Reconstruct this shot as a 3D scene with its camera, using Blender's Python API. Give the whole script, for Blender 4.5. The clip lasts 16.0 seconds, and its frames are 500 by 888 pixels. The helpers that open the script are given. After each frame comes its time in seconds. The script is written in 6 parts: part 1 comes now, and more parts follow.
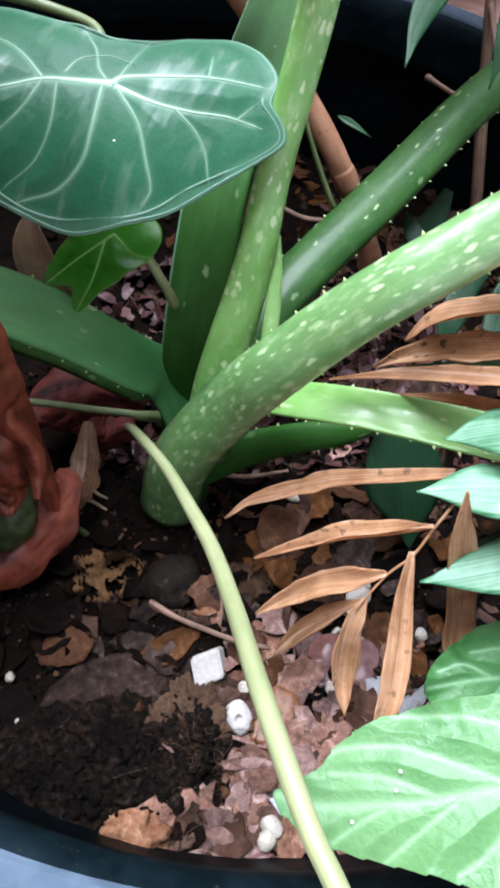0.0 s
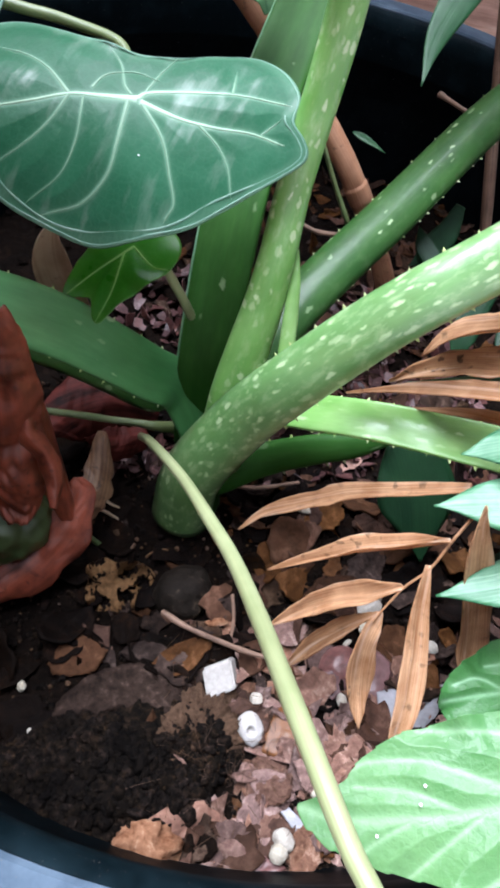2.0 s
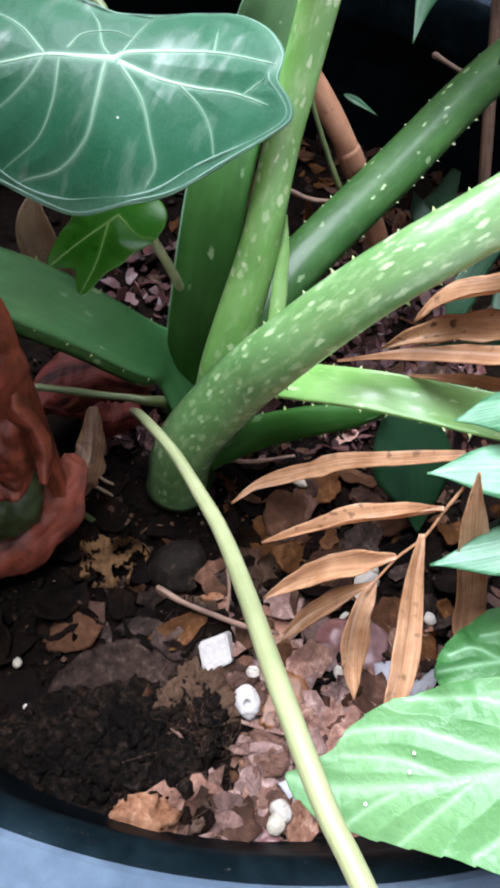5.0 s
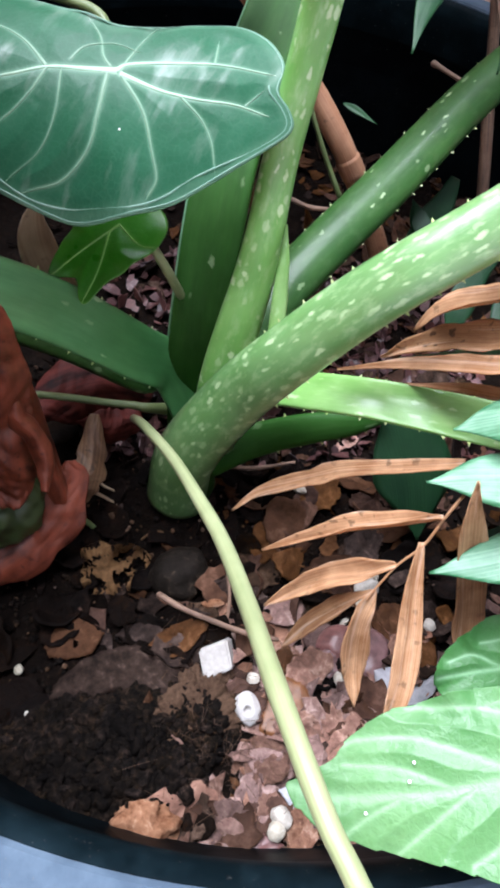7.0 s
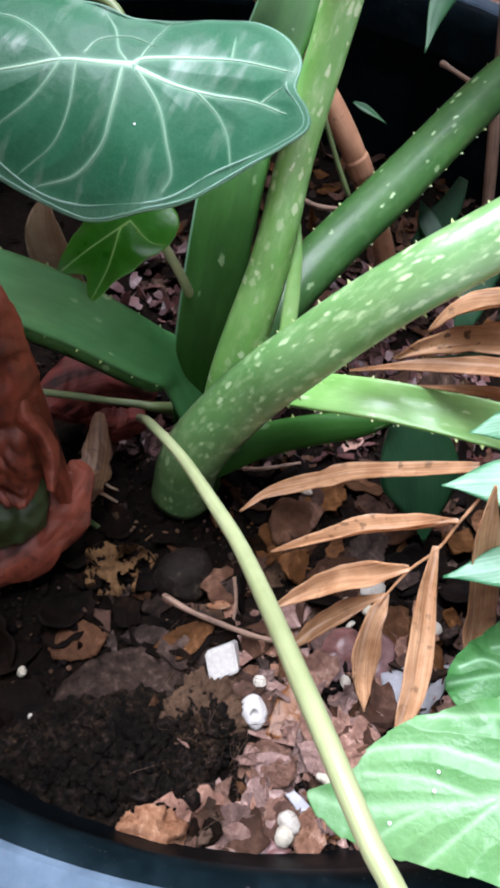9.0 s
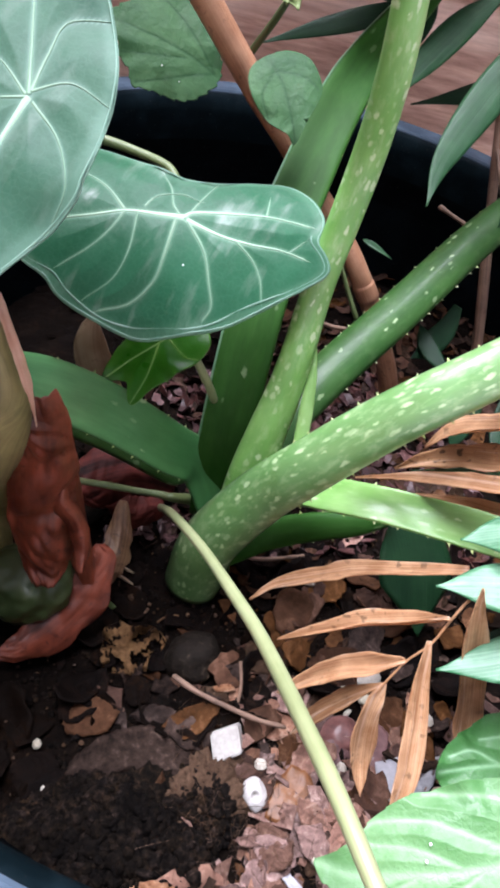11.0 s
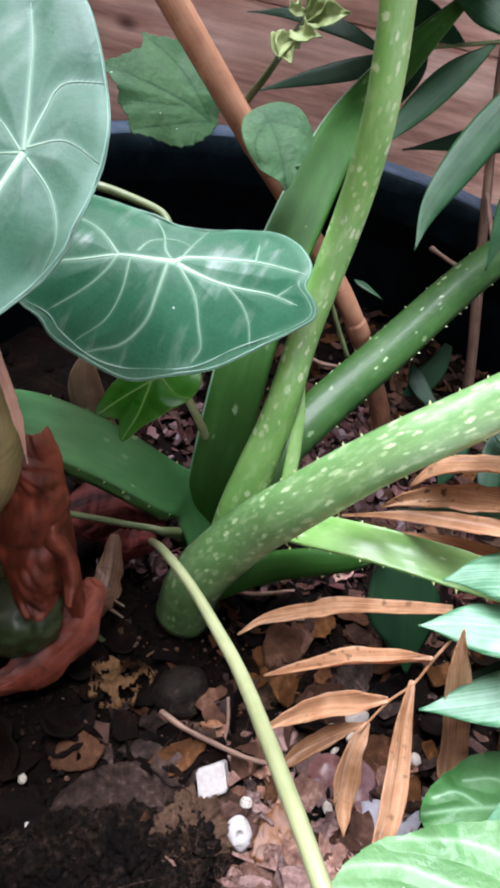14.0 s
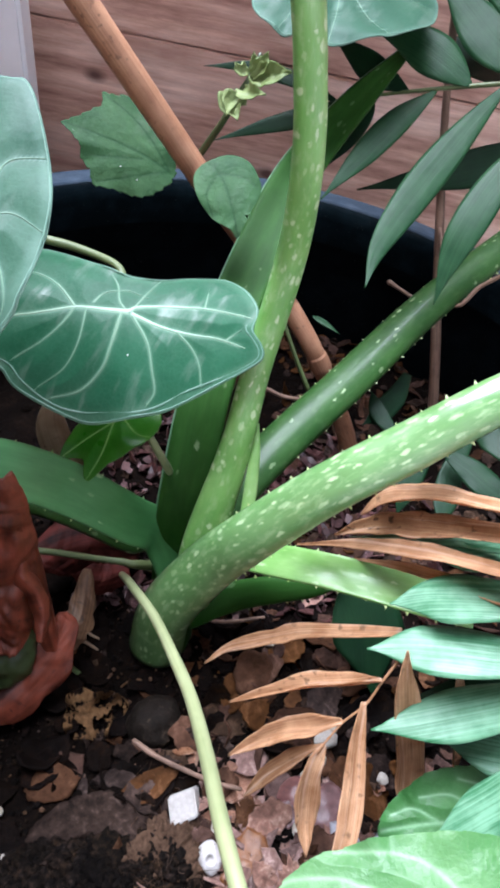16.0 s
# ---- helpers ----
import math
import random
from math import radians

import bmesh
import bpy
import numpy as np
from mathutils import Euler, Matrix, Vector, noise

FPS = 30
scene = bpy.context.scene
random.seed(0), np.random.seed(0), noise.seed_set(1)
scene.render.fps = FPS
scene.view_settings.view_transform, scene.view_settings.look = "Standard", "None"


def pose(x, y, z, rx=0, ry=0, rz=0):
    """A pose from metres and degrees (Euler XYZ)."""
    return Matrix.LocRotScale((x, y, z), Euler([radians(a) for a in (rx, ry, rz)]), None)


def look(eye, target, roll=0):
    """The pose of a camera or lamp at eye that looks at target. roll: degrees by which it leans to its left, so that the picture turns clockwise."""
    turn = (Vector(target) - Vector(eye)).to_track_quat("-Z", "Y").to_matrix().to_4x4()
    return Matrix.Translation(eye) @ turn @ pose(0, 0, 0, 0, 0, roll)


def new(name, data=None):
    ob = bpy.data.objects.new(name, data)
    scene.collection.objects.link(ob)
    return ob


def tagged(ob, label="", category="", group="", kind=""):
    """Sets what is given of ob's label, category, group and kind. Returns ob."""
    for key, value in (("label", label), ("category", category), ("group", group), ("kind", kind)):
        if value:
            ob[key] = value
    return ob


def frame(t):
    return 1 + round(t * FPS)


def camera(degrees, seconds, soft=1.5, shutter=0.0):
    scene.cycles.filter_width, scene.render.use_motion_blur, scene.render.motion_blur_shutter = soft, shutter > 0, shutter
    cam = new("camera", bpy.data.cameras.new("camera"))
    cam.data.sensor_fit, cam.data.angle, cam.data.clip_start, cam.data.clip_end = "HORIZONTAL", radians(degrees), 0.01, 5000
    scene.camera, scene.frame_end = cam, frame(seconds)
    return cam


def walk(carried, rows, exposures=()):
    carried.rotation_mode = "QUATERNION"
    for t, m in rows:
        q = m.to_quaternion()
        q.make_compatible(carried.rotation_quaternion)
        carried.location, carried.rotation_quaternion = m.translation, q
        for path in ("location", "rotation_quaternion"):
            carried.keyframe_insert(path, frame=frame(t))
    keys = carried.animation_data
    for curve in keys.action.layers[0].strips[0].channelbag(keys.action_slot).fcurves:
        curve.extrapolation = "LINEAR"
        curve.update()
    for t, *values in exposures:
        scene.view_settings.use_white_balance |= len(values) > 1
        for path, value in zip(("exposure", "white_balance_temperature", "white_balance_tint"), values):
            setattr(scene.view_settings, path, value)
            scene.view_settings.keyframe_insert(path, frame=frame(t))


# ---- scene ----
cam = camera(40.85, 16.0, 3.5)
ROWS = [
    (0.0, 0.0000, 0.0000, 0.3060, 33.200, -5.000, 0.000),
    (0.5, -0.0010, -0.0021, 0.3098, 33.881, -4.989, 0.096),
    (1.0, -0.0051, -0.0024, 0.3124, 34.571, -5.316, 0.516),
    (1.5, -0.0047, -0.0025, 0.3122, 34.633, -5.439, 0.350),
    (2.0, -0.0069, 0.0000, 0.3072, 33.936, -5.476, 0.496),
    (2.5, -0.0102, 0.0020, 0.3067, 33.303, -5.688, 0.844),
    (3.0, -0.0130, 0.0060, 0.3027, 32.787, -5.998, 0.777),
    (3.5, -0.0099, 0.0068, 0.3016, 32.572, -6.407, 0.155),
    (4.0, -0.0106, 0.0052, 0.3025, 32.387, -6.161, 0.066),
    (4.5, -0.0078, -0.0012, 0.3070, 33.163, -5.484, 0.013),
    (5.0, -0.0011, -0.0005, 0.3024, 32.307, -4.571, -0.103),
    (7.5, -0.0022, 0.0012, 0.3049, 32.568, -4.646, -0.154),
    (8.0, -0.0052, 0.0024, 0.3025, 32.569, -4.931, 0.105),
    (8.5, -0.0044, 0.0021, 0.3033, 32.420, -5.119, -0.271),
    (9.0, -0.0087, 0.0027, 0.3020, 32.422, -5.518, -0.097),
    (11.5, -0.0216, -0.0121, 0.3337, 39.901, -8.210, 1.822),
    (12.0, -0.0169, -0.0140, 0.3351, 39.925, -8.594, 1.275),
    (12.5, -0.0111, -0.0166, 0.3409, 41.057, -8.548, 0.680),
    (13.0, -0.0158, -0.0094, 0.3327, 39.716, -8.107, 1.164),
    (13.5, -0.0171, -0.0083, 0.3311, 39.798, -8.230, 1.328),
    (14.0, -0.0161, -0.0092, 0.3368, 41.372, -7.831, 2.444),
    (14.5, -0.0064, -0.0107, 0.3394, 41.531, -7.091, 1.584),
    (15.0, -0.0026, -0.0157, 0.3461, 43.035, -6.996, 0.833),
    (15.5, -0.0022, -0.0158, 0.3516, 43.271, -6.596, 1.321),
    (16.0, 0.0001, -0.0145, 0.3535, 43.512, -6.642, 0.836),
]
walk(cam, [(t, pose(x, y, z, a, b, c)) for t, x, y, z, a, b, c in ROWS], [(0.0, 1.43, 5510, 13), (3.0, 1.44, 5510, 13), (4.5, 1.49, 5570, 14), (9.0, 1.45, 5570, 14), (11.5, 1.51, 5730, 19), (13.5, 1.41, 5620, 17), (14.0, 1.47, 5720, 19), (15.0, 1.42, 5480, 15), (16.0, 1.42, 5440, 15)])

# ---- world and light: a bright overcast day under the open sky ----
world = bpy.data.worlds.new("sky")
scene.world = world
world.use_nodes = True
wn = world.node_tree.nodes
sky = wn.new("ShaderNodeTexSky")
sky.sky_type, sky.sun_disc = "NISHITA", False
sky.air_density, sky.dust_density = 0.8, 9.0
sky.sun_elevation, sky.sun_rotation = radians(68), radians(-29)
wn["Background"].inputs[1].default_value = 0.040
world.node_tree.links.new(sky.outputs[0], wn["Background"].inputs[0])
sun = new("sun", bpy.data.lights.new("sun", "SUN"))
sun.data.energy, sun.data.angle, sun.data.color = 5.0, radians(44), (1.0, 0.98, 0.96)
sun.matrix_world = look((-0.20, 0.36, 1.0), (0, 0.1, 0))


# ---- materials ----
def base_mat(name, rough=0.5):
    m = bpy.data.materials.new(name)
    m.use_nodes = True
    b = m.node_tree.nodes["Principled BSDF"]
    b.inputs["Roughness"].default_value = rough
    return m, m.node_tree.nodes, m.node_tree.links, b


def math_node(n, l, op, a, b=None, clamp=False):
    k = n.new("ShaderNodeMath")
    k.operation, k.use_clamp = op, clamp
    for i, v in enumerate((a, b)):
        if v is None:
            continue
        if isinstance(v, (int, float)):
            k.inputs[i].default_value = v
        else:
            l.new(v, k.inputs[i])
    return k.outputs[0]


def ramp(n, l, value, stops):
    k = n.new("ShaderNodeValToRGB")
    e = k.color_ramp.elements
    while len(e) < len(stops):
        e.new(0.5)
    for el, (p, c) in zip(e, stops):
        el.position, el.color = p, (*c, 1)
    l.new(value, k.inputs[0])
    return k.outputs[0]


def mix(n, l, fac, a, b, blend="MIX"):
    k = n.new("ShaderNodeMix")
    k.data_type, k.blend_type = "RGBA", blend
    for s, v in ((k.inputs[0], fac), (k.inputs[6], a), (k.inputs[7], b)):
        if isinstance(v, (int, float)):
            s.default_value = v
        elif isinstance(v, tuple):
            s.default_value = (*v, 1)
        else:
            l.new(v, s)
    return k.outputs[2]


def noise_tex(n, l, vec, scale, detail=4, rough=0.55):
    k = n.new("ShaderNodeTexNoise")
    k.inputs["Scale"].default_value, k.inputs["Detail"].default_value, k.inputs["Roughness"].default_value = scale, detail, rough
    l.new(vec, k.inputs["Vector"])
    return k.outputs[0]


def scaled(n, l, vec, sx, sy, sz=1):
    k = n.new("ShaderNodeMapping")
    k.inputs["Scale"].default_value = (sx, sy, sz)
    l.new(vec, k.inputs[0])
    return k.outputs[0]


def bump(n, l, b, height, strength, dist=0.001):
    k = n.new("ShaderNodeBump")
    k.inputs["Strength"].default_value, k.inputs["Distance"].default_value = strength, dist
    l.new(height, k.inputs["Height"])
    l.new(k.outputs[0], b.inputs["Normal"])


def coords(n, kind="Object"):
    return n.new("ShaderNodeTexCoord").outputs[kind]


def attr(n, name):
    k = n.new("ShaderNodeAttribute")
    k.attribute_name = name
    return k.outputs["Fac"]


def thin(n, l, b, m, colour, amount=0.25):
    """Light that passes through a thin leaf."""
    t = n.new("ShaderNodeBsdfTranslucent")
    if isinstance(colour, tuple):
        t.inputs[0].default_value = (*colour, 1)
    else:
        l.new(colour, t.inputs[0])
    k = n.new("ShaderNodeMixShader")
    k.inputs[0].default_value = amount
    l.new(b.outputs[0], k.inputs[1])
    l.new(t.outputs[0], k.inputs[2])
    l.new(k.outputs[0], n["Material Output"].inputs[0])


def aloe_mat(name, green, pale, amount, cover, rough=0.27, coat=0.15, spec=0.5, coat_rough=0.3, fleck=(118, 330), streak=0.0):
    """Fleshy skin with rows of long pale flecks. UV runs in metres: x along, y across."""
    m, n, l, b = base_mat(name, 0.32)
    uv = coords(n, "UV")
    ob = coords(n)
    big = noise_tex(n, l, ob, 35, 3)
    fine = noise_tex(n, l, scaled(n, l, uv, 120, 900), 1.0, 3)
    skin = mix(n, l, ramp(n, l, big, [(0.3, (0, 0, 0)), (0.7, (1, 1, 1))]), green, pale)
    skin = mix(n, l, math_node(n, l, "MULTIPLY", fine, 0.35), skin, tuple(c * 0.6 for c in green))
    if streak:
        band = noise_tex(n, l, scaled(n, l, uv, 14, 130), 1.0, 4)
        skin = mix(n, l, math_node(n, l, "MULTIPLY", ramp(n, l, band, [(0.36, (0, 0, 0)), (0.58, (1, 1, 1))]), streak), skin, tuple(c * 0.38 for c in green))
    def warped(grain, along, across):
        warp = n.new("ShaderNodeVectorMath")
        warp.operation = "MULTIPLY_ADD"
        nz = n.new("ShaderNodeTexNoise")
        nz.inputs["Scale"].default_value = grain
        nz.inputs["Detail"].default_value = 3
        l.new(uv, nz.inputs["Vector"])
        l.new(nz.outputs["Color"], warp.inputs[0])
        warp.inputs[1].default_value = (along, across, 0)
        l.new(uv, warp.inputs[2])
        return warp.outputs[0]

    vor = n.new("ShaderNodeTexVoronoi")
    vor.inputs["Scale"].default_value = 1.0
    vor.inputs["Randomness"].default_value = 0.95
    l.new(scaled(n, l, warped(420, 0.0042, 0.0020), *fleck), vor.inputs["Vector"])
    sep = n.new("ShaderNodeSeparateColor")
    l.new(vor.outputs["Color"], sep.inputs[0])
    size = math_node(n, l, "MULTIPLY", sep.outputs[0], 0.24)
    spot = math_node(n, l, "SUBTRACT", math_node(n, l, "ADD", size, 0.22), vor.outputs["Distance"])
    spot = math_node(n, l, "MULTIPLY", spot, 6.5, True)
    keep = math_node(n, l, "LESS_THAN", sep.outputs[1], math_node(n, l, "MULTIPLY", math_node(n, l, "ADD", math_node(n, l, "MULTIPLY", big, 1.0), 0.4), cover))
    spot = math_node(n, l, "MULTIPLY", math_node(n, l, "MULTIPLY", spot, keep), math_node(n, l, "ADD", math_node(n, l, "MULTIPLY", sep.outputs[2], 0.6), 0.4))
    cloud = ramp(n, l, noise_tex(n, l, scaled(n, l, uv, 130, 330), 1.0, 4, 0.6), [(0.50, (0, 0, 0)), (0.72, (0.38, 0.38, 0.38))])
    spot = math_node(n, l, "MULTIPLY", math_node(n, l, "ADD", spot, math_node(n, l, "MULTIPLY", cloud, cover), True), amount)
    blotch = noise_tex(n, l, scaled(n, l, uv, 30, 75), 1.0, 3)
    skin = mix(n, l, ramp(n, l, blotch, [(0.42, (0, 0, 0)), (0.68, (0.4, 0.4, 0.4))]), skin, tuple(c * 0.55 for c in green))
    col = mix(n, l, spot, skin, (0.43, 0.56, 0.31))
    l.new(col, b.inputs["Base Color"])
    b.inputs["Coat Weight"].default_value = coat
    b.inputs["Coat Roughness"].default_value = coat_rough
    b.inputs["Specular IOR Level"].default_value = spec
    l.new(math_node(n, l, "ADD", math_node(n, l, "MULTIPLY", big, 0.15), rough), b.inputs["Roughness"])
    bump(n, l, b, math_node(n, l, "ADD", fine, math_node(n, l, "MULTIPLY", spot, 0.6)), 0.15, 0.0006)
    return m


def ribbed_mat(name, dark, light, rough=0.4, ribs=1100, through_=0.2, spots=0.0, spot_col=(0.05, 0.025, 0.012), spec=0.5, relief=0.35, burn=0.0, crisp=0.0):
    """Narrow leaf with fine ribs along it, blotched at a second scale."""
    m, n, l, b = base_mat(name, rough)
    uv = coords(n, "UV")
    ob = coords(n)
    lines = noise_tex(n, l, scaled(n, l, uv, 14, ribs), 1.0, 3, 0.6)
    blot = noise_tex(n, l, ob, 90, 4)
    big = noise_tex(n, l, ob, 28, 2)
    col = ramp(n, l, math_node(n, l, "ADD", math_node(n, l, "MULTIPLY", lines, 0.55), math_node(n, l, "MULTIPLY", blot, 0.45)), [(0.36 + crisp, dark), (0.64 - crisp, light)])
    col = mix(n, l, math_node(n, l, "MULTIPLY", big, 0.32), col, tuple(c * 0.75 for c in dark))
    if spots:
        sp = noise_tex(n, l, ob, 330, 2, 0.4)
        wide = noise_tex(n, l, ob, 60, 2, 0.4)
        k = ramp(n, l, sp, [(0.60, (0, 0, 0)), (0.68, (1, 1, 1))])
        w = ramp(n, l, wide, [(0.45, (0, 0, 0)), (0.6, (1, 1, 1))])
        f = math_node(n, l, "MULTIPLY", math_node(n, l, "MULTIPLY", k, w), spots)
        col = mix(n, l, f, col, spot_col)
    if burn:
        scorch = noise_tex(n, l, scaled(n, l, uv, 26, 380), 1.0, 4, 0.6)
        col = mix(n, l, math_node(n, l, "MULTIPLY", ramp(n, l, scorch, [(0.52, (0, 0, 0)), (0.64, (1, 1, 1))]), burn), col, (0.17, 0.058, 0.020))
        fade = noise_tex(n, l, scaled(n, l, uv, 18, 620), 1.0, 4, 0.6)
        col = mix(n, l, math_node(n, l, "MULTIPLY", ramp(n, l, fade, [(0.55, (0, 0, 0)), (0.66, (1, 1, 1))]), burn), col, (0.86, 0.68, 0.53))
    l.new(col, b.inputs["Base Color"])
    b.inputs["Specular IOR Level"].default_value = spec
    bump(n, l, b, lines, relief, 0.0006)
    if through_:
        thin(n, l, b, m, col, through_)
    return m


def veined_mat(name, deep, mid, vein, rough=0.35, through_=0.15, strength=1.0, sheen_mottle=0.0, spec=0.24, gloss=0.0, rough_skin=0.30):
    """Broad leaf: the blade's greens, and pale veins where the mesh carries them."""
    m, n, l, b = base_mat(name, rough)
    ob = coords(n)
    big = noise_tex(n, l, ob, 30, 3)
    fine = noise_tex(n, l, ob, 420, 5)
    cell = n.new("ShaderNodeTexVoronoi")
    cell.feature = "DISTANCE_TO_EDGE"
    cell.inputs["Scale"].default_value = 420
    l.new(ob, cell.inputs["Vector"])
    net = ramp(n, l, cell.outputs["Distance"], [(0.0, (1, 1, 1)), (0.09, (0, 0, 0))])
    col = mix(n, l, ramp(n, l, big, [(0.32, (0, 0, 0)), (0.68, (1, 1, 1))]), deep, mid)
    col = mix(n, l, math_node(n, l, "MULTIPLY", fine, 0.3), col, tuple(c * 0.65 for c in deep))
    col = mix(n, l, math_node(n, l, "MULTIPLY", net, 0.03), col, vein)
    if sheen_mottle:
        turn = n.new("ShaderNodeMapping")
        turn.inputs["Rotation"].default_value = (0, 0, radians(28))
        l.new(ob, turn.inputs[0])
        sheen_streak = noise_tex(n, l, scaled(n, l, turn.outputs[0], 150, 36, 36), 1.0, 4)
        patch = noise_tex(n, l, ob, 38, 2)
        sheen_streak = math_node(n, l, "ADD", math_node(n, l, "MULTIPLY", sheen_streak, 0.65), math_node(n, l, "MULTIPLY", patch, 0.35))
        # Pale streaks and mottling; on the taro they paint sheen as colour.
        col = mix(n, l, math_node(n, l, "MULTIPLY", ramp(n, l, sheen_streak, [(0.52, (0, 0, 0)), (0.66, (1, 1, 1))]), sheen_mottle), col, (0.42, 0.45, 0.40))
    v = math_node(n, l, "MULTIPLY", attr(n, "vein"), strength, True)
    col = mix(n, l, v, col, vein)
    l.new(col, b.inputs["Base Color"])
    l.new(math_node(n, l, "ADD", math_node(n, l, "MULTIPLY", big, 0.36), rough - 0.18), b.inputs["Roughness"])
    b.inputs["Specular IOR Level"].default_value = spec
    pucker = noise_tex(n, l, ob, 130, 3)
    if sheen_mottle:
        pucker = math_node(n, l, "ADD", pucker, math_node(n, l, "MULTIPLY", sheen_streak, 1.6))
        wet = ramp(n, l, sheen_streak, [(0.53, (0, 0, 0)), (0.66, (1, 1, 1))])
        l.new(math_node(n, l, "MULTIPLY", wet, gloss), b.inputs["Coat Weight"])
        b.inputs["Coat Roughness"].default_value = 0.22
    bump(n, l, b, math_node(n, l, "ADD", math_node(n, l, "ADD", math_node(n, l, "MULTIPLY", net, -0.08), fine), math_node(n, l, "MULTIPLY", pucker, 2.2)), rough_skin, 0.0005)
    thin(n, l, b, m, col, through_)
    return m


def earth_mat(name, stops, scale=200, rough=0.85, relief=0.6, vary=0.35, sat=0.85):
    """Matt crumbly or woody matter, its tone shifted a little from piece to piece."""
    m, n, l, b = base_mat(name, rough)
    ob = coords(n)
    a = noise_tex(n, l, ob, scale, 6, 0.65)
    c = noise_tex(n, l, ob, scale * 0.17, 3)
    col = ramp(n, l, math_node(n, l, "ADD", math_node(n, l, "MULTIPLY", a, 0.6), math_node(n, l, "MULTIPLY", c, 0.4)), stops)
    g = n.new("ShaderNodeNewGeometry")
    oi = n.new("ShaderNodeObjectInfo")
    r = math_node(n, l, "FRACT", math_node(n, l, "ADD", g.outputs["Random Per Island"], oi.outputs["Random"]))
    hsv = n.new("ShaderNodeHueSaturation")
    l.new(col, hsv.inputs["Color"])
    l.new(math_node(n, l, "ADD", math_node(n, l, "MULTIPLY", r, 2 * vary), 1 - vary), hsv.inputs["Value"])
    r2 = math_node(n, l, "FRACT", math_node(n, l, "MULTIPLY", r, 7.3))
    l.new(math_node(n, l, "ADD", math_node(n, l, "MULTIPLY", r2, 0.016), 0.492), hsv.inputs["Hue"])
    l.new(math_node(n, l, "ADD", math_node(n, l, "MULTIPLY", r2, 0.45), sat), hsv.inputs["Saturation"])
    l.new(hsv.outputs[0], b.inputs["Base Color"])
    b.inputs["Specular IOR Level"].default_value = 0.06 if rough > 0.6 else 0.4
    bump(n, l, b, a, relief, 0.002)
    return m


def wood_mat():
    m, n, l, b = base_mat("weathered_boards", 0.7)
    ob = coords(n)
    oi = n.new("ShaderNodeObjectInfo")
    shift = n.new("ShaderNodeVectorMath")
    l.new(ob, shift.inputs[0])
    comb = n.new("ShaderNodeCombineXYZ")
    l.new(math_node(n, l, "MULTIPLY", oi.outputs["Random"], 3.0), comb.inputs[2])
    l.new(comb.outputs[0], shift.inputs[1])
    grain = noise_tex(n, l, scaled(n, l, shift.outputs[0], 7, 40, 62), 1.0, 7, 0.7)
    fine = noise_tex(n, l, scaled(n, l, shift.outputs[0], 16, 200, 330), 1.0, 4, 0.6)
    stain = noise_tex(n, l, scaled(n, l, shift.outputs[0], 7, 7, 14), 1.0, 3)
    col = ramp(n, l, grain, [(0.28, (0.19, 0.085, 0.062)), (0.48, (0.58, 0.365, 0.28)), (0.68, (0.86, 0.66, 0.55))])
    col = mix(n, l, math_node(n, l, "MULTIPLY", fine, 0.6), col, (0.17, 0.09, 0.07))
    col = mix(n, l, ramp(n, l, stain, [(0.52, (0, 0, 0)), (0.74, (0.65, 0.65, 0.65))]), col, (0.15, 0.066, 0.05))
    knot = n.new("ShaderNodeTexVoronoi")
    knot.inputs["Scale"].default_value = 1.0
    l.new(scaled(n, l, shift.outputs[0], 13, 24, 24), knot.inputs["Vector"])
    sep = n.new("ShaderNodeSeparateColor")
    l.new(knot.outputs["Color"], sep.inputs[0])
    eye = math_node(n, l, "MULTIPLY", ramp(n, l, knot.outputs["Distance"], [(0.06, (1, 1, 1)), (0.17, (0, 0, 0))]), math_node(n, l, "LESS_THAN", sep.outputs[0], 0.5))
    col = mix(n, l, math_node(n, l, "MULTIPLY", eye, 0.9), col, (0.07, 0.03, 0.024))
    hue = n.new("ShaderNodeHueSaturation")
    l.new(col, hue.inputs["Color"])
    l.new(math_node(n, l, "ADD", math_node(n, l, "MULTIPLY", oi.outputs["Random"], 0.45), 1.0), hue.inputs["Value"])
    col = hue.outputs[0]
    l.new(col, b.inputs["Base Color"])
    bump(n, l, b, math_node(n, l, "ADD", grain, math_node(n, l, "MULTIPLY", fine, 0.5)), 0.5, 0.002)
    return m


def plastic_mat(name, dark, dusty, rough, spec):
    m, n, l, b = base_mat(name, rough)
    b.inputs["Specular IOR Level"].default_value = spec
    b.inputs["Specular Tint"].default_value = (0.72, 0.87, 1.0, 1)
    ob = coords(n)
    d = noise_tex(n, l, ob, 55, 5, 0.6)
    s = noise_tex(n, l, ob, 700, 3)
    col = mix(n, l, ramp(n, l, d, [(0.45, (0, 0, 0)), (0.75, (1, 1, 1))]), dark, dusty)
    col = mix(n, l, ramp(n, l, s, [(0.68, (0, 0, 0)), (0.76, (0.5, 0.5, 0.5))]), col, (0.12, 0.11, 0.10))
    l.new(col, b.inputs["Base Color"])
    l.new(math_node(n, l, "ADD", math_node(n, l, "MULTIPLY", d, 0.3), rough - 0.1), b.inputs["Roughness"])
    bump(n, l, b, math_node(n, l, "ADD", d, math_node(n, l, "MULTIPLY", s, 0.3)), 0.12, 0.002)
    return m


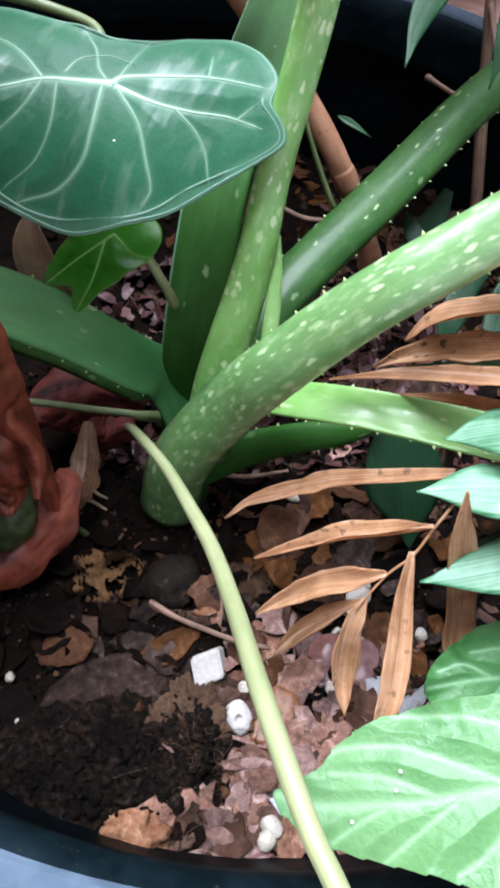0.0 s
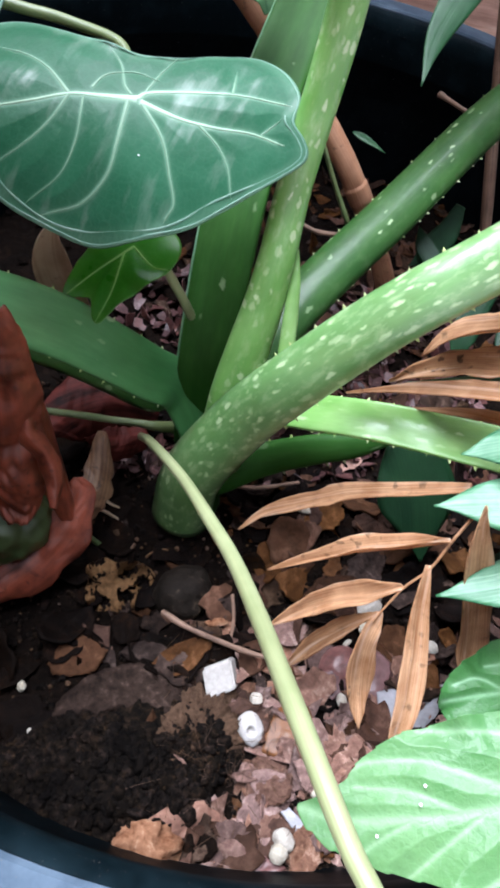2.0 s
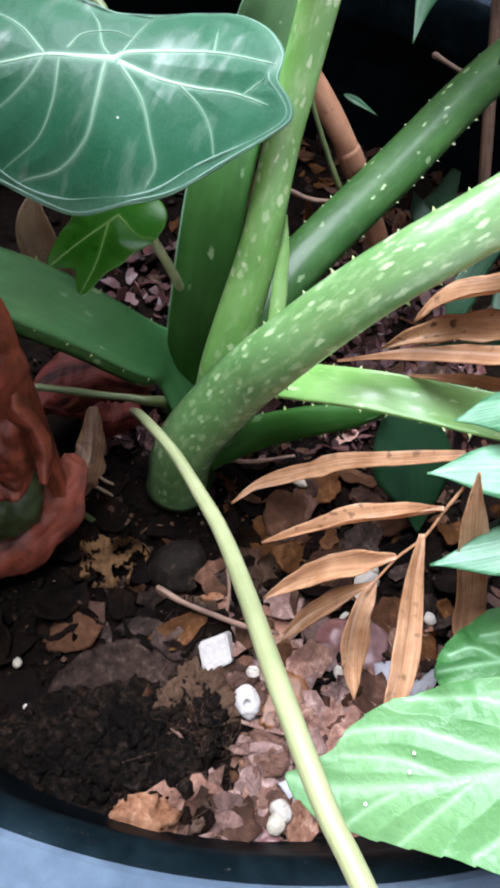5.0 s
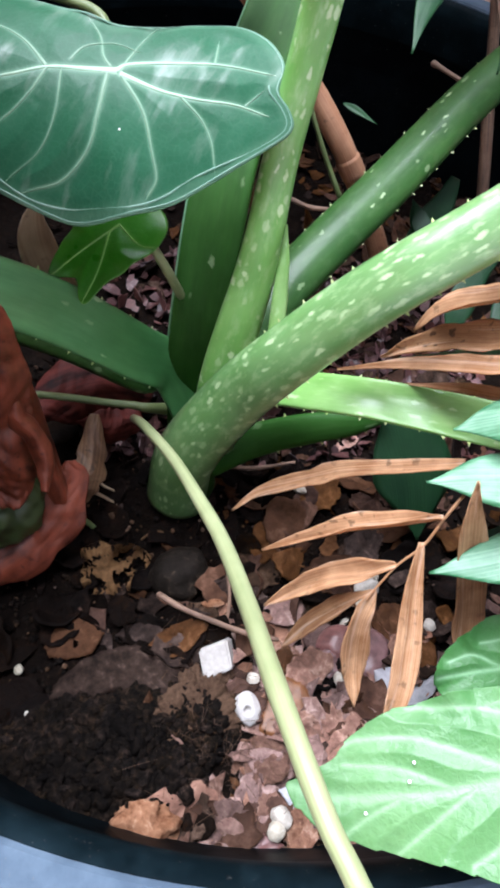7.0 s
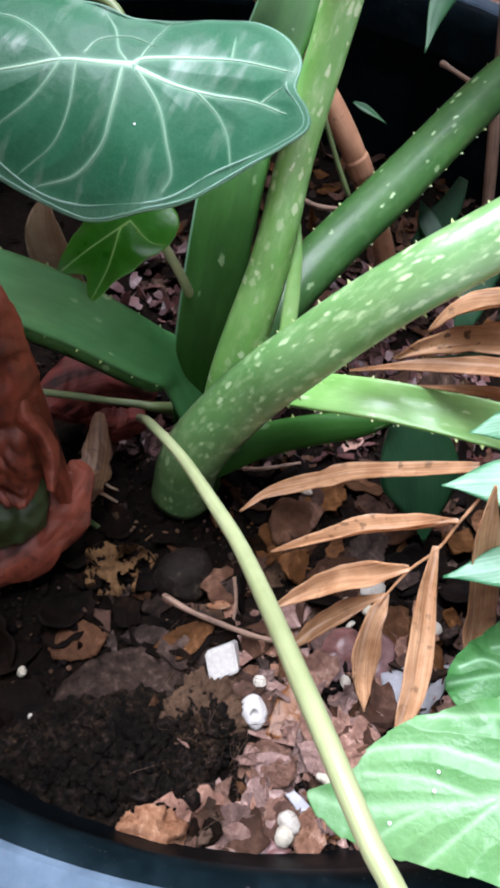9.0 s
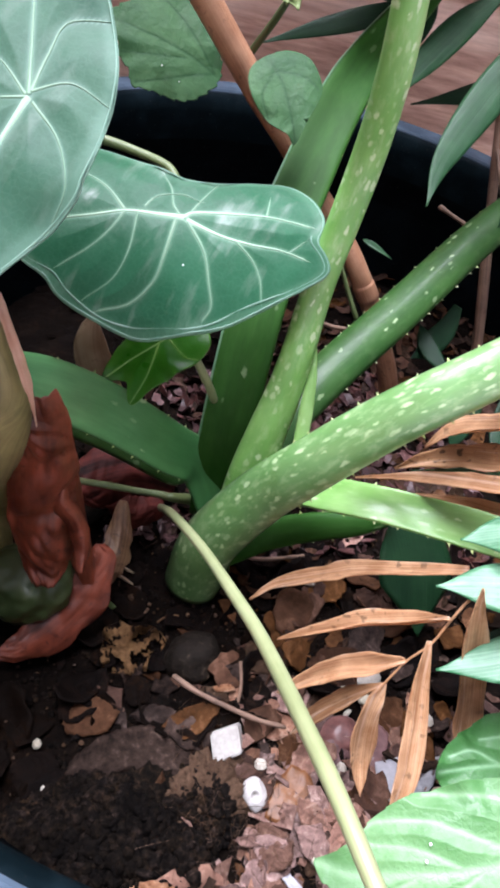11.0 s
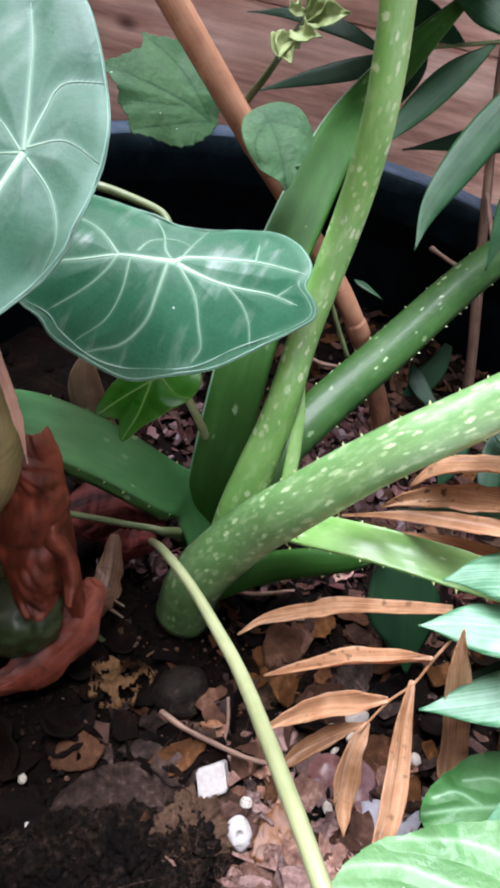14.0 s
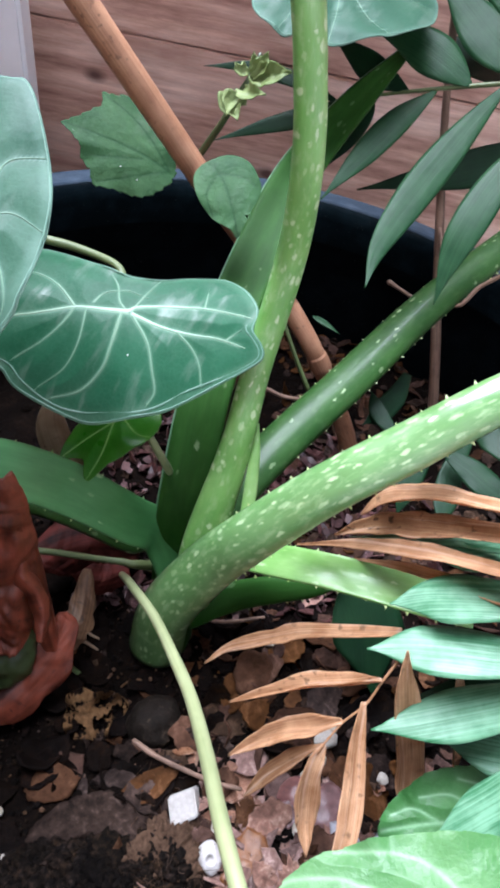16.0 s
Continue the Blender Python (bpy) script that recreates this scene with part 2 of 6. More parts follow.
M_ALOE = aloe_mat("aloe_skin_flecked", (0.098, 0.228, 0.058), (0.185, 0.335, 0.128), 0.80, 1.2, 0.26, 0.9, 0.5, 0.14, fleck=(140, 390), streak=0.1)
M_ALOE_BRIGHT = aloe_mat("aloe_skin_bright", (0.130, 0.350, 0.055), (0.240, 0.465, 0.130), 1.0, 0.9, 0.36, 0.6, 0.5, 0.2, fleck=(175, 330), streak=0.12)
# Rear and low leaves: skin greens darkened for the shade they stand in.
M_ALOE_SHADED = aloe_mat("aloe_skin_few_flecks", (0.017, 0.058, 0.010), (0.034, 0.088, 0.018), 0.5, 0.16, 0.44, 0.16, 0.14, 0.2, fleck=(170, 400), streak=0.2)
M_ALOE_PLAIN_SHADED = aloe_mat("aloe_skin_plain", (0.018, 0.070, 0.007), (0.032, 0.100, 0.015), 0.25, 0.10, 0.50, 0.0, 0.12, streak=0.4)
M_ALOE_BLUE = aloe_mat("aloe_skin_blue_green", (0.054, 0.192, 0.052), (0.100, 0.262, 0.094), 0.4, 0.06, 0.38, 0.5, 0.3, 0.2, fleck=(150, 420), streak=0.3)
M_ALOE_PALE = aloe_mat("aloe_skin_pale", (0.14, 0.325, 0.060), (0.27, 0.450, 0.150), 0.7, 0.5, 0.34, 0.4, 0.4, 0.2)
M_TOOTH = earth_mat("aloe_tooth", [(0.3, (0.26, 0.34, 0.12)), (0.7, (0.50, 0.54, 0.30))], 600, 0.5, 0.1, 0.15)
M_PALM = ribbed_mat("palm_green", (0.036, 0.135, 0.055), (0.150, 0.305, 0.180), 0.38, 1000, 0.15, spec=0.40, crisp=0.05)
# Back and low leaflets: the same green, darkened for the shade around them.
M_PALM_HALF_SHADE = ribbed_mat("palm_mid_green", (0.009, 0.038, 0.013), (0.025, 0.072, 0.028), 0.42, 1100, 0.15, spec=0.15)
M_PALM_SHADED = ribbed_mat("palm_deep_green", (0.004, 0.019, 0.007), (0.011, 0.038, 0.013), 0.45, 1500, 0.12, spec=0.16)
M_DRY = ribbed_mat("dry_palm_leaf", (0.36, 0.165, 0.062), (0.80, 0.52, 0.30), 0.45, 2100, 0.48, 0.55, burn=0.36, relief=0.35)
M_DRY_DARK = ribbed_mat("dry_brown_leaf", (0.26, 0.120, 0.052), (0.60, 0.36, 0.18), 0.5, 1500, 0.4, 0.9, burn=0.4, relief=0.4)
M_HUSK = ribbed_mat("red_papery_sheath", (0.036, 0.0075, 0.004), (0.33, 0.080, 0.040), 0.40, 120, 0.25, 0.5, (0.02, 0.006, 0.004), relief=0.6, spec=0.4)
# Rear sheaths: darker and duller than M_HUSK.
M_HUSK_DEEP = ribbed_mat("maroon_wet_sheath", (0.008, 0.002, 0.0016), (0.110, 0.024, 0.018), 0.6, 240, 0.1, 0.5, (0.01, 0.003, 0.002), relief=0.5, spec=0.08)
M_HUSK_TAN = ribbed_mat("brown_papery_sheath", (0.07, 0.030, 0.014), (0.26, 0.150, 0.075), 0.5, 700, 0.3, 0.9, relief=0.4)
M_HUSK_PALE = ribbed_mat("tan_papery_sheath", (0.30, 0.20, 0.12), (0.52, 0.40, 0.27), 0.55, 900, 0.2, 0.6)
M_STALK = ribbed_mat("pale_leaf_stalk", (0.185, 0.215, 0.095), (0.275, 0.300, 0.155), 0.5, 700, 0.0)
M_STALK_GREEN = ribbed_mat("green_leaf_stalk", (0.060, 0.088, 0.026), (0.125, 0.160, 0.058), 0.45, 1800, 0.0)
M_STEM_BROWN = ribbed_mat("brown_green_stem", (0.020, 0.036, 0.010), (0.055, 0.075, 0.024), 0.42, 300, 0.0)
M_STEM_TAN = ribbed_mat("olive_tan_stem", (0.15, 0.120, 0.045), (0.33, 0.270, 0.115), 0.45, 500, 0.1, relief=0.15)
M_HUSK_EDGE = ribbed_mat("pale_pink_sheath", (0.55, 0.30, 0.20), (0.80, 0.55, 0.42), 0.45, 500, 0.35)
M_CANE = ribbed_mat("dry_cane", (0.24, 0.105, 0.05), (0.46, 0.25, 0.14), 0.6, 1400, 0.0, 0.5)
M_TWIG = ribbed_mat("grey_twig", (0.075, 0.042, 0.026), (0.24, 0.145, 0.095), 0.7, 900, 0.0, 0.6)
M_TARO = veined_mat("taro_leaf", (0.011, 0.062, 0.027), (0.022, 0.096, 0.047), (0.20, 0.33, 0.23), 0.46, 0.06, 1.0, 0.15, spec=0.13, gloss=0.30)
M_TARO_PALE = veined_mat("taro_leaf_pale", (0.020, 0.072, 0.040), (0.044, 0.112, 0.066), (0.22, 0.34, 0.27), 0.52, 0.10, 0.9, 0.10, spec=0.19, gloss=0.06)
M_TARO_YOUNG = veined_mat("young_taro_leaf", (0.020, 0.125, 0.004), (0.040, 0.185, 0.010), (0.20, 0.38, 0.08), 0.32, 0.30, 0.9)
M_VEIN = ribbed_mat("pale_leaf_vein", (0.22, 0.35, 0.23), (0.30, 0.44, 0.31), 0.5, 900, 0.05)
M_VEIN_SOFT = ribbed_mat("soft_leaf_vein", (0.105, 0.205, 0.125), (0.165, 0.275, 0.175), 0.5, 900, 0.05)
M_VEIN_YOUNG = ribbed_mat("green_leaf_vein", (0.11, 0.28, 0.04), (0.20, 0.38, 0.08), 0.4, 900, 0.1)
M_DEW = earth_mat("pale_speck", [(0.3, (0.70, 0.72, 0.70)), (0.7, (0.85, 0.86, 0.85))], 300, 0.2, 0.0, 0.0)
M_EDGE = ribbed_mat("leaf_margin", (0.085, 0.18, 0.125), (0.15, 0.26, 0.19), 0.5, 900, 0.0)
M_MIDRIB = ribbed_mat("palm_midrib", (0.085, 0.20, 0.10), (0.16, 0.29, 0.17), 0.4, 900, 0.0)
M_BROAD = veined_mat("bright_serrate_leaf", (0.064, 0.172, 0.050), (0.140, 0.275, 0.106), (0.34, 0.50, 0.31), 0.36, 0.2, 0.42, spec=0.26, rough_skin=0.6)
M_BROAD_DARK = veined_mat("green_serrate_leaf", (0.034, 0.120, 0.026), (0.072, 0.200, 0.056), (0.26, 0.45, 0.25), 0.36, 0.2, 0.7, rough_skin=0.7)
M_VINE = veined_mat("vine_leaf", (0.018, 0.066, 0.020), (0.064, 0.140, 0.055), (0.014, 0.048, 0.016), 0.58, 0.2, 0.8, 0.05, spec=0.14, rough_skin=0.8)
M_SPROUT = veined_mat("sprout_leaf", (0.15, 0.21, 0.06), (0.30, 0.36, 0.15), (0.45, 0.45, 0.27), 0.45, 0.35, 0.6)
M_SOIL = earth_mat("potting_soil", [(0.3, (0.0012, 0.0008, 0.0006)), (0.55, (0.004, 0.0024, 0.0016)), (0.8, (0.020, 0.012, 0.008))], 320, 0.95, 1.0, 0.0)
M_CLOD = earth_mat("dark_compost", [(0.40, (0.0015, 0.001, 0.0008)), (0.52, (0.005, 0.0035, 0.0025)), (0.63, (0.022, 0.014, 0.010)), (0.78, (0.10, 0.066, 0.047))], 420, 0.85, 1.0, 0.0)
M_FIBRE = earth_mat("coir_fibre", [(0.3, (0.022, 0.013, 0.009)), (0.7, (0.11, 0.070, 0.048))], 500, 0.95, 0.9, 0.3)
M_LITTER = earth_mat("leaf_litter", [(0.3, (0.013, 0.0065, 0.004)), (0.55, (0.055, 0.028, 0.017)), (0.78, (0.17, 0.098, 0.065))], 260, 0.75, 0.6, 0.45)
# Leaf litter with the shade under the leaves put in its colour.
M_LITTER_SHADED = earth_mat("wet_dark_litter", [(0.3, (0.001, 0.0005, 0.0003)), (0.55, (0.003, 0.0014, 0.0007)), (0.82, (0.022, 0.010, 0.005))], 260, 0.75, 0.8, 0.35)
M_LITTER_PINK = earth_mat("pinkish_litter", [(0.3, (0.050, 0.024, 0.019)), (0.55, (0.190, 0.110, 0.084)), (0.78, (0.56, 0.41, 0.335))], 340, 0.62, 0.9, 0.5, 0.78)
M_LITTER_RED = earth_mat("red_bark_bits", [(0.3, (0.012, 0.004, 0.004)), (0.55, (0.058, 0.025, 0.023)), (0.78, (0.27, 0.155, 0.145))], 300, 0.5, 0.25, 0.40)
M_BARK = earth_mat("brown_bark", [(0.36, (0.004, 0.0024, 0.0018)), (0.54, (0.030, 0.019, 0.014)), (0.70, (0.115, 0.078, 0.060))], 260, 0.7, 1.0, 0.3)
M_WHITE = earth_mat("white_foam", [(0.3, (0.27, 0.25, 0.225)), (0.7, (0.44, 0.42, 0.395))], 420, 0.7, 0.12, 0.06)
M_PERLITE = earth_mat("white_perlite", [(0.3, (0.28, 0.245, 0.19)), (0.7, (0.48, 0.45, 0.39))], 700, 0.75, 0.5, 0.1)
M_BRICK = earth_mat("clay_chip", [(0.36, (0.085, 0.038, 0.024)), (0.54, (0.20, 0.115, 0.080)), (0.70, (0.40, 0.29, 0.225))], 300, 0.85, 0.9, 0.2, 0.8)
M_STONE = earth_mat("dark_grey_stone", [(0.3, (0.004, 0.0033, 0.0026)), (0.54, (0.013, 0.010, 0.0078)), (0.74, (0.10, 0.074, 0.053))], 260, 0.64, 0.7, 0.1)
M_POD = earth_mat("purple_brown_pod", [(0.3, (0.055, 0.026, 0.024)), (0.7, (0.22, 0.115, 0.105))], 200, 0.35, 0.2, 0.15)
M_SLATE = earth_mat("blue_grey_flake", [(0.3, (0.15, 0.15, 0.16)), (0.7, (0.32, 0.315, 0.33))], 260, 0.6, 0.4, 0.1)
M_SEED = earth_mat("red_brown_seed", [(0.3, (0.050, 0.022, 0.012)), (0.7, (0.18, 0.088, 0.052))], 240, 0.45, 0.3, 0.15)
M_LACE = earth_mat("leaf_skeleton", [(0.3, (0.028, 0.013, 0.005)), (0.7, (0.15, 0.080, 0.034))], 350, 0.65, 0.8, 0.1, 0.7)
M_PAINT = earth_mat("white_paint", [(0.3, (0.80, 0.81, 0.83)), (0.7, (0.90, 0.91, 0.92))], 25, 0.5, 0.1, 0.0)
M_BOUNCE_WHITE = earth_mat("white_plaster", [(0.3, (0.74, 0.72, 0.69)), (0.7, (0.84, 0.82, 0.80))], 18, 0.8, 0.2, 0.0)
M_GROUND = earth_mat("concrete_ground", [(0.3, (0.34, 0.33, 0.31)), (0.7, (0.46, 0.45, 0.43))], 12, 0.9, 0.3, 0.0)
M_WOOD = wood_mat()
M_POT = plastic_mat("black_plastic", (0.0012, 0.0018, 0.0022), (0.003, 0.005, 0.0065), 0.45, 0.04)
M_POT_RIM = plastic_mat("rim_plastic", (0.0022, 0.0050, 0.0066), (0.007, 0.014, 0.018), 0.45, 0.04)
# The lip's pale blue-grey paints the sky's sheen on black plastic.
M_POT_SHEEN = plastic_mat("faded_plastic", (0.052, 0.074, 0.102), (0.100, 0.135, 0.176), 0.55, 0.03)


# ---- mesh helpers ----
def spline(pts, n):
    """A smooth curve through the points, n samples."""
    p = np.asarray(pts, float)
    q = np.vstack([2 * p[0] - p[1], p, 2 * p[-1] - p[-2]])
    s = np.linspace(0, len(p) - 1 - 1e-9, n)
    i = s.astype(int)
    u = (s - i)[:, None]
    a, b, c, d = q[i], q[i + 1], q[i + 2], q[i + 3]
    return 0.5 * (2 * b + (c - a) * u + (2 * a - 5 * b + 4 * c - d) * u ** 2 + (3 * b - a - 3 * c + d) * u ** 3)


def unit(v):
    v = np.asarray(v, float)
    return v / (np.linalg.norm(v, axis=-1, keepdims=True) + 1e-12)


def frames(c, up):
    """Tangent, side and normal along the curve c; up: about where the face looks."""
    t = unit(np.gradient(c, axis=0))
    up = np.broadcast_to(np.asarray(up, float), c.shape)
    n = unit(up - (up * t).sum(1, keepdims=True) * t)
    return t, np.cross(t, n), n


def mesh_of(name, verts, faces, mat, uvs=None, smooth=True, veins=None):
    me = bpy.data.meshes.new(name)
    me.from_pydata([tuple(map(float, v)) for v in verts], [], faces)
    if uvs is not None:
        layer = me.uv_layers.new(name="UVMap")
        idx = np.empty(len(me.loops), int)
        me.loops.foreach_get("vertex_index", idx)
        layer.data.foreach_set("uv", np.asarray(uvs, np.float32)[idx].ravel())
    if veins is not None:
        a = me.attributes.new("vein", "FLOAT", "POINT")
        a.data.foreach_set("value", np.asarray(veins, np.float32))
    if smooth:
        me.polygons.foreach_set("use_smooth", [True] * len(me.polygons))
    me.materials.append(mat)
    me.update()
    return me


def under(ob, parent):
    if parent is not None:
        ob.parent = parent
        ob.matrix_parent_inverse = parent.matrix_world.inverted()
    return ob


VEIN_STRIPS = {}


def part(name, me, parent=None, label=""):
    ob = under(new(name, me), parent)
    if label:
        ob["label"] = label
    for strip in VEIN_STRIPS.get(me.name, ()):
        under(new(strip.name.split(".")[0], strip), ob)
    return ob


def thing(name, label, category, at=(0, 0, 0), group="", kind=""):
    ob = new(name)
    ob.location = at
    bpy.context.view_layer.update()
    return tagged(ob, label, category, group, kind)


def shell(name, p, th, mat, uv, veins=None):
    """A grid of points (n, m, 3) as a thin solid sheet."""
    n, m = p.shape[:2]
    du, dv = np.gradient(p, axis=0), np.gradient(p, axis=1)
    nr = unit(np.cross(du, dv))
    v = np.vstack([(p + nr * th / 2).reshape(-1, 3), (p - nr * th / 2).reshape(-1, 3)])
    k = n * m
    f = []
    for i in range(n - 1):
        for j in range(m - 1):
            a, b, c, d = i * m + j, (i + 1) * m + j, (i + 1) * m + j + 1, i * m + j + 1
            f += [(a, b, c, d), (k + d, k + c, k + b, k + a)]
    for i in range(n - 1):
        f += [(i * m, k + i * m, k + (i + 1) * m, (i + 1) * m), (i * m + m - 1, (i + 1) * m + m - 1, k + (i + 1) * m + m - 1, k + i * m + m - 1)]
    for j in range(m - 1):
        f += [(j, j + 1, k + j + 1, k + j), ((n - 1) * m + j, k + (n - 1) * m + j, k + (n - 1) * m + j + 1, (n - 1) * m + j + 1)]
    u = np.vstack([uv.reshape(-1, 2)] * 2)
    vv = None if veins is None else np.concatenate([veins.ravel()] * 2)
    return mesh_of(name, v, f, mat, u, True, vv)


def lance(s, peak=0.4, tip=0.03, base=0.25):
    """Width of a lance-shaped leaflet at s from base (0) to tip (1)."""
    a = base + (1 - base) * np.sin(np.clip(s / peak, 0, 1) * np.pi / 2)
    b = tip + (1 - tip) * np.cos(np.clip((s - peak) / (1 - peak), 0, 1) * np.pi / 2) ** 1.4
    return np.where(s < peak, a, b)


def blade_mesh(name, pts, width, up, mat, fold=0.2, curl=0.0, twist=0.0, peak=0.4, base=0.25, th=0.0004, wave=0.0, seed=0, n=40, m=11, ragged=0.0, crumple=0.0, rib=0.0, full=1.0):
    """A narrow leaf from base to tip: folded along its midrib, curled at the edges."""
    rng = np.random.default_rng(seed)
    c = spline(pts, n)
    t, side, nr = frames(c, up)
    s = np.linspace(0, 1, n)
    w = width / 2 * lance(s, peak, 0.03, base) ** full
    if ragged:
        w = w * (1 + ragged * np.interp(s, np.linspace(0, 1, 14), rng.uniform(-1, 1, 14)))
    ang = np.radians(twist) * (s - 0.3)
    sd = side * np.cos(ang)[:, None] + nr * np.sin(ang)[:, None]
    nn = nr * np.cos(ang)[:, None] - side * np.sin(ang)[:, None]
    x = np.linspace(-1, 1, m)
    ph = rng.uniform(0, 6, 2)
    h = fold * np.abs(x)[None, :] * w[:, None] + curl * (x ** 2)[None, :] * w[:, None]
    h = h + wave * np.sin(s[:, None] * 19 + ph[0] + 2 * x[None, :]) * np.abs(x)[None, :] ** 2 * width
    if crumple:
        for i in range(n):
            for j in range(m):
                q = Vector((i / n * 4.5, x[j] * 1.3 + 0.8 * math.sin(i * 0.15 + seed), seed * 1.7))
                h[i, j] += crumple * width * (0.9 * noise.noise(q) + 0.9 * abs(noise.noise(q * 2.0)) + 0.35 * abs(noise.noise(q * 4.5)))
    p = c[:, None, :] + sd[:, None, :] * (x[None, :] * w[:, None])[:, :, None] + nn[:, None, :] * h[:, :, None]
    ln = np.concatenate([[0], np.cumsum(np.linalg.norm(np.diff(c, axis=0), axis=1))])
    uv = np.stack(np.broadcast_arrays(ln[:, None] + seed * 0.37, x[None, :] * w[:, None] + seed * 0.11), -1)
    me = shell(name, p, th, mat, uv)
    if rib:
        k = m // 2
        mid = p[:, k] + nn * 0.00008
        hw = rib * np.linspace(1, 0.3, n)[:, None]
        g = np.stack([mid - sd * hw - nn * 0.00022, mid + nn * 0.00010, mid + sd * hw - nn * 0.00022], 1).reshape(-1, 3)
        VEIN_STRIPS[me.name] = [mesh_of("midrib", g, [(i * 3 + j, i * 3 + 3 + j, i * 3 + 4 + j, i * 3 + 1 + j) for i in range(n - 1) for j in range(2)], M_MIDRIB)]
    return me


def tube_mesh(name, pts, radii, mat, sides=14, n=40, lump=0.0, seed=0, oval=1.0, up=(0, 0, 1)):
    """A round stalk through the points, rounded off at both ends."""
    rng = np.random.default_rng(seed)
    c = spline(pts, n)
    r = np.interp(np.linspace(0, 1, n), np.linspace(0, 1, len(radii)), radii)
    r = r * (1 + lump * np.interp(np.linspace(0, 1, n), np.linspace(0, 1, 16), rng.uniform(-1, 1, 16)))
    t, side, nr = frames(c, np.asarray(up) + 0.01)
    c = np.vstack([c[0] - t[0] * r[0] * 0.4, c, c[-1] + t[-1] * r[-1] * 0.4])
    side, nr = np.vstack([side[:1], side, side[-1:]]), np.vstack([nr[:1], nr, nr[-1:]])
    r = np.concatenate([[r[0] * 0.55], r, [r[-1] * 0.55]])
    a = np.linspace(0, 2 * np.pi, sides, endpoint=False)
    p = c[:, None] + r[:, None, None] * (side[:, None] * np.cos(a)[None, :, None] + oval * nr[:, None] * np.sin(a)[None, :, None])
    k = len(c)
    f = [(i * sides + j, i * sides + (j + 1) % sides, (i + 1) * sides + (j + 1) % sides, (i + 1) * sides + j) for i in range(k - 1) for j in range(sides)]
    f += [tuple(range(sides))[::-1], tuple((k - 1) * sides + j for j in range(sides))]
    ln = np.concatenate([[0], np.cumsum(np.linalg.norm(np.diff(c, axis=0), axis=1))])
    uv = np.stack(np.broadcast_arrays(ln[:, None], np.abs(a - np.pi)[None, :] * r.mean()), -1).reshape(-1, 2)
    return mesh_of(name, p.reshape(-1, 3), f, mat, uv)


def broad_mesh(name, origin, ex, nrm, outline, veins, mat, dome=0.0, domeu=0.0, centre=(0, 0), th=0.0005, na=200, nr_=34, wave=0.0, rim=0.0, quilt=0.0, teeth=0.0, seed=0, holes=0.0, relief=0.00012, ridge=None, specks=(), inset=0.0):
    """A broad leaf in its own plane: outline and veins in metres round the origin; each vein is (points, half width)."""
    rng = np.random.default_rng(seed)
    o, ex, nrm = np.asarray(origin), unit(ex), unit(nrm)
    ey = np.cross(nrm, ex)
    cen = np.asarray(centre, float)
    ring = np.asarray(outline, float)
    k = len(ring)
    closed = spline(np.vstack([ring[-2:], ring, ring[:3]]), (k + 4) * 24)
    rel = closed - cen
    an, rd = np.arctan2(rel[:, 1], rel[:, 0]), np.hypot(*rel.T)
    order = np.argsort(an)
    a = np.linspace(-np.pi, np.pi, na, endpoint=False)
    r = np.interp(a, an[order], rd[order], period=2 * np.pi)
    if teeth:
        arc = np.concatenate([[0], np.cumsum(np.hypot(np.diff(r * np.cos(a)), np.diff(r * np.sin(a))))])
        r = r * (1 + teeth * (((arc / 0.0065) % 1.0) - 0.5))
    s = np.linspace(0, 1, nr_) ** 0.8
    u = cen[0] + s[:, None] * (r * np.cos(a))[None, :]
    v = cen[1] + s[:, None] * (r * np.sin(a))[None, :]
    pts = np.stack([u, v], -1).reshape(-1, 2)
    att = np.zeros(len(pts))
    low = np.full(len(pts), 1.0)
    for line, hw in veins:
        c = spline(line, 40)
        w = (0.95 if ridge else 1.0) * max(hw, 0.0006) * np.linspace(1.0, 0.5 if ridge else 0.75, 40)
        d = np.full(len(pts), 1e9)
        dd = np.full(len(pts), 1e9)
        for i in range(39):
            e = c[i + 1] - c[i]
            q = np.clip(((pts - c[i]) @ e) / (e @ e + 1e-12), 0, 1)
            dist = np.hypot(*(pts - c[i] - q[:, None] * e).T)
            d = np.minimum(d, dist / w[i])
            dd = np.minimum(dd, dist)
        deep_ = 0.45 + 0.55 * min(1.0, hw / 0.0012) if ridge else 1.0
        att = np.maximum(att, deep_ * (0.66 if ridge else 0.8) * np.exp(-d ** 2) + (0.06 if ridge else 0.14) * deep_ * np.exp(-(d / 3.5) ** 2))
        low = np.minimum(low, dd)
    if rim:
        inward = (1 - np.repeat(s, na)) * np.tile(r, nr_)
        att = np.maximum(att, rim * np.maximum(np.exp(-(inward / 0.0006) ** 2), 0.28 * np.exp(-(inward / 0.0042) ** 4)))
    h = dome * pts[:, 1] ** 2 + domeu * pts[:, 0] ** 2
    h = h - relief * np.clip(att, 0, 1) + quilt * (1 - np.exp(-(low / 0.006) ** 2))
    if wave:
        aa = np.tile(a, nr_)
        h = h + wave * np.repeat(s, na) ** 3 * (np.sin(5 * aa + seed) + 0.6 * np.sin(9 * aa + 2 * seed))
    p = o + pts[:, :1] * ex + pts[:, 1:] * ey + h[:, None] * nrm
    low_p = p - nrm * th
    n1 = na * nr_
    f = []
    for i in range(nr_ - 1):
        for j in range(na):
            q = (i * na + j, (i + 1) * na + j, (i + 1) * na + (j + 1) % na, i * na + (j + 1) % na)
            if holes:
                x = p[q[0]] * 330
                if noise.noise(Vector(x * 0.55)) + 0.55 * noise.noise(Vector(x * 1.9)) > holes:
                    continue
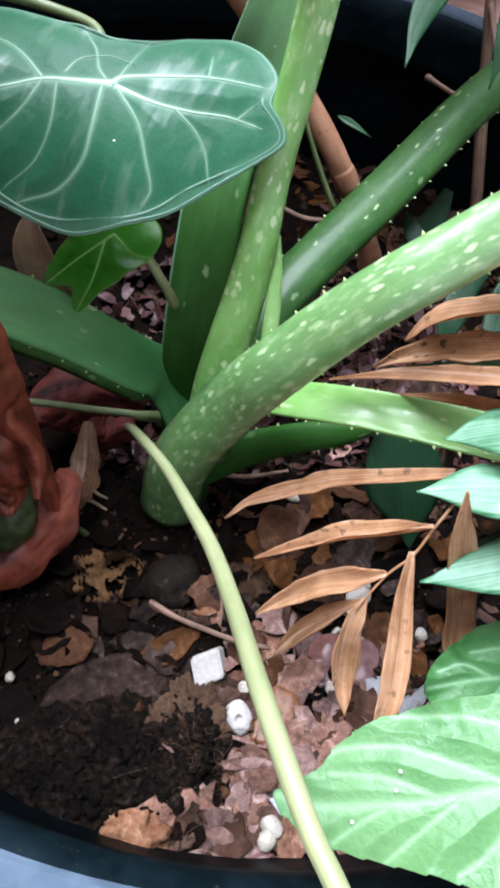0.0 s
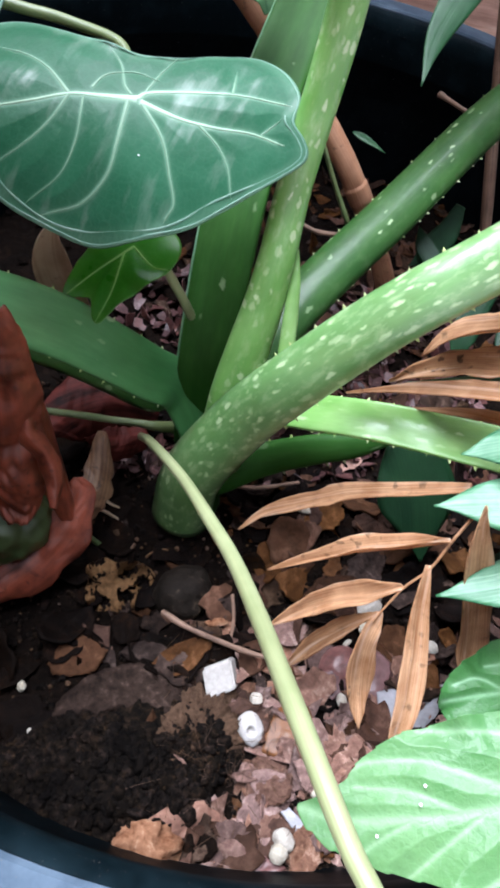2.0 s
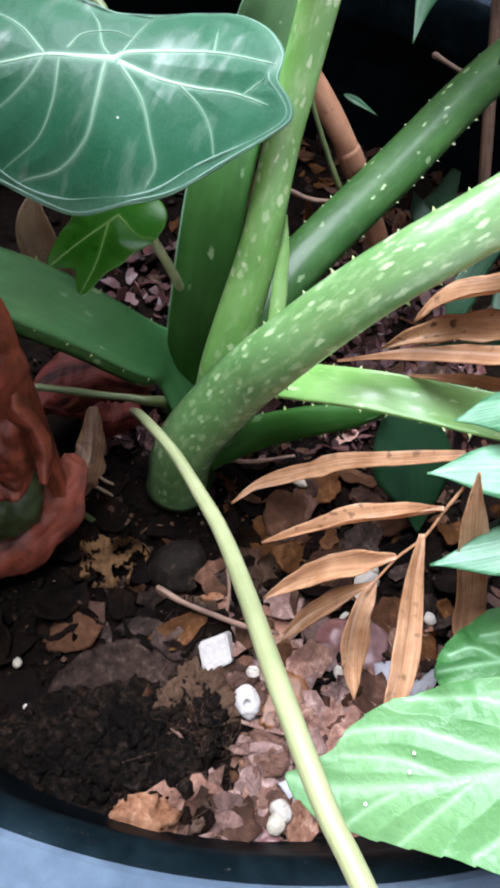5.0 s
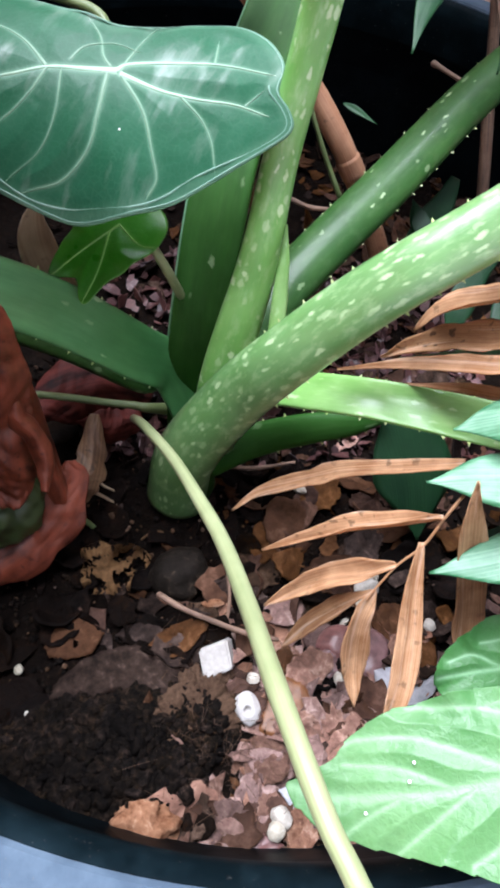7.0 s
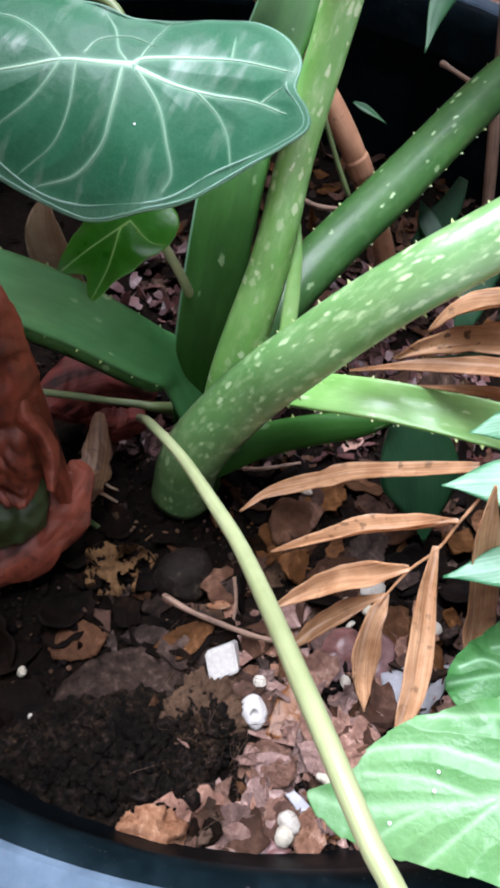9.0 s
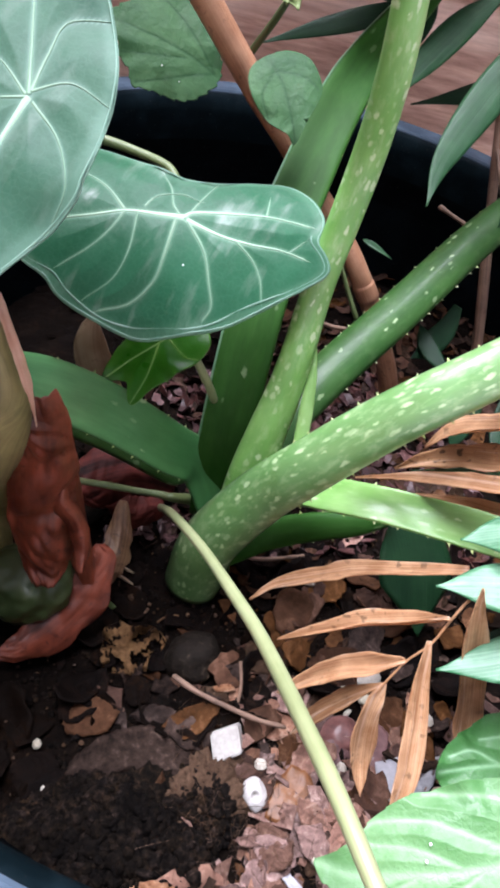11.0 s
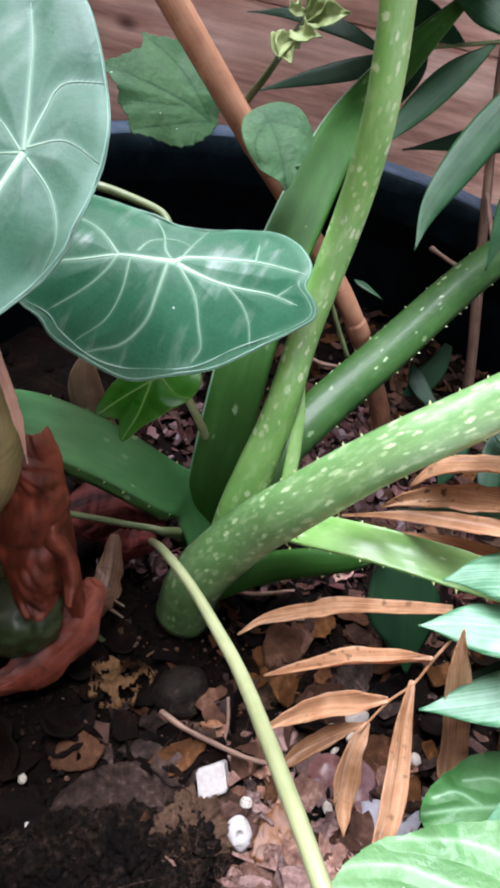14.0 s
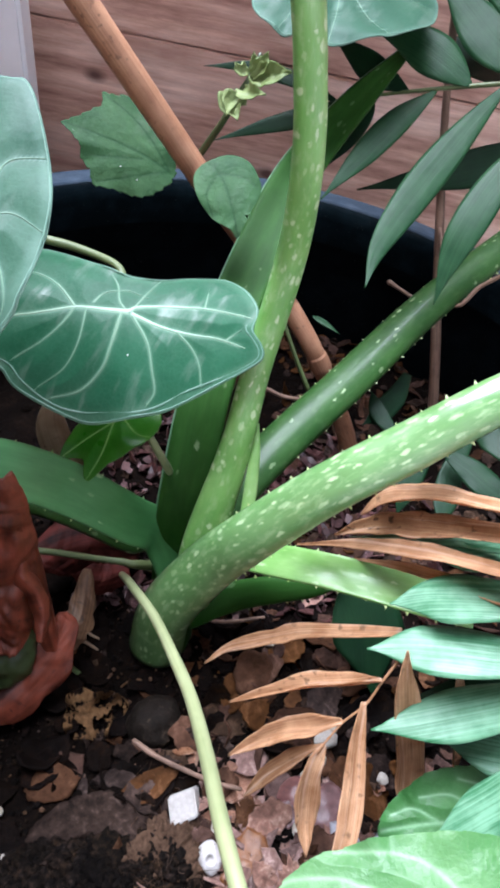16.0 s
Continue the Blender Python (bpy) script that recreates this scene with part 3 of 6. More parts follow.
            f += [q, tuple(n1 + z for z in q[::-1])]
    for j in range(na):
        e = (nr_ - 1) * na
        f.append((e + j, n1 + e + j, n1 + e + (j + 1) % na, e + (j + 1) % na))
    uv = np.vstack([pts, pts])
    me = mesh_of(name, np.vstack([p, low_p]), f, mat, uv, True, np.concatenate([att, att]))
    for su, sv in specks:
        q = o + su * ex + sv * ey + (dome * sv * sv + domeu * su * su + quilt * 0.8) * nrm
        drop = lump_mesh("dew_drop", 0.00038, M_DEW, int(abs(su) * 1e5) % 50, (1, 1, 0.7), 0.1, 2)
        for vert in drop.vertices:
            vert.co += Vector(q)
        VEIN_STRIPS.setdefault(me.name, []).append(drop)
    if ridge:
        strips = VEIN_STRIPS.get(me.name, [])
        for line, hw in veins:
            q = np.asarray(line, float)
            c = spline(np.vstack([q, 1.3 * q[-1] - 0.3 * q[-2]]), 60)
            rel = c - cen
            ang = np.arctan2(rel[:, 1], rel[:, 0])
            frac = np.clip(np.hypot(*rel.T) / np.interp(ang, a, r, period=2 * np.pi), 0, 0.985)
            c = cen + (np.interp(ang, a, r, period=2 * np.pi) * frac)[:, None] * np.stack([np.cos(ang), np.sin(ang)], -1)
            tan = unit(np.gradient(c, axis=0))
            nor = np.stack([-tan[:, 1], tan[:, 0]], -1)
            half = hw * (0.55 * np.linspace(1.0, 0.16, 60) + 0.45 * np.exp(-np.arange(60) / 9.0))
            rows = []
            for e, lift in ((-1, -0.0002), (-0.5, 0.00016), (0.5, 0.00016), (1, -0.0002)):
                q = c + nor * (half * e)[:, None]
                z = dome * q[:, 1] ** 2 + domeu * q[:, 0] ** 2 + 0.00006 + lift
                if wave:
                    z = z + wave * frac ** 3 * (np.sin(5 * ang + seed) + 0.6 * np.sin(9 * ang + 2 * seed))
                rows.append(o + q[:, :1] * ex + q[:, 1:] * ey + z[:, None] * nrm)
            g = np.stack(rows, 1).reshape(-1, 3)
            fs = [(i * 4 + j, i * 4 + 4 + j, i * 4 + 5 + j, i * 4 + 1 + j) for i in range(59) for j in range(3)]
            strips.append(mesh_of("vein", g, fs, M_VEIN_SOFT if ridge is M_VEIN and hw < 0.001 else ridge))
        ang = np.linspace(-np.pi, np.pi, 241)
        edge = np.interp(ang, a, r, period=2 * np.pi)
        rows = []
        for e, lift in ((-0.0011, -0.0002), (-0.0009, 0.00006), (-0.0007, 0.00006), (-0.0005, -0.0002)):
            q = cen + (edge + e)[:, None] * np.stack([np.cos(ang), np.sin(ang)], -1)
            fr = (edge + e) / edge
            z = dome * q[:, 1] ** 2 + domeu * q[:, 0] ** 2 + lift + quilt + wave * fr ** 3 * (np.sin(5 * ang + seed) + 0.6 * np.sin(9 * ang + 2 * seed))
            rows.append(o + q[:, :1] * ex + q[:, 1:] * ey + z[:, None] * nrm)
        if rim > 0.4:
            strips.append(mesh_of("margin_vein", np.stack(rows, 1).reshape(-1, 3), [(i * 4 + j, i * 4 + 4 + j, i * 4 + 5 + j, i * 4 + 1 + j) for i in range(240) for j in range(3)], M_EDGE))
        if inset:
            ang = np.linspace(-np.pi * 0.97, 0.05, 161)
            edge = np.interp(ang, a, r, period=2 * np.pi) - inset * (0.8 + 0.25 * np.sin(ang * 7))
            rows = []
            for e, lift in ((-0.00032, -0.0002), (0.0, 0.00012), (0.00032, -0.0002)):
                q = cen + (edge + e)[:, None] * np.stack([np.cos(ang), np.sin(ang)], -1)
                fr = edge / np.interp(ang, a, r, period=2 * np.pi)
                z = dome * q[:, 1] ** 2 + domeu * q[:, 0] ** 2 + lift + quilt * 0.9 + wave * fr ** 3 * (np.sin(5 * ang + seed) + 0.6 * np.sin(9 * ang + 2 * seed))
                rows.append(o + q[:, :1] * ex + q[:, 1:] * ey + z[:, None] * nrm)
            strips.append(mesh_of("vein", np.stack(rows, 1).reshape(-1, 3), [(i * 3 + j, i * 3 + 3 + j, i * 3 + 4 + j, i * 3 + 1 + j) for i in range(160) for j in range(2)], M_EDGE))
        VEIN_STRIPS[me.name] = strips
    return me


def lump_mesh(name, r, mat, seed=0, squash=(1, 1, 1), rough=0.25, sub=3, freq=1.4, fine=0.0):
    """An uneven stone, clod or crumb."""
    bm = bmesh.new()
    bmesh.ops.create_icosphere(bm, subdivisions=sub, radius=1)
    off = Vector((seed * 3.7, seed * 1.3, seed * 2.1))
    for v in bm.verts:
        d = 1 + rough * noise.noise(v.co * freq + off) + 0.4 * rough * noise.noise(v.co * freq * 3 + off) + fine * noise.noise(v.co * 9 + off) + fine * 0.7 * noise.noise(v.co * 21 + off)
        v.co = Vector((v.co.x * squash[0], v.co.y * squash[1], v.co.z * squash[2])) * d * r
    me = bpy.data.meshes.new(name)
    bm.to_mesh(me)
    bm.free()
    me.polygons.foreach_set("use_smooth", [True] * len(me.polygons))
    me.materials.append(mat)
    return me


def flake_arrays(rng, size, curl, aspect=1.4, k=9):
    """Points and faces of one small curled flake of dead leaf, 24 triangles or so."""
    a = np.linspace(0, 2 * np.pi, k, endpoint=False) + rng.uniform(-0.15, 0.15, k)
    r = size * rng.uniform(0.45, 1.2, k)
    x, y = r * np.cos(a) * aspect, r * np.sin(a)
    z = curl * (x * math.cos(0.6) + y * math.sin(0.6)) ** 2 / size
    top = np.column_stack([x, y, z])
    mid = np.array([[0, 0, 0.0]])
    t = size * 0.06 + 0.0003
    v = np.vstack([top, mid, top - [0, 0, t], mid - [0, 0, t]])
    f = []
    for j in range(k):
        e = (j + 1) % k
        f += [(j, e, k), (k + 1 + e, k + 1 + j, 2 * k + 1), (j, k + 1 + j, k + 1 + e, e)]
    return v, f


def turned(rng, tilt):
    return np.array(Euler((rng.normal(0, tilt), rng.normal(0, tilt), rng.uniform(0, 6.3))).to_matrix())


# ---- the large structure ----
POT = (0.030, 0.239)
RIM_Z = 0.120


def soil_height(x, y):
    """The surface of the soil: higher towards the front, crumbly."""
    z = 0.002 + 0.010 * max(0.0, min(1.0, (0.13 - y) / 0.13))
    z += 0.004 * noise.noise(Vector((x * 28, y * 28, 1.0))) + 0.0022 * noise.noise(Vector((x * 95, y * 95, 4.0))) + 0.0011 * noise.noise(Vector((x * 260, y * 260, 9.0)))
    return z


def turned_mesh(name, prof, mat, k=180):
    """A profile of radius and height, turned round the pot's axis; the mouth leans a little."""
    v, f = [], []
    for r, z in prof:
        r *= 1.010
        lean = -0.05 * max(0.0, (z + 0.30) / 0.42)
        v += [(POT[0] + r * math.cos(q), POT[1] + r * math.sin(q), z + lean * (POT[0] + r * math.cos(q))) for q in (2 * math.pi * j / k for j in range(k))]
    m = len(prof)
    for i in range(m):
        f += [(i * k + j, i * k + (j + 1) % k, (i + 1) % m * k + (j + 1) % k, (i + 1) % m * k + j) for j in range(k)]
    me = mesh_of(name, v, f, mat)
    me.set_sharp_from_angle(angle=radians(34))
    return me


def build_pot():
    pot = thing("plant_pot", "large round black plastic plant pot with a wide rolled rim", "plant pot", (*POT, -0.30))
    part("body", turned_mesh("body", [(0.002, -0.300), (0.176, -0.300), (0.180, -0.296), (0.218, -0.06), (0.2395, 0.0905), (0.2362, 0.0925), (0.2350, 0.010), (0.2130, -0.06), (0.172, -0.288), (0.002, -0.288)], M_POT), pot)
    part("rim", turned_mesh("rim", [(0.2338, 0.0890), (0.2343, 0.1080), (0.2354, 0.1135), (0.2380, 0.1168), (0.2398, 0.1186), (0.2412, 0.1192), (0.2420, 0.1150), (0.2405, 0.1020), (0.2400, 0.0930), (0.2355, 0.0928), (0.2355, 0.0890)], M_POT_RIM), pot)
    part("lip", turned_mesh("lip", [(0.2404, 0.1160), (0.2407, 0.1196), (0.2420, 0.1206), (0.2450, 0.1206), (0.2480, 0.1203), (0.2530, 0.1196), (0.2590, 0.1186), (0.2640, 0.1168), (0.2675, 0.1140), (0.2690, 0.1095), (0.2695, 0.0960), (0.2675, 0.0940), (0.2655, 0.0960), (0.2640, 0.1060), (0.2600, 0.1100), (0.2480, 0.1130)], M_POT_SHEEN), pot, "outer lip coloured blue-grey for the sky's sheen on it")
    return pot


build_pot()


def build_soil():
    n = 300
    half = 0.2365
    xs = np.linspace(-half, half, n)
    v, ids, f = [], {}, []
    for i, x in enumerate(xs):
        for j, y in enumerate(xs):
            if x * x + y * y < half * half:
                ids[i, j] = len(v)
                v.append((POT[0] + x, POT[1] + y, soil_height(POT[0] + x, POT[1] + y)))
    for (i, j), a in ids.items():
        q = (a, ids.get((i + 1, j)), ids.get((i + 1, j + 1)), ids.get((i, j + 1)))
        if None not in q:
            f.append(q)
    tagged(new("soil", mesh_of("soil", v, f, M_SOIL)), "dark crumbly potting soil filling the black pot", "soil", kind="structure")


build_soil()


def box_mesh(name, lo, hi, mat, bevel=0.002):
    bm = bmesh.new()
    bmesh.ops.create_cube(bm, size=1)
    for v in bm.verts:
        v.co = Vector([(lo[i] + hi[i]) / 2 + v.co[i] * (hi[i] - lo[i]) for i in range(3)])
    if bevel:
        bmesh.ops.bevel(bm, geom=bm.edges[:], offset=bevel, segments=2, affect="EDGES")
    me = bpy.data.meshes.new(name)
    bm.to_mesh(me)
    bm.free()
    me.materials.append(mat)
    return me


WALL_Y = 0.567
wall = tagged(new("wall_north"), "weathered brown wooden wall of horizontal boards behind the pot", "wall", kind="structure")
for i in range(7):
    z0 = -0.309 + 0.14 * i
    part("board", box_mesh("board", (-1.2, WALL_Y, z0 - 0.0694), (1.6, WALL_Y + 0.02, z0 + 0.0694), M_WOOD, 0.0015), wall)
part("backing", box_mesh("backing", (-1.2, WALL_Y + 0.022, -0.3), (1.6, WALL_Y + 0.04, 0.60), M_WOOD, 0), wall)
wall.matrix_world = Matrix.Translation((0.0115, WALL_Y, 0)) @ Matrix.Rotation(radians(-12), 4, "Z") @ Matrix.Translation((-0.0115, -WALL_Y, 0))
# Unseen wall, added to keep sky light off the left side.
blocking_wall = tagged(new("wall_west"), "unseen wooden board wall added beside the pot to block light", "wall", kind="structure")
for i in range(8):
    part("board", box_mesh("board", (-0.32, -0.9, -0.3685 + 0.14 * i), (-0.30, 0.628, -0.2315 + 0.14 * i), M_WOOD, 0.003), blocking_wall)
# Unseen wall, added to throw light back on surfaces that face the front.
tagged(new("wall_south", box_mesh("wall_south", (-0.32, -1.0, -0.30), (2.2, -0.905, 2.1), M_BOUNCE_WHITE, 0)), "unseen white wall added to bounce light onto the pot", "wall", kind="structure")
post = thing("post", "white painted post in front of the board wall", "post", (-0.25, 0.54, -0.3))
part("shaft", box_mesh("shaft", (-0.26, 0.535, -0.30), (-0.155, 0.564, 0.50), M_PAINT, 0.003), post)
tagged(new("ground", box_mesh("ground", (-30, -30, -0.42), (30, 30, -0.3005), M_GROUND, 0)), "grey concrete ground under the pot", "ground", kind="structure")

# ---- the aloe ----
TOOTH = None


def tooth_mesh():
    bm = bmesh.new()
    bmesh.ops.create_cone(bm, segments=6, radius1=1.0, radius2=0.12, depth=1.9, cap_ends=True)
    for v in bm.verts:
        v.co.z += 0.95
        v.co.x += 0.25 * v.co.z
        v.co.y *= 0.6
    me = bpy.data.meshes.new("tooth")
    bm.to_mesh(me)
    bm.free()
    me.materials.append(M_TOOTH)
    return me


def aloe_leaf(plant, pts, widths, thick, up, mat, label="", gap=0.0108, teeth=True, seed=0, start=0.12, channel=0.0, flank=None):
    """A fleshy leaf: swollen on the face that looks along up, flatter behind, with teeth on both margins."""
    rng = np.random.default_rng(seed)
    n, m = 70, 28
    c = spline(pts, n)
    s = np.linspace(0, 1, n)
    w = np.interp(s, np.linspace(0, 1, len(widths)), widths) / 2
    h = np.interp(s, np.linspace(0, 1, len(thick)), thick)
    t, side, nr = frames(c, up)
    a = np.linspace(0, 2 * np.pi, m, endpoint=False)
    ca, sa = np.cos(a), np.sin(a)
    prof_h = np.where(sa > 0, (1 - channel) * 0.62 * np.abs(sa) ** 0.9 + channel * (0.40 * np.abs(sa) ** 0.4 - 0.55 * sa ** 2), -0.38 * np.abs(sa) ** 0.8)
    p = c[:, None] + side[:, None] * (w[:, None] * ca[None, :])[:, :, None] + nr[:, None] * (h[:, None] * prof_h[None, :])[:, :, None]
    f = [(i * m + j, i * m + (j + 1) % m, (i + 1) * m + (j + 1) % m, (i + 1) * m + j) for i in range(n - 1) for j in range(m)]
    f += [tuple(range(m))[::-1], tuple((n - 1) * m + j for j in range(m))]
    ln = np.concatenate([[0], np.cumsum(np.linalg.norm(np.diff(c, axis=0), axis=1))])
    uv = np.stack(np.broadcast_arrays(ln[:, None] + 0.31 * seed, w.mean() * np.where(sa >= 0, ca, ca + 2.7)[None, :] + 0.17 * seed), -1).reshape(-1, 2)
    ob = part("leaf", mesh_of("leaf", p.reshape(-1, 3), f, mat, uv), plant, label)
    if flank:
        towards, drop, fat, stuff, words = flank
        q = side * np.where(side @ np.asarray(towards) > 0, 1.0, -1.0)[:, None]
        e = c + q * (w * 0.985)[:, None]
        g = np.stack([e - q * 0.001, e + nr * 0.0004, e + q * fat * 0.7 - nr * drop * 0.4, e + q * fat - nr * drop, e - q * 0.001 - nr * drop], 1)
        lo = int(n * start)
        g = g[lo:].reshape(-1, 3)
        fs = [(i * 5 + j, i * 5 + 5 + j, i * 5 + 5 + (j + 1) % 5, i * 5 + (j + 1) % 5) for i in range(n - lo - 1) for j in range(5)]
        gu = np.stack(np.broadcast_arrays(ln[lo:, None], np.linspace(0, 0.01, 5)[None, :]), -1).reshape(-1, 2)
        part("leaf_margin", mesh_of("leaf_margin", g, fs, stuff, gu), ob, words)
    global TOOTH
    TOOTH = TOOTH or tooth_mesh()
    if teeth:
        for sgn in (1, -1):
            at = ln[-1] * start + rng.uniform(0, gap)
            while at < ln[-1] * 0.97:
                i = min(n - 2, int(np.searchsorted(ln, at)))
                z = unit(side[i] * sgn + nr[i] * 0.15)
                x = unit(t[i] - z * (t[i] @ z))
                y = np.cross(z, x)
                k = 0.00080 * rng.uniform(0.6, 1.2)
                mtx = Matrix([[*(x * k), 0], [*(y * k), 0], [*(z * k), 0], [0, 0, 0, 1]]).transposed()
                o = new("tooth", TOOTH)
                o.parent = ob
                o.matrix_world = Matrix.Translation(Vector(c[i] + side[i] * sgn * w[i] * 0.97)) @ mtx
                at += gap * rng.uniform(0.8, 1.2)
    return ob


aloe = thing("aloe_plant", "green aloe with fleshy toothed leaves and pale flecks, rooted in soil", "aloe plant", (-0.01, 0.165, 0))
aloe_leaf(aloe, [(-0.014, 0.160, 0.006), (-0.009, 0.160, 0.045), (0.009, 0.159, 0.088), (0.026, 0.153, 0.124), (0.050, 0.154, 0.155), (0.079, 0.160, 0.178), (0.107, 0.167, 0.199), (0.150, 0.180, 0.222)],
          [0.030, 0.0285, 0.0255, 0.0225, 0.0205, 0.0195, 0.018, 0.014], [0.022, 0.018, 0.014, 0.012, 0.011, 0.010, 0.009, 0.007], (-0.15, -0.58, 0.80), M_ALOE, "thick pale-flecked leaf reaching out over the pot", seed=1, start=0.35)
aloe_leaf(aloe, [(0.0020, 0.1700, 0.0400), (0.0055, 0.1770, 0.0778), (0.0098, 0.1838, 0.1015), (0.0145, 0.1913, 0.1220), (0.0177, 0.1984, 0.1408), (0.0216, 0.2112, 0.1651), (0.0289, 0.2227, 0.2092), (0.0293, 0.2185, 0.2410), (0.0269, 0.2138, 0.2661), (0.0229, 0.2088, 0.2874), (0.0189, 0.2023, 0.3050), (0.0100, 0.1900, 0.3400)],
          [0.022, 0.0205, 0.0183, 0.0162, 0.0142, 0.0128, 0.0128, 0.0122, 0.0116, 0.0111, 0.0107, 0.0095], [0.014, 0.011, 0.009, 0.008, 0.0075, 0.007, 0.0065, 0.006, 0.006, 0.006, 0.006, 0.005], (0.10, -0.75, 0.60), M_ALOE_BRIGHT, "upright flecked leaf in the middle of the rosette", seed=2, teeth=False)
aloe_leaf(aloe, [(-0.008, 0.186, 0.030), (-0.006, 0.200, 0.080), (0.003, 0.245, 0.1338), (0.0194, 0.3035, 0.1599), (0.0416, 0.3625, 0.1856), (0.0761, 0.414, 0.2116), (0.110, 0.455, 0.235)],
          [0.024, 0.0255, 0.0255, 0.0260, 0.0245, 0.018, 0.005], [0.012, 0.011, 0.011, 0.011, 0.011, 0.009, 0.003], (-0.15, -0.75, 0.60), M_ALOE_PLAIN_SHADED, "broad unflecked leaf, green darkened for shade", teeth=False, seed=3, start=0.1, channel=0.6, flank=((-1, 0, 0), 0.0012, 0.0013, M_MIDRIB, "thin pale green margin"))
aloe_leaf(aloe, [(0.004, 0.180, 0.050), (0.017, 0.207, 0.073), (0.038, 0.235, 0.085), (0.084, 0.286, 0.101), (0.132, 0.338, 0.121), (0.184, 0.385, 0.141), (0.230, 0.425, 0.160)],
          [0.022, 0.0235, 0.0245, 0.0245, 0.0235, 0.0215, 0.018], [0.013, 0.012, 0.012, 0.011, 0.011, 0.010, 0.008], (-0.35, -0.55, 0.75), M_ALOE_SHADED, "green leaf with few flecks, darkened for shade", seed=4, start=0.2)
# The margin strip below this leaf puts the underside's shade in darker green.
aloe_leaf(aloe, [(-0.004, 0.182, 0.040), (-0.016, 0.193, 0.062), (-0.032, 0.188, 0.081), (-0.059, 0.181, 0.110), (-0.082, 0.170, 0.133), (-0.110, 0.155, 0.150)],
          [0.022, 0.0235, 0.0245, 0.0250, 0.0250, 0.022], [0.011, 0.008, 0.007, 0.0065, 0.006, 0.005], (0.10, -0.50, 0.86), M_ALOE_BLUE, "smooth blue-green leaf leaning outward", gap=0.016, seed=5, start=0.2, channel=0.6, flank=((0, -1, -0.5), 0.0050, 0.0036, M_ALOE_SHADED, "underside along the margin, green darkened for shade"))
aloe_leaf(aloe, [(0.0040, 0.1760, 0.0660), (0.0216, 0.1703, 0.0835), (0.0408, 0.1590, 0.0968), (0.0592, 0.1500, 0.1059), (0.0758, 0.1442, 0.1093), (0.0915, 0.1393, 0.1113), (0.1051, 0.1349, 0.1129), (0.1212, 0.1309, 0.1131)],
          [0.015, 0.0165, 0.0160, 0.0160, 0.0165, 0.0175, 0.0175, 0.0160], [0.006, 0.006, 0.006, 0.006, 0.006, 0.005, 0.005, 0.003], (-0.10, -0.30, 0.94), M_ALOE_PALE, "narrow pale green young leaf", seed=6, start=0.3, channel=0.8)
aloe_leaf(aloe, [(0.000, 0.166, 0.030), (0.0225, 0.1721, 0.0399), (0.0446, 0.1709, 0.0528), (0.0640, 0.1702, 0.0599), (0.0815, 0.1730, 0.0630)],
          [0.018, 0.017, 0.015, 0.012, 0.004], [0.008, 0.007, 0.006, 0.005, 0.002], (0.0, -0.75, 0.62), M_ALOE_PLAIN_SHADED, "short low leaf, green darkened for shade", seed=7, start=0.3)
aloe_leaf(aloe, [(0.0246, 0.1758, 0.1064), (0.0252, 0.1860, 0.1188), (0.0256, 0.1947, 0.1304), (0.0257, 0.2031, 0.1400)], [0.0065, 0.0062, 0.0045, 0.0008], [0.003, 0.003, 0.002, 0.0008], (0, -0.7, 0.7), M_ALOE_PALE, "thin pale inner leaf", seed=8, teeth=False)
part("stem", lump_mesh("stem", 0.0145, M_ALOE_SHADED, 3, (1.0, 0.95, 1.5), 0.08, 4), aloe).location = (-0.010, 0.166, 0.008)

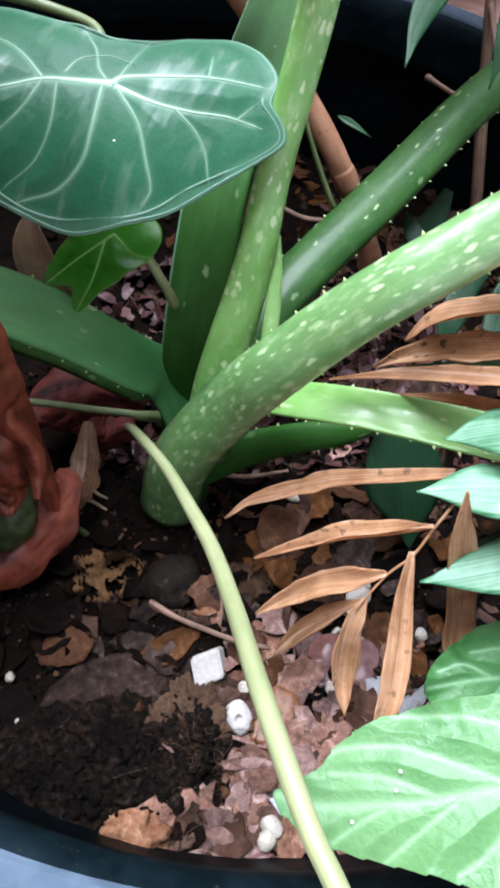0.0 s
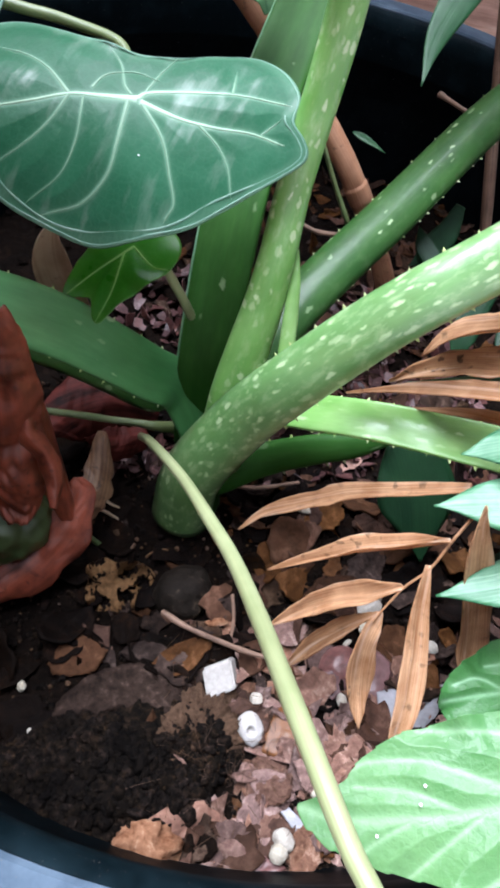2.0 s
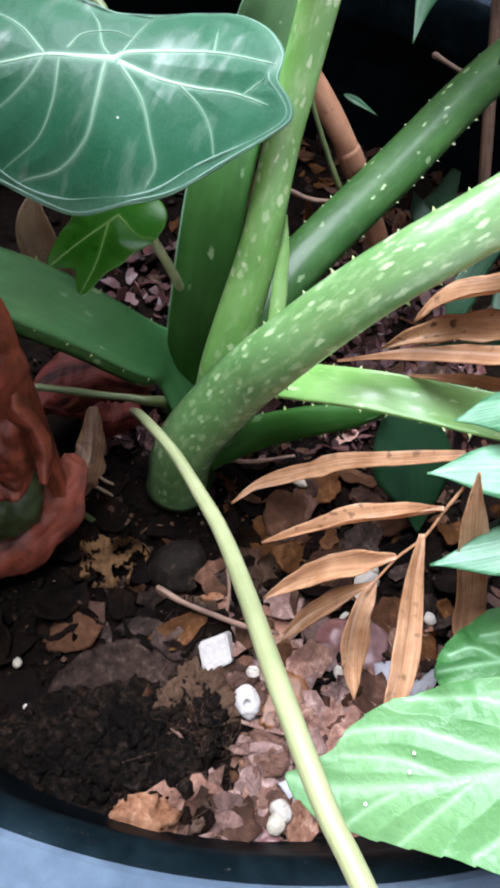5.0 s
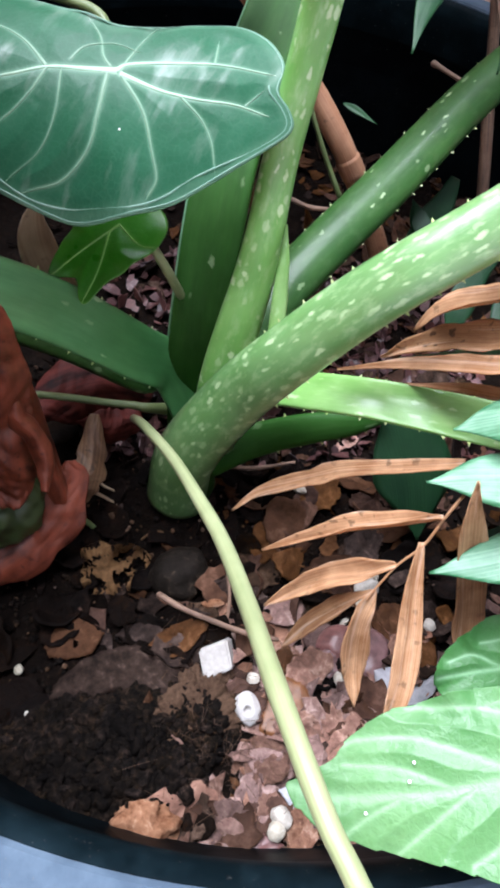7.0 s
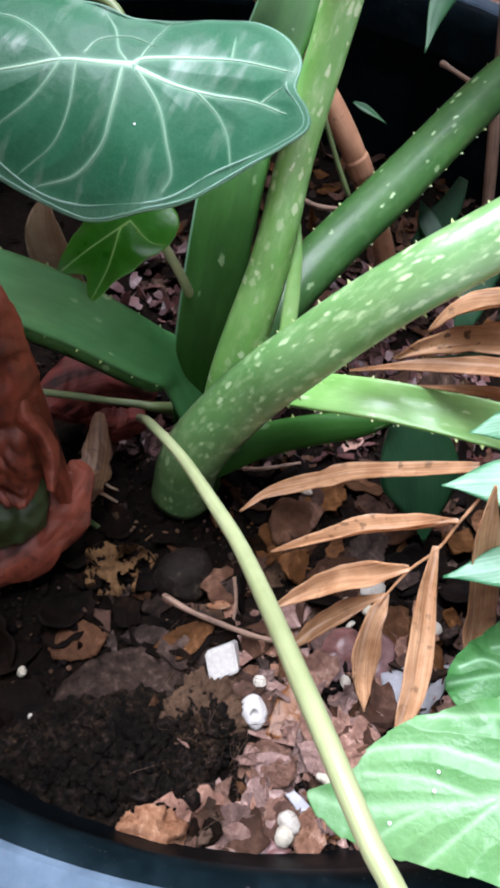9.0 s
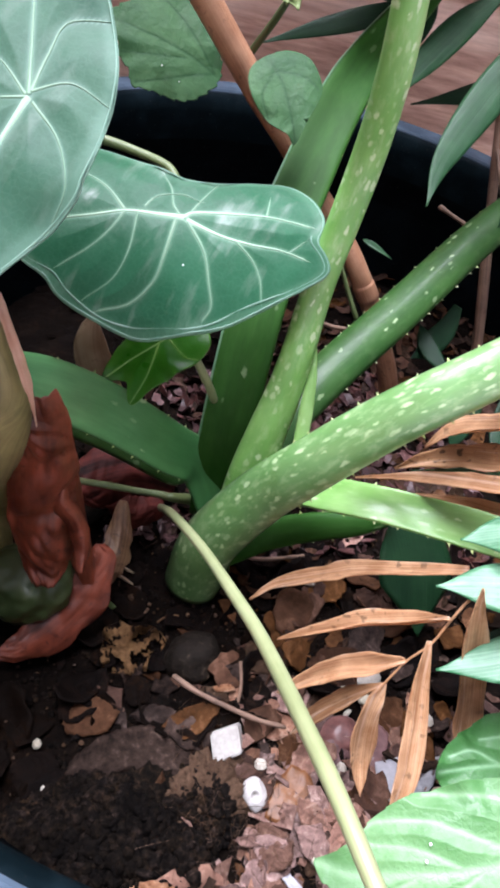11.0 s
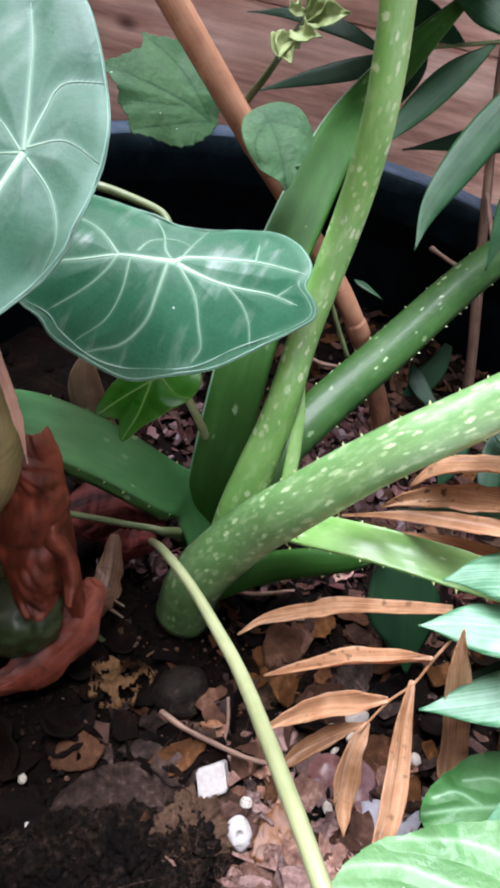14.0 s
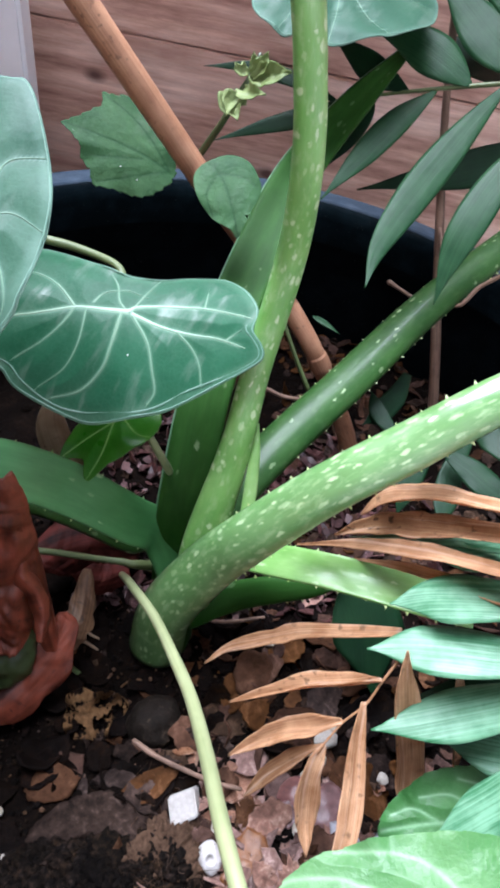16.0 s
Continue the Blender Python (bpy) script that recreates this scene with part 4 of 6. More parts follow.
# ---- taro plant with shield-shaped leaves and a red sheathed base ----
taro = thing("taro_plant", "taro with shield-shaped pale-veined leaves and red papery sheaths", "taro plant", (-0.09, 0.17, 0))
part("leaf", broad_mesh("leaf", (-0.0320, 0.2130, 0.1840), (1.0000, 0.0000, 0.0000), (0.0000, -0.4512, 0.8924), [(0.0252, -0.0316), (0.0414, -0.0210), (0.0525, -0.0131), (0.0556, -0.0088), (0.0540, -0.0040), (0.0502, 0.0012), (0.0518, 0.0074), (0.0510, 0.0132), (0.0456, 0.0210), (0.0367, 0.0257), (0.0243, 0.0245), (0.0075, 0.0213), (-0.0089, 0.0231), (-0.0298, 0.0312),
     (-0.0479, 0.0342), (-0.0607, 0.0270), (-0.0711, 0.0113), (-0.0712, -0.0049), (-0.0612, -0.0184), (-0.0514, -0.0249), (-0.0460, -0.0309), (-0.0367, -0.0360), (-0.0225, -0.0413), (-0.0105, -0.0422), (0.0123, -0.0374)],
     [([(-0.0020, 0.0030), (-0.0122, 0.0030), (-0.0238, 0.0030), (-0.0352, 0.0001), (-0.0467, -0.0023), (-0.0640, -0.0048)], 0.0015), ([(-0.0020, 0.0032), (0.0028, 0.0058), (0.0228, 0.0080), (0.0324, 0.0083), (0.0458, 0.0070)], 0.0012), ([(-0.0010, 0.0020), (0.0116, -0.0024), (0.0235, -0.0041), (0.0354, -0.0044), (0.0446, -0.0062)], 0.0012),
      ([(0.0187, -0.0041), (0.0250, -0.0099), (0.0287, -0.0163), (0.0301, -0.0238)], 0.0006), ([(-0.0005, 0.0014), (0.0067, -0.0095), (0.0097, -0.0204), (0.0115, -0.0286), (0.0091, -0.0334)], 0.0008), ([(-0.0050, 0.0020), (-0.0077, -0.0119), (-0.0107, -0.0220), (-0.0188, -0.0307), (-0.0295, -0.0343)], 0.0009),
      ([(-0.0240, 0.0030), (-0.0289, -0.0053), (-0.0355, -0.0126), (-0.0458, -0.0201)], 0.0007), ([(-0.0195, 0.0025), (-0.0209, -0.0117), (-0.0257, -0.0228), (-0.0353, -0.0305)], 0.0004), ([(-0.0041, 0.0042), (-0.0066, 0.0081), (-0.0081, 0.0154), (-0.0114, 0.0208)], 0.0007), ([(0.0000, 0.0050), (0.0046, 0.0131), (0.0090, 0.0200)], 0.0006),
      ([(-0.0170, 0.0060), (-0.0129, 0.0109), (-0.0043, 0.0132), (0.0030, 0.0110)], 0.0006), ([(-0.0245, 0.0035), (-0.0319, 0.0124), (-0.0398, 0.0177), (-0.0480, 0.0199)], 0.0008), ([(0.0290, 0.0088), (0.0299, 0.0162)], 0.0005), ([(0.0390, -0.0046), (0.0440, 0.0000)], 0.0004)],
     M_TARO, -8, -1, (-0.012, 0.0), 0.0006, 560, 120, 0.0010, 0.5, 0.0009, ridge=M_VEIN, specks=[(-0.0004, -0.0158)], inset=0.0040), taro, "dark blue-green shield-shaped leaf with white veins")
part("leaf", broad_mesh("leaf", (-0.0555, 0.1715, 0.2407), (0.9987, 0.0277, -0.0418), (0.0502, -0.5517, 0.8325), [(0.0027, 0.0181), (-0.0015, 0.0350), (-0.0065, 0.0491), (-0.0109, 0.0562), (-0.0156, 0.0562), (-0.0253, 0.0568), (-0.0438, 0.0520), (-0.0705, 0.0351), (-0.0941, -0.0044), (-0.1040, -0.0450), (-0.1050, -0.0740), (-0.0960, -0.0960), (-0.0800, -0.1020), (-0.0620, -0.0930), (-0.0470, -0.0780), (-0.0340, -0.0615), (-0.0065, -0.0294), (-0.0015, -0.0180), (0.0021, -0.0047), (0.0034, 0.0067)],
     [([(-0.0193, 0.0022), (-0.0244, -0.0095), (-0.0320, -0.0271), (-0.0587, -0.0696), (-0.0790, -0.0950)], 0.0013), ([(-0.0194, 0.0030), (-0.0207, 0.0196), (-0.0224, 0.0364), (-0.0252, 0.0497)], 0.0009), ([(-0.0188, 0.0040), (-0.0158, 0.0155), (-0.0119, 0.0258), (-0.0006, 0.0292)], 0.0008), ([(-0.0188, 0.0040), (-0.0087, 0.0077), (0.0012, 0.0030)], 0.0006),
      ([(-0.0181, 0.0008), (-0.0103, -0.0085), (-0.0067, -0.0209), (-0.0095, -0.0311)], 0.0006), ([(-0.0202, 0.0028), (-0.0274, 0.0114), (-0.0355, 0.0163)], 0.0006), ([(-0.0193, 0.0022), (-0.0317, 0.0005), (-0.0405, 0.0003)], 0.0007)],
     M_TARO_PALE, -2, -2, (-0.045, -0.01), 0.0006, 400, 90, 0.0012, 0.7, 0.0014, seed=2, ridge=M_VEIN), taro, "pale grey-green shield-shaped leaf with white veins")
part("leaf", broad_mesh("leaf", (-0.0500, 0.1980, 0.1220), (0.9949, -0.0458, 0.0896), (-0.1007, -0.4530, 0.8858), [(-0.0132, -0.0074), (-0.0108, 0.0017), (-0.0056, 0.0118), (0.0027, 0.0193), (0.0157, 0.0230), (0.0279, 0.0209), (0.0315, 0.0127), (0.0271, 0.0042), (0.0174, -0.0033), (0.0079, -0.0106), (0.0018, -0.0171), (-0.0013, -0.0157), (-0.0026, -0.0078), (-0.0069, -0.0070)],
     [([(0.0127, 0.0143), (-0.0005, 0.0038), (-0.0122, -0.0068)], 0.0006), ([(0.0091, 0.0113), (0.0057, -0.0040), (0.0003, -0.0162)], 0.0006), ([(0.0127, 0.0143), (0.0202, 0.0065), (0.0262, 0.0049)], 0.0004)],
     M_TARO_YOUNG, -4, 0, (0.005, 0.006), 0.0005, 140, 24, 0.0008, 0.3, 0.0012, seed=3, ridge=M_VEIN_YOUNG), taro, "small bright green young leaf")
part("petiole", tube_mesh("petiole", [(-0.0246, 0.2073, 0.1218), (-0.0160, 0.2066, 0.1026), (-0.0053, 0.2250, 0.0520), (0.0024, 0.2270, 0.0300)], [0.0019, 0.0021, 0.0024], M_STALK, 10, 24), taro)
part("petiole", tube_mesh("petiole", [(-0.0377, 0.2325, 0.1876), (-0.0432, 0.2424, 0.1896), (-0.0580, 0.2503, 0.1901), (-0.0730, 0.2524, 0.1920), (-0.0956, 0.2548, 0.1919), (-0.1205, 0.2524, 0.1732), (-0.1281, 0.2242, 0.1176), (-0.1184, 0.1905, 0.0587), (-0.100, 0.185, 0.010)], [0.0017, 0.0018, 0.0020, 0.0024, 0.003, 0.005], M_STALK_GREEN, 12, 60), taro)
part("petiole", tube_mesh("petiole", [(-0.0851, 0.1873, 0.2321), (-0.0957, 0.1755, 0.2169), (-0.0968, 0.1633, 0.1946), (-0.0932, 0.1547, 0.1692), (-0.0926, 0.1500, 0.1337), (-0.1127, 0.1601, 0.0714), (-0.1150, 0.1506, 0.0262)], [0.0028, 0.0034, 0.0055, 0.0092, 0.0115, 0.0125, 0.0125], M_STEM_TAN, 18, 60), taro, "brown-green leaf stalk")


def husk(pts, width, up, mat, label="", **kw):
    part("sheath", blade_mesh("sheath", pts, width, up, mat, **{**dict(fold=-0.25, curl=-0.25, base=0.6, peak=0.5, th=0.0005, wave=0.02, n=64, m=31, ragged=0.16, crumple=0.055), **kw}), taro, label)


husk([(-0.0816, 0.1543, 0.1428), (-0.0800, 0.1492, 0.1187), (-0.0800, 0.1422, 0.0932), (-0.0794, 0.1342, 0.0702), (-0.0790, 0.1274, 0.0521)], 0.029, (0.15, -0.7, 0.65), M_HUSK, seed=11, base=0.2, curl=-0.6, fold=-0.1, full=0.25, crumple=0.16, ragged=0.06)
husk([(-0.0880, 0.1582, 0.1866), (-0.0827, 0.1508, 0.1771), (-0.0796, 0.1471, 0.1670), (-0.0776, 0.1447, 0.1560), (-0.0765, 0.1424, 0.1423)], 0.0034, (0.5, -0.7, 0.5), M_HUSK_EDGE, "pale pink torn sheath margin", seed=12, crumple=0.10, base=0.95)
husk([(-0.0731, 0.1532, 0.1185), (-0.0703, 0.1515, 0.0898), (-0.0677, 0.1470, 0.0628), (-0.0613, 0.1374, 0.0334)], 0.013, (0.5, -0.6, 0.6), M_HUSK, seed=19, curl=-0.5, full=0.2, ragged=0.05)
husk([(-0.0600, 0.1540, 0.0450), (-0.0595, 0.1470, 0.0395), (-0.0641, 0.1336, 0.0316), (-0.0752, 0.1200, 0.0249), (-0.0912, 0.1096, 0.0198), (-0.1039, 0.1048, 0.0189)], 0.0225, (0.1, -0.6, 0.75), M_HUSK, seed=13, curl=-0.15, fold=-0.15, base=0.10, full=0.8, crumple=0.06)
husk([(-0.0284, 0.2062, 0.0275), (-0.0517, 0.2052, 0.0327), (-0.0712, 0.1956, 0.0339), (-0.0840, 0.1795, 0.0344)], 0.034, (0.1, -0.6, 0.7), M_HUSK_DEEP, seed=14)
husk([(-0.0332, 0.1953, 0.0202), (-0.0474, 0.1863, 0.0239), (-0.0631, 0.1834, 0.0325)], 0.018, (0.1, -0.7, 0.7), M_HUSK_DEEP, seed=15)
husk([(-0.0534, 0.1825, 0.0409), (-0.0527, 0.1637, 0.0356), (-0.0543, 0.1493, 0.0324), (-0.0586, 0.1388, 0.0268)], 0.015, (0.2, -0.7, 0.7), M_HUSK_TAN, "brown torn papery sheath", seed=16, base=0.1, full=0.6)
husk([(-0.0724, 0.1521, 0.0980), (-0.0716, 0.1441, 0.0905), (-0.0661, 0.1414, 0.0812), (-0.0628, 0.1354, 0.0720), (-0.0630, 0.1271, 0.0652)], 0.0085, (0.4, -0.7, 0.5), M_HUSK, "orange-red curled sheath edge", seed=23, curl=-0.7, full=0.35)
part("corm", lump_mesh("corm", 0.0190, M_STEM_BROWN, 5, (1.15, 1.0, 1.0), 0.14, 5, 1.6, 0.01), taro, "dark green swollen base").location = (-0.0917, 0.1368, 0.0335)
part("root", tube_mesh("root", [(-0.0614, 0.1444, 0.0120), (-0.0529, 0.1418, 0.0027), (-0.0439, 0.1389, -0.0067)], [0.0016, 0.0014, 0.001], M_STALK_GREEN, 8, 14), taro)
part("root", tube_mesh("root", [(-0.0591, 0.1580, 0.0125), (-0.0513, 0.1567, 0.0087), (-0.0437, 0.1557, 0.0004)], [0.0010, 0.0009, 0.0007], M_HUSK_PALE, 8, 14), taro)
part("root", tube_mesh("root", [(-0.0573, 0.1665, 0.0144), (-0.0504, 0.1616, 0.0095), (-0.0454, 0.1617, 0.0040)], [0.0008, 0.0008, 0.0005], M_HUSK_PALE, 8, 14), taro)

stalk = thing("fallen_leaf_stalk", "long pale yellow-green leaf stalk arching over the pot rim", "leaf stalk", (-0.03, 0.17, 0.0))
part("shaft", tube_mesh("shaft", [(-0.034, 0.176, 0.048), (-0.0270, 0.1571, 0.0714), (-0.0129, 0.1307, 0.0893), (-0.0015, 0.0986, 0.1151), (0.0048, 0.0772, 0.1339), (0.0096, 0.0520, 0.1576), (0.0124, 0.0319, 0.1782), (0.0146, 0.0211, 0.1866), (0.0170, 0.0126, 0.1902), (0.0196, 0.0053, 0.1918), (0.023, -0.002, 0.193), (0.034, -0.025, 0.190), (0.05, -0.06, 0.17)],
                        [0.0018, 0.0021, 0.0023, 0.0023, 0.0022, 0.0020, 0.0019, 0.0018, 0.0018, 0.0018], M_STALK, 16, 90, 0.03, 4), stalk)
part("bent_end", tube_mesh("bent_end", [(-0.0200, 0.192, 0.034), (-0.0300, 0.188, 0.040), (-0.0360, 0.189, 0.040), (-0.050, 0.188, 0.043), (-0.064, 0.186, 0.048), (-0.080, 0.184, 0.052), (-0.095, 0.184, 0.05)], [0.0030, 0.0022, 0.0018, 0.0017, 0.0017, 0.0016], M_STALK_GREEN, 12, 50, 0.05, 5), stalk, "dull green bent end")


# ---- palm fronds, dead and green ----
def frond(name, label, at, rachis, radii, mat_r, leaflets, category="palm frond"):
    ob = thing(name, label, category, at)
    if rachis:
        part("rachis", tube_mesh("rachis", rachis, radii, mat_r, 10, 40), ob)
    for i, (pts, width, up, mat, kw) in enumerate(leaflets):
        part("leaflet", blade_mesh("leaflet", pts, width, up, mat, seed=i + 3 * len(leaflets), **kw), ob)
    return ob


DR = dict(full=0.75, fold=0.12, curl=0.30, twist=18, peak=0.45, base=0.10, wave=0.03, ragged=0.10, crumple=0.05)
DV = {**DR, "base": 0.10, "peak": 0.52, "twist": 5, "curl": 0.15, "fold": 0.15, "full": 0.8}
DH = {**DR, "base": 0.12, "peak": 0.42, "fold": 0.30, "curl": 0.35}
frond("dead_palm_frond", "dry orange-brown palm frond lying over the soil", (0.08, 0.1, 0.02), [(0.0826, 0.1024, 0.1248), (0.0770, 0.0967, 0.1144), (0.0719, 0.0910, 0.1055), (0.0646, 0.0870, 0.0972), (0.0578, 0.0808, 0.0887), (0.0560, 0.0787, 0.0863)], [0.0006, 0.0005, 0.00045, 0.0004, 0.0003], M_DRY, [
    ([(0.0871, 0.1162, 0.1145), (0.0723, 0.1239, 0.0981), (0.0540, 0.1310, 0.0823), (0.0448, 0.1326, 0.0745), (0.0329, 0.1338, 0.0654), (0.0213, 0.1341, 0.0572), (0.0119, 0.1306, 0.0484)], 0.0086, (0.00, 0.05, 1.0), M_DRY, {**DH, "peak": 0.42, "base": 0.5, "crumple": 0.04}),
    ([(0.0767, 0.0964, 0.1145), (0.0679, 0.1001, 0.1014), (0.0542, 0.1054, 0.0851), (0.0381, 0.1080, 0.0685), (0.0236, 0.1094, 0.0559)], 0.0078, (-0.10, 0.25, 1.0), M_DRY, {**DH, "fold": 0.7, "curl": 0.5}),
    ([(0.0646, 0.0873, 0.0974), (0.0572, 0.0886, 0.0869), (0.0465, 0.0910, 0.0742), (0.0345, 0.0908, 0.0608), (0.0248, 0.0886, 0.0501)], 0.0093, (-0.10, -0.1, 1.0), M_DRY, {**DH, "curl": 0.5}),
    ([(0.0579, 0.0809, 0.0885), (0.0497, 0.0821, 0.0668), (0.0410, 0.0812, 0.0473), (0.0337, 0.0780, 0.0309)], 0.0088, (-0.10, 0.05, 1.0), M_DRY_DARK, DR),
    ([(0.0585, 0.0817, 0.0887), (0.0548, 0.0732, 0.0772), (0.0549, 0.0626, 0.0614), (0.0565, 0.0509, 0.0525)], 0.0098, (0.10, -0.25, 0.9), M_DRY, DV),
    ([(0.0711, 0.0919, 0.1061), (0.0699, 0.0799, 0.0948), (0.0693, 0.0667, 0.0843), (0.0678, 0.0551, 0.0767), (0.0647, 0.0447, 0.0700), (0.0620, 0.0360, 0.0640)], 0.0102, (0.10, -0.45, 0.9), M_DRY, DV),
    ([(0.0814, 0.0997, 0.1340), (0.0844, 0.0943, 0.1164), (0.0959, 0.0840, 0.0764), (0.0989, 0.0723, 0.0577), (0.1005, 0.0597, 0.0408)], 0.0142, (0.10, -0.45, 0.9), M_DRY, {**DV, "base": 0.02, "full": 1.2}),
    ([(0.1085, 0.1024, 0.1128), (0.1127, 0.0895, 0.0897), (0.1176, 0.0779, 0.0653)], 0.0099, (0.10, 0.05, 1.0), M_DRY, DR),
])
DB = {**DR, "peak": 0.45, "base": 0.6, "crumple": 0.07, "curl": 0.4}
frond("dried_leaf_bunch", "bunch of dry tan leaflets under the aloe leaf", (0.09, 0.15, 0.05), None, None, None, [
    ([(0.1222, 0.1150, 0.1928), (0.1050, 0.1386, 0.1710), (0.0949, 0.1525, 0.1582), (0.0885, 0.1585, 0.1503), (0.0819, 0.1634, 0.1427), (0.0772, 0.1655, 0.1360), (0.0729, 0.1657, 0.1272)], 0.0112, (0.00, -0.05, 1.0), M_DRY, DB),
    ([(0.1271, 0.1125, 0.1865), (0.1081, 0.1331, 0.1619), (0.0969, 0.1452, 0.1474), (0.0907, 0.1504, 0.1406), (0.0822, 0.1567, 0.1326), (0.0721, 0.1618, 0.1228), (0.0640, 0.1637, 0.1138)], 0.0121, (0.00, -0.3, 1.0), M_DRY_DARK, DB),
    ([(0.1268, 0.1016, 0.1761), (0.1072, 0.1212, 0.1572), (0.0957, 0.1327, 0.1461), (0.0885, 0.1383, 0.1401), (0.0799, 0.1442, 0.1336), (0.0653, 0.1519, 0.1236), (0.0469, 0.1581, 0.1120)], 0.0090, (0.00, -0.05, 1.0), M_DRY, DB),
    ([(0.1276, 0.0951, 0.1640), (0.1104, 0.1174, 0.1451), (0.1003, 0.1305, 0.1340), (0.0946, 0.1363, 0.1287), (0.0890, 0.1417, 0.1241), (0.0814, 0.1476, 0.1180), (0.0722, 0.1535, 0.1113)], 0.0061, (0.00, -0.05, 1.0), M_DRY, DB),
    ([(0.1315, 0.1129, 0.1758), (0.1116, 0.1318, 0.1542), (0.0999, 0.1429, 0.1415), (0.0925, 0.1486, 0.1348), (0.0821, 0.1553, 0.1261), (0.0695, 0.1614, 0.1165)], 0.0042, (0.00, -0.05, 1.0), M_PALM, DB),
], "dry leaves")
GR = dict(fold=0.07, curl=-0.12, twist=10, peak=0.55, base=0.35, wave=0.012, rib=0.00035)
frond("palm_frond", "low green palm frond with glossy pointed leaflets", (0.15, 0.1, 0.02), [(0.1394, 0.1327, 0.1824), (0.1344, 0.1095, 0.1638), (0.1336, 0.0901, 0.1480), (0.1432, 0.0699, 0.1268), (0.1701, 0.0506, 0.0862)], [0.0014] * 5, M_STALK_GREEN, [
    ([(0.1335, 0.0908, 0.1487), (0.1169, 0.0970, 0.1390), (0.0994, 0.1018, 0.1320), (0.0844, 0.1049, 0.1266), (0.0701, 0.1057, 0.1217)], 0.0209, (-0.20, 0.05, 1.0), M_PALM, GR),
    ([(0.1336, 0.1081, 0.1624), (0.1165, 0.1135, 0.1506), (0.1030, 0.1176, 0.1434), (0.0905, 0.1205, 0.1366), (0.0786, 0.1208, 0.1301)], 0.0215, (-0.20, 0.05, 1.0), M_PALM, GR),
    ([(0.1391, 0.1292, 0.1721), (0.1262, 0.1334, 0.1609), (0.1128, 0.1355, 0.1519), (0.1019, 0.1376, 0.1458), (0.0903, 0.1409, 0.1394)], 0.0215, (-0.20, 0.05, 1.0), M_PALM, GR),
    ([(0.1374, 0.0851, 0.1408), (0.1239, 0.0869, 0.1259), (0.1085, 0.0864, 0.1155), (0.0915, 0.0851, 0.1069), (0.0747, 0.0838, 0.0998)], 0.0203, (-0.20, 0.05, 1.0), M_PALM, GR),
    ([(0.1417, 0.1014, 0.1249), (0.1284, 0.1011, 0.1136), (0.1151, 0.1002, 0.1058), (0.0948, 0.0997, 0.0948)], 0.0162, (-0.10, 0.05, 1.0), M_PALM_SHADED, GR),
    ([(0.1516, 0.0716, 0.1113), (0.1383, 0.0772, 0.1014), (0.1224, 0.0825, 0.0937), (0.1037, 0.0885, 0.0879)], 0.0232, (-0.20, 0.05, 1.0), M_PALM, GR),
    ([(0.1370, 0.0673, 0.1334), (0.1254, 0.0626, 0.1208), (0.1147, 0.0573, 0.1091), (0.1044, 0.0527, 0.1008), (0.0936, 0.0480, 0.0924)], 0.0174, (-0.20, 0.05, 1.0), M_PALM, GR),
])
frond("palm_frond", "palm leaflets under the aloe, green darkened for shade", (0.16, 0.25, 0.02), None, None, None, [
    ([(0.0863, 0.1783, 0.0600), (0.0930, 0.1660, 0.0487), (0.0985, 0.1514, 0.0358), (0.1010, 0.1330, 0.0193)], 0.0400, (0.1, -0.6, 0.75), M_PALM_SHADED, GR),
    ([(0.1321, 0.2443, 0.1011), (0.1194, 0.2306, 0.0936), (0.1116, 0.2161, 0.0859), (0.1081, 0.2072, 0.0771)], 0.0130, (-0.2, -0.7, 0.7), M_PALM_SHADED, GR),
    ([(0.1475, 0.2456, 0.1040), (0.1368, 0.2266, 0.0958), (0.1314, 0.2089, 0.0879), (0.1276, 0.1971, 0.0833)], 0.0140, (-0.2, -0.7, 0.7), M_PALM_SHADED, GR),
    ([(0.1304, 0.2284, 0.1065), (0.1411, 0.2187, 0.1053), (0.1516, 0.2082, 0.1033), (0.1675, 0.1969, 0.1010)], 0.0160, (0.1, -0.6, 0.75), M_PALM_SHADED, GR),
    ([(0.1772, 0.2117, 0.1093), (0.1654, 0.2323, 0.1069), (0.1559, 0.2444, 0.1064), (0.1460, 0.2514, 0.1024)], 0.0160, (0.1, -0.6, 0.75), M_PALM_SHADED, GR),
    ([(0.1281, 0.3161, 0.0862), (0.1208, 0.3018, 0.0786), (0.1098, 0.2902, 0.0734), (0.0987, 0.2814, 0.0707)], 0.0150, (0.0, -0.7, 0.7), M_PALM_SHADED, GR),
    ([(0.1188, 0.2731, 0.0718), (0.1085, 0.2866, 0.0767), (0.1033, 0.3004, 0.0825)], 0.0110, (0.0, -0.7, 0.7), M_PALM_SHADED, GR),
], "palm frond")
FR = dict(fold=0.07, curl=-0.14, twist=12, peak=0.42, base=0.12, wave=0.01, rib=0.00045)
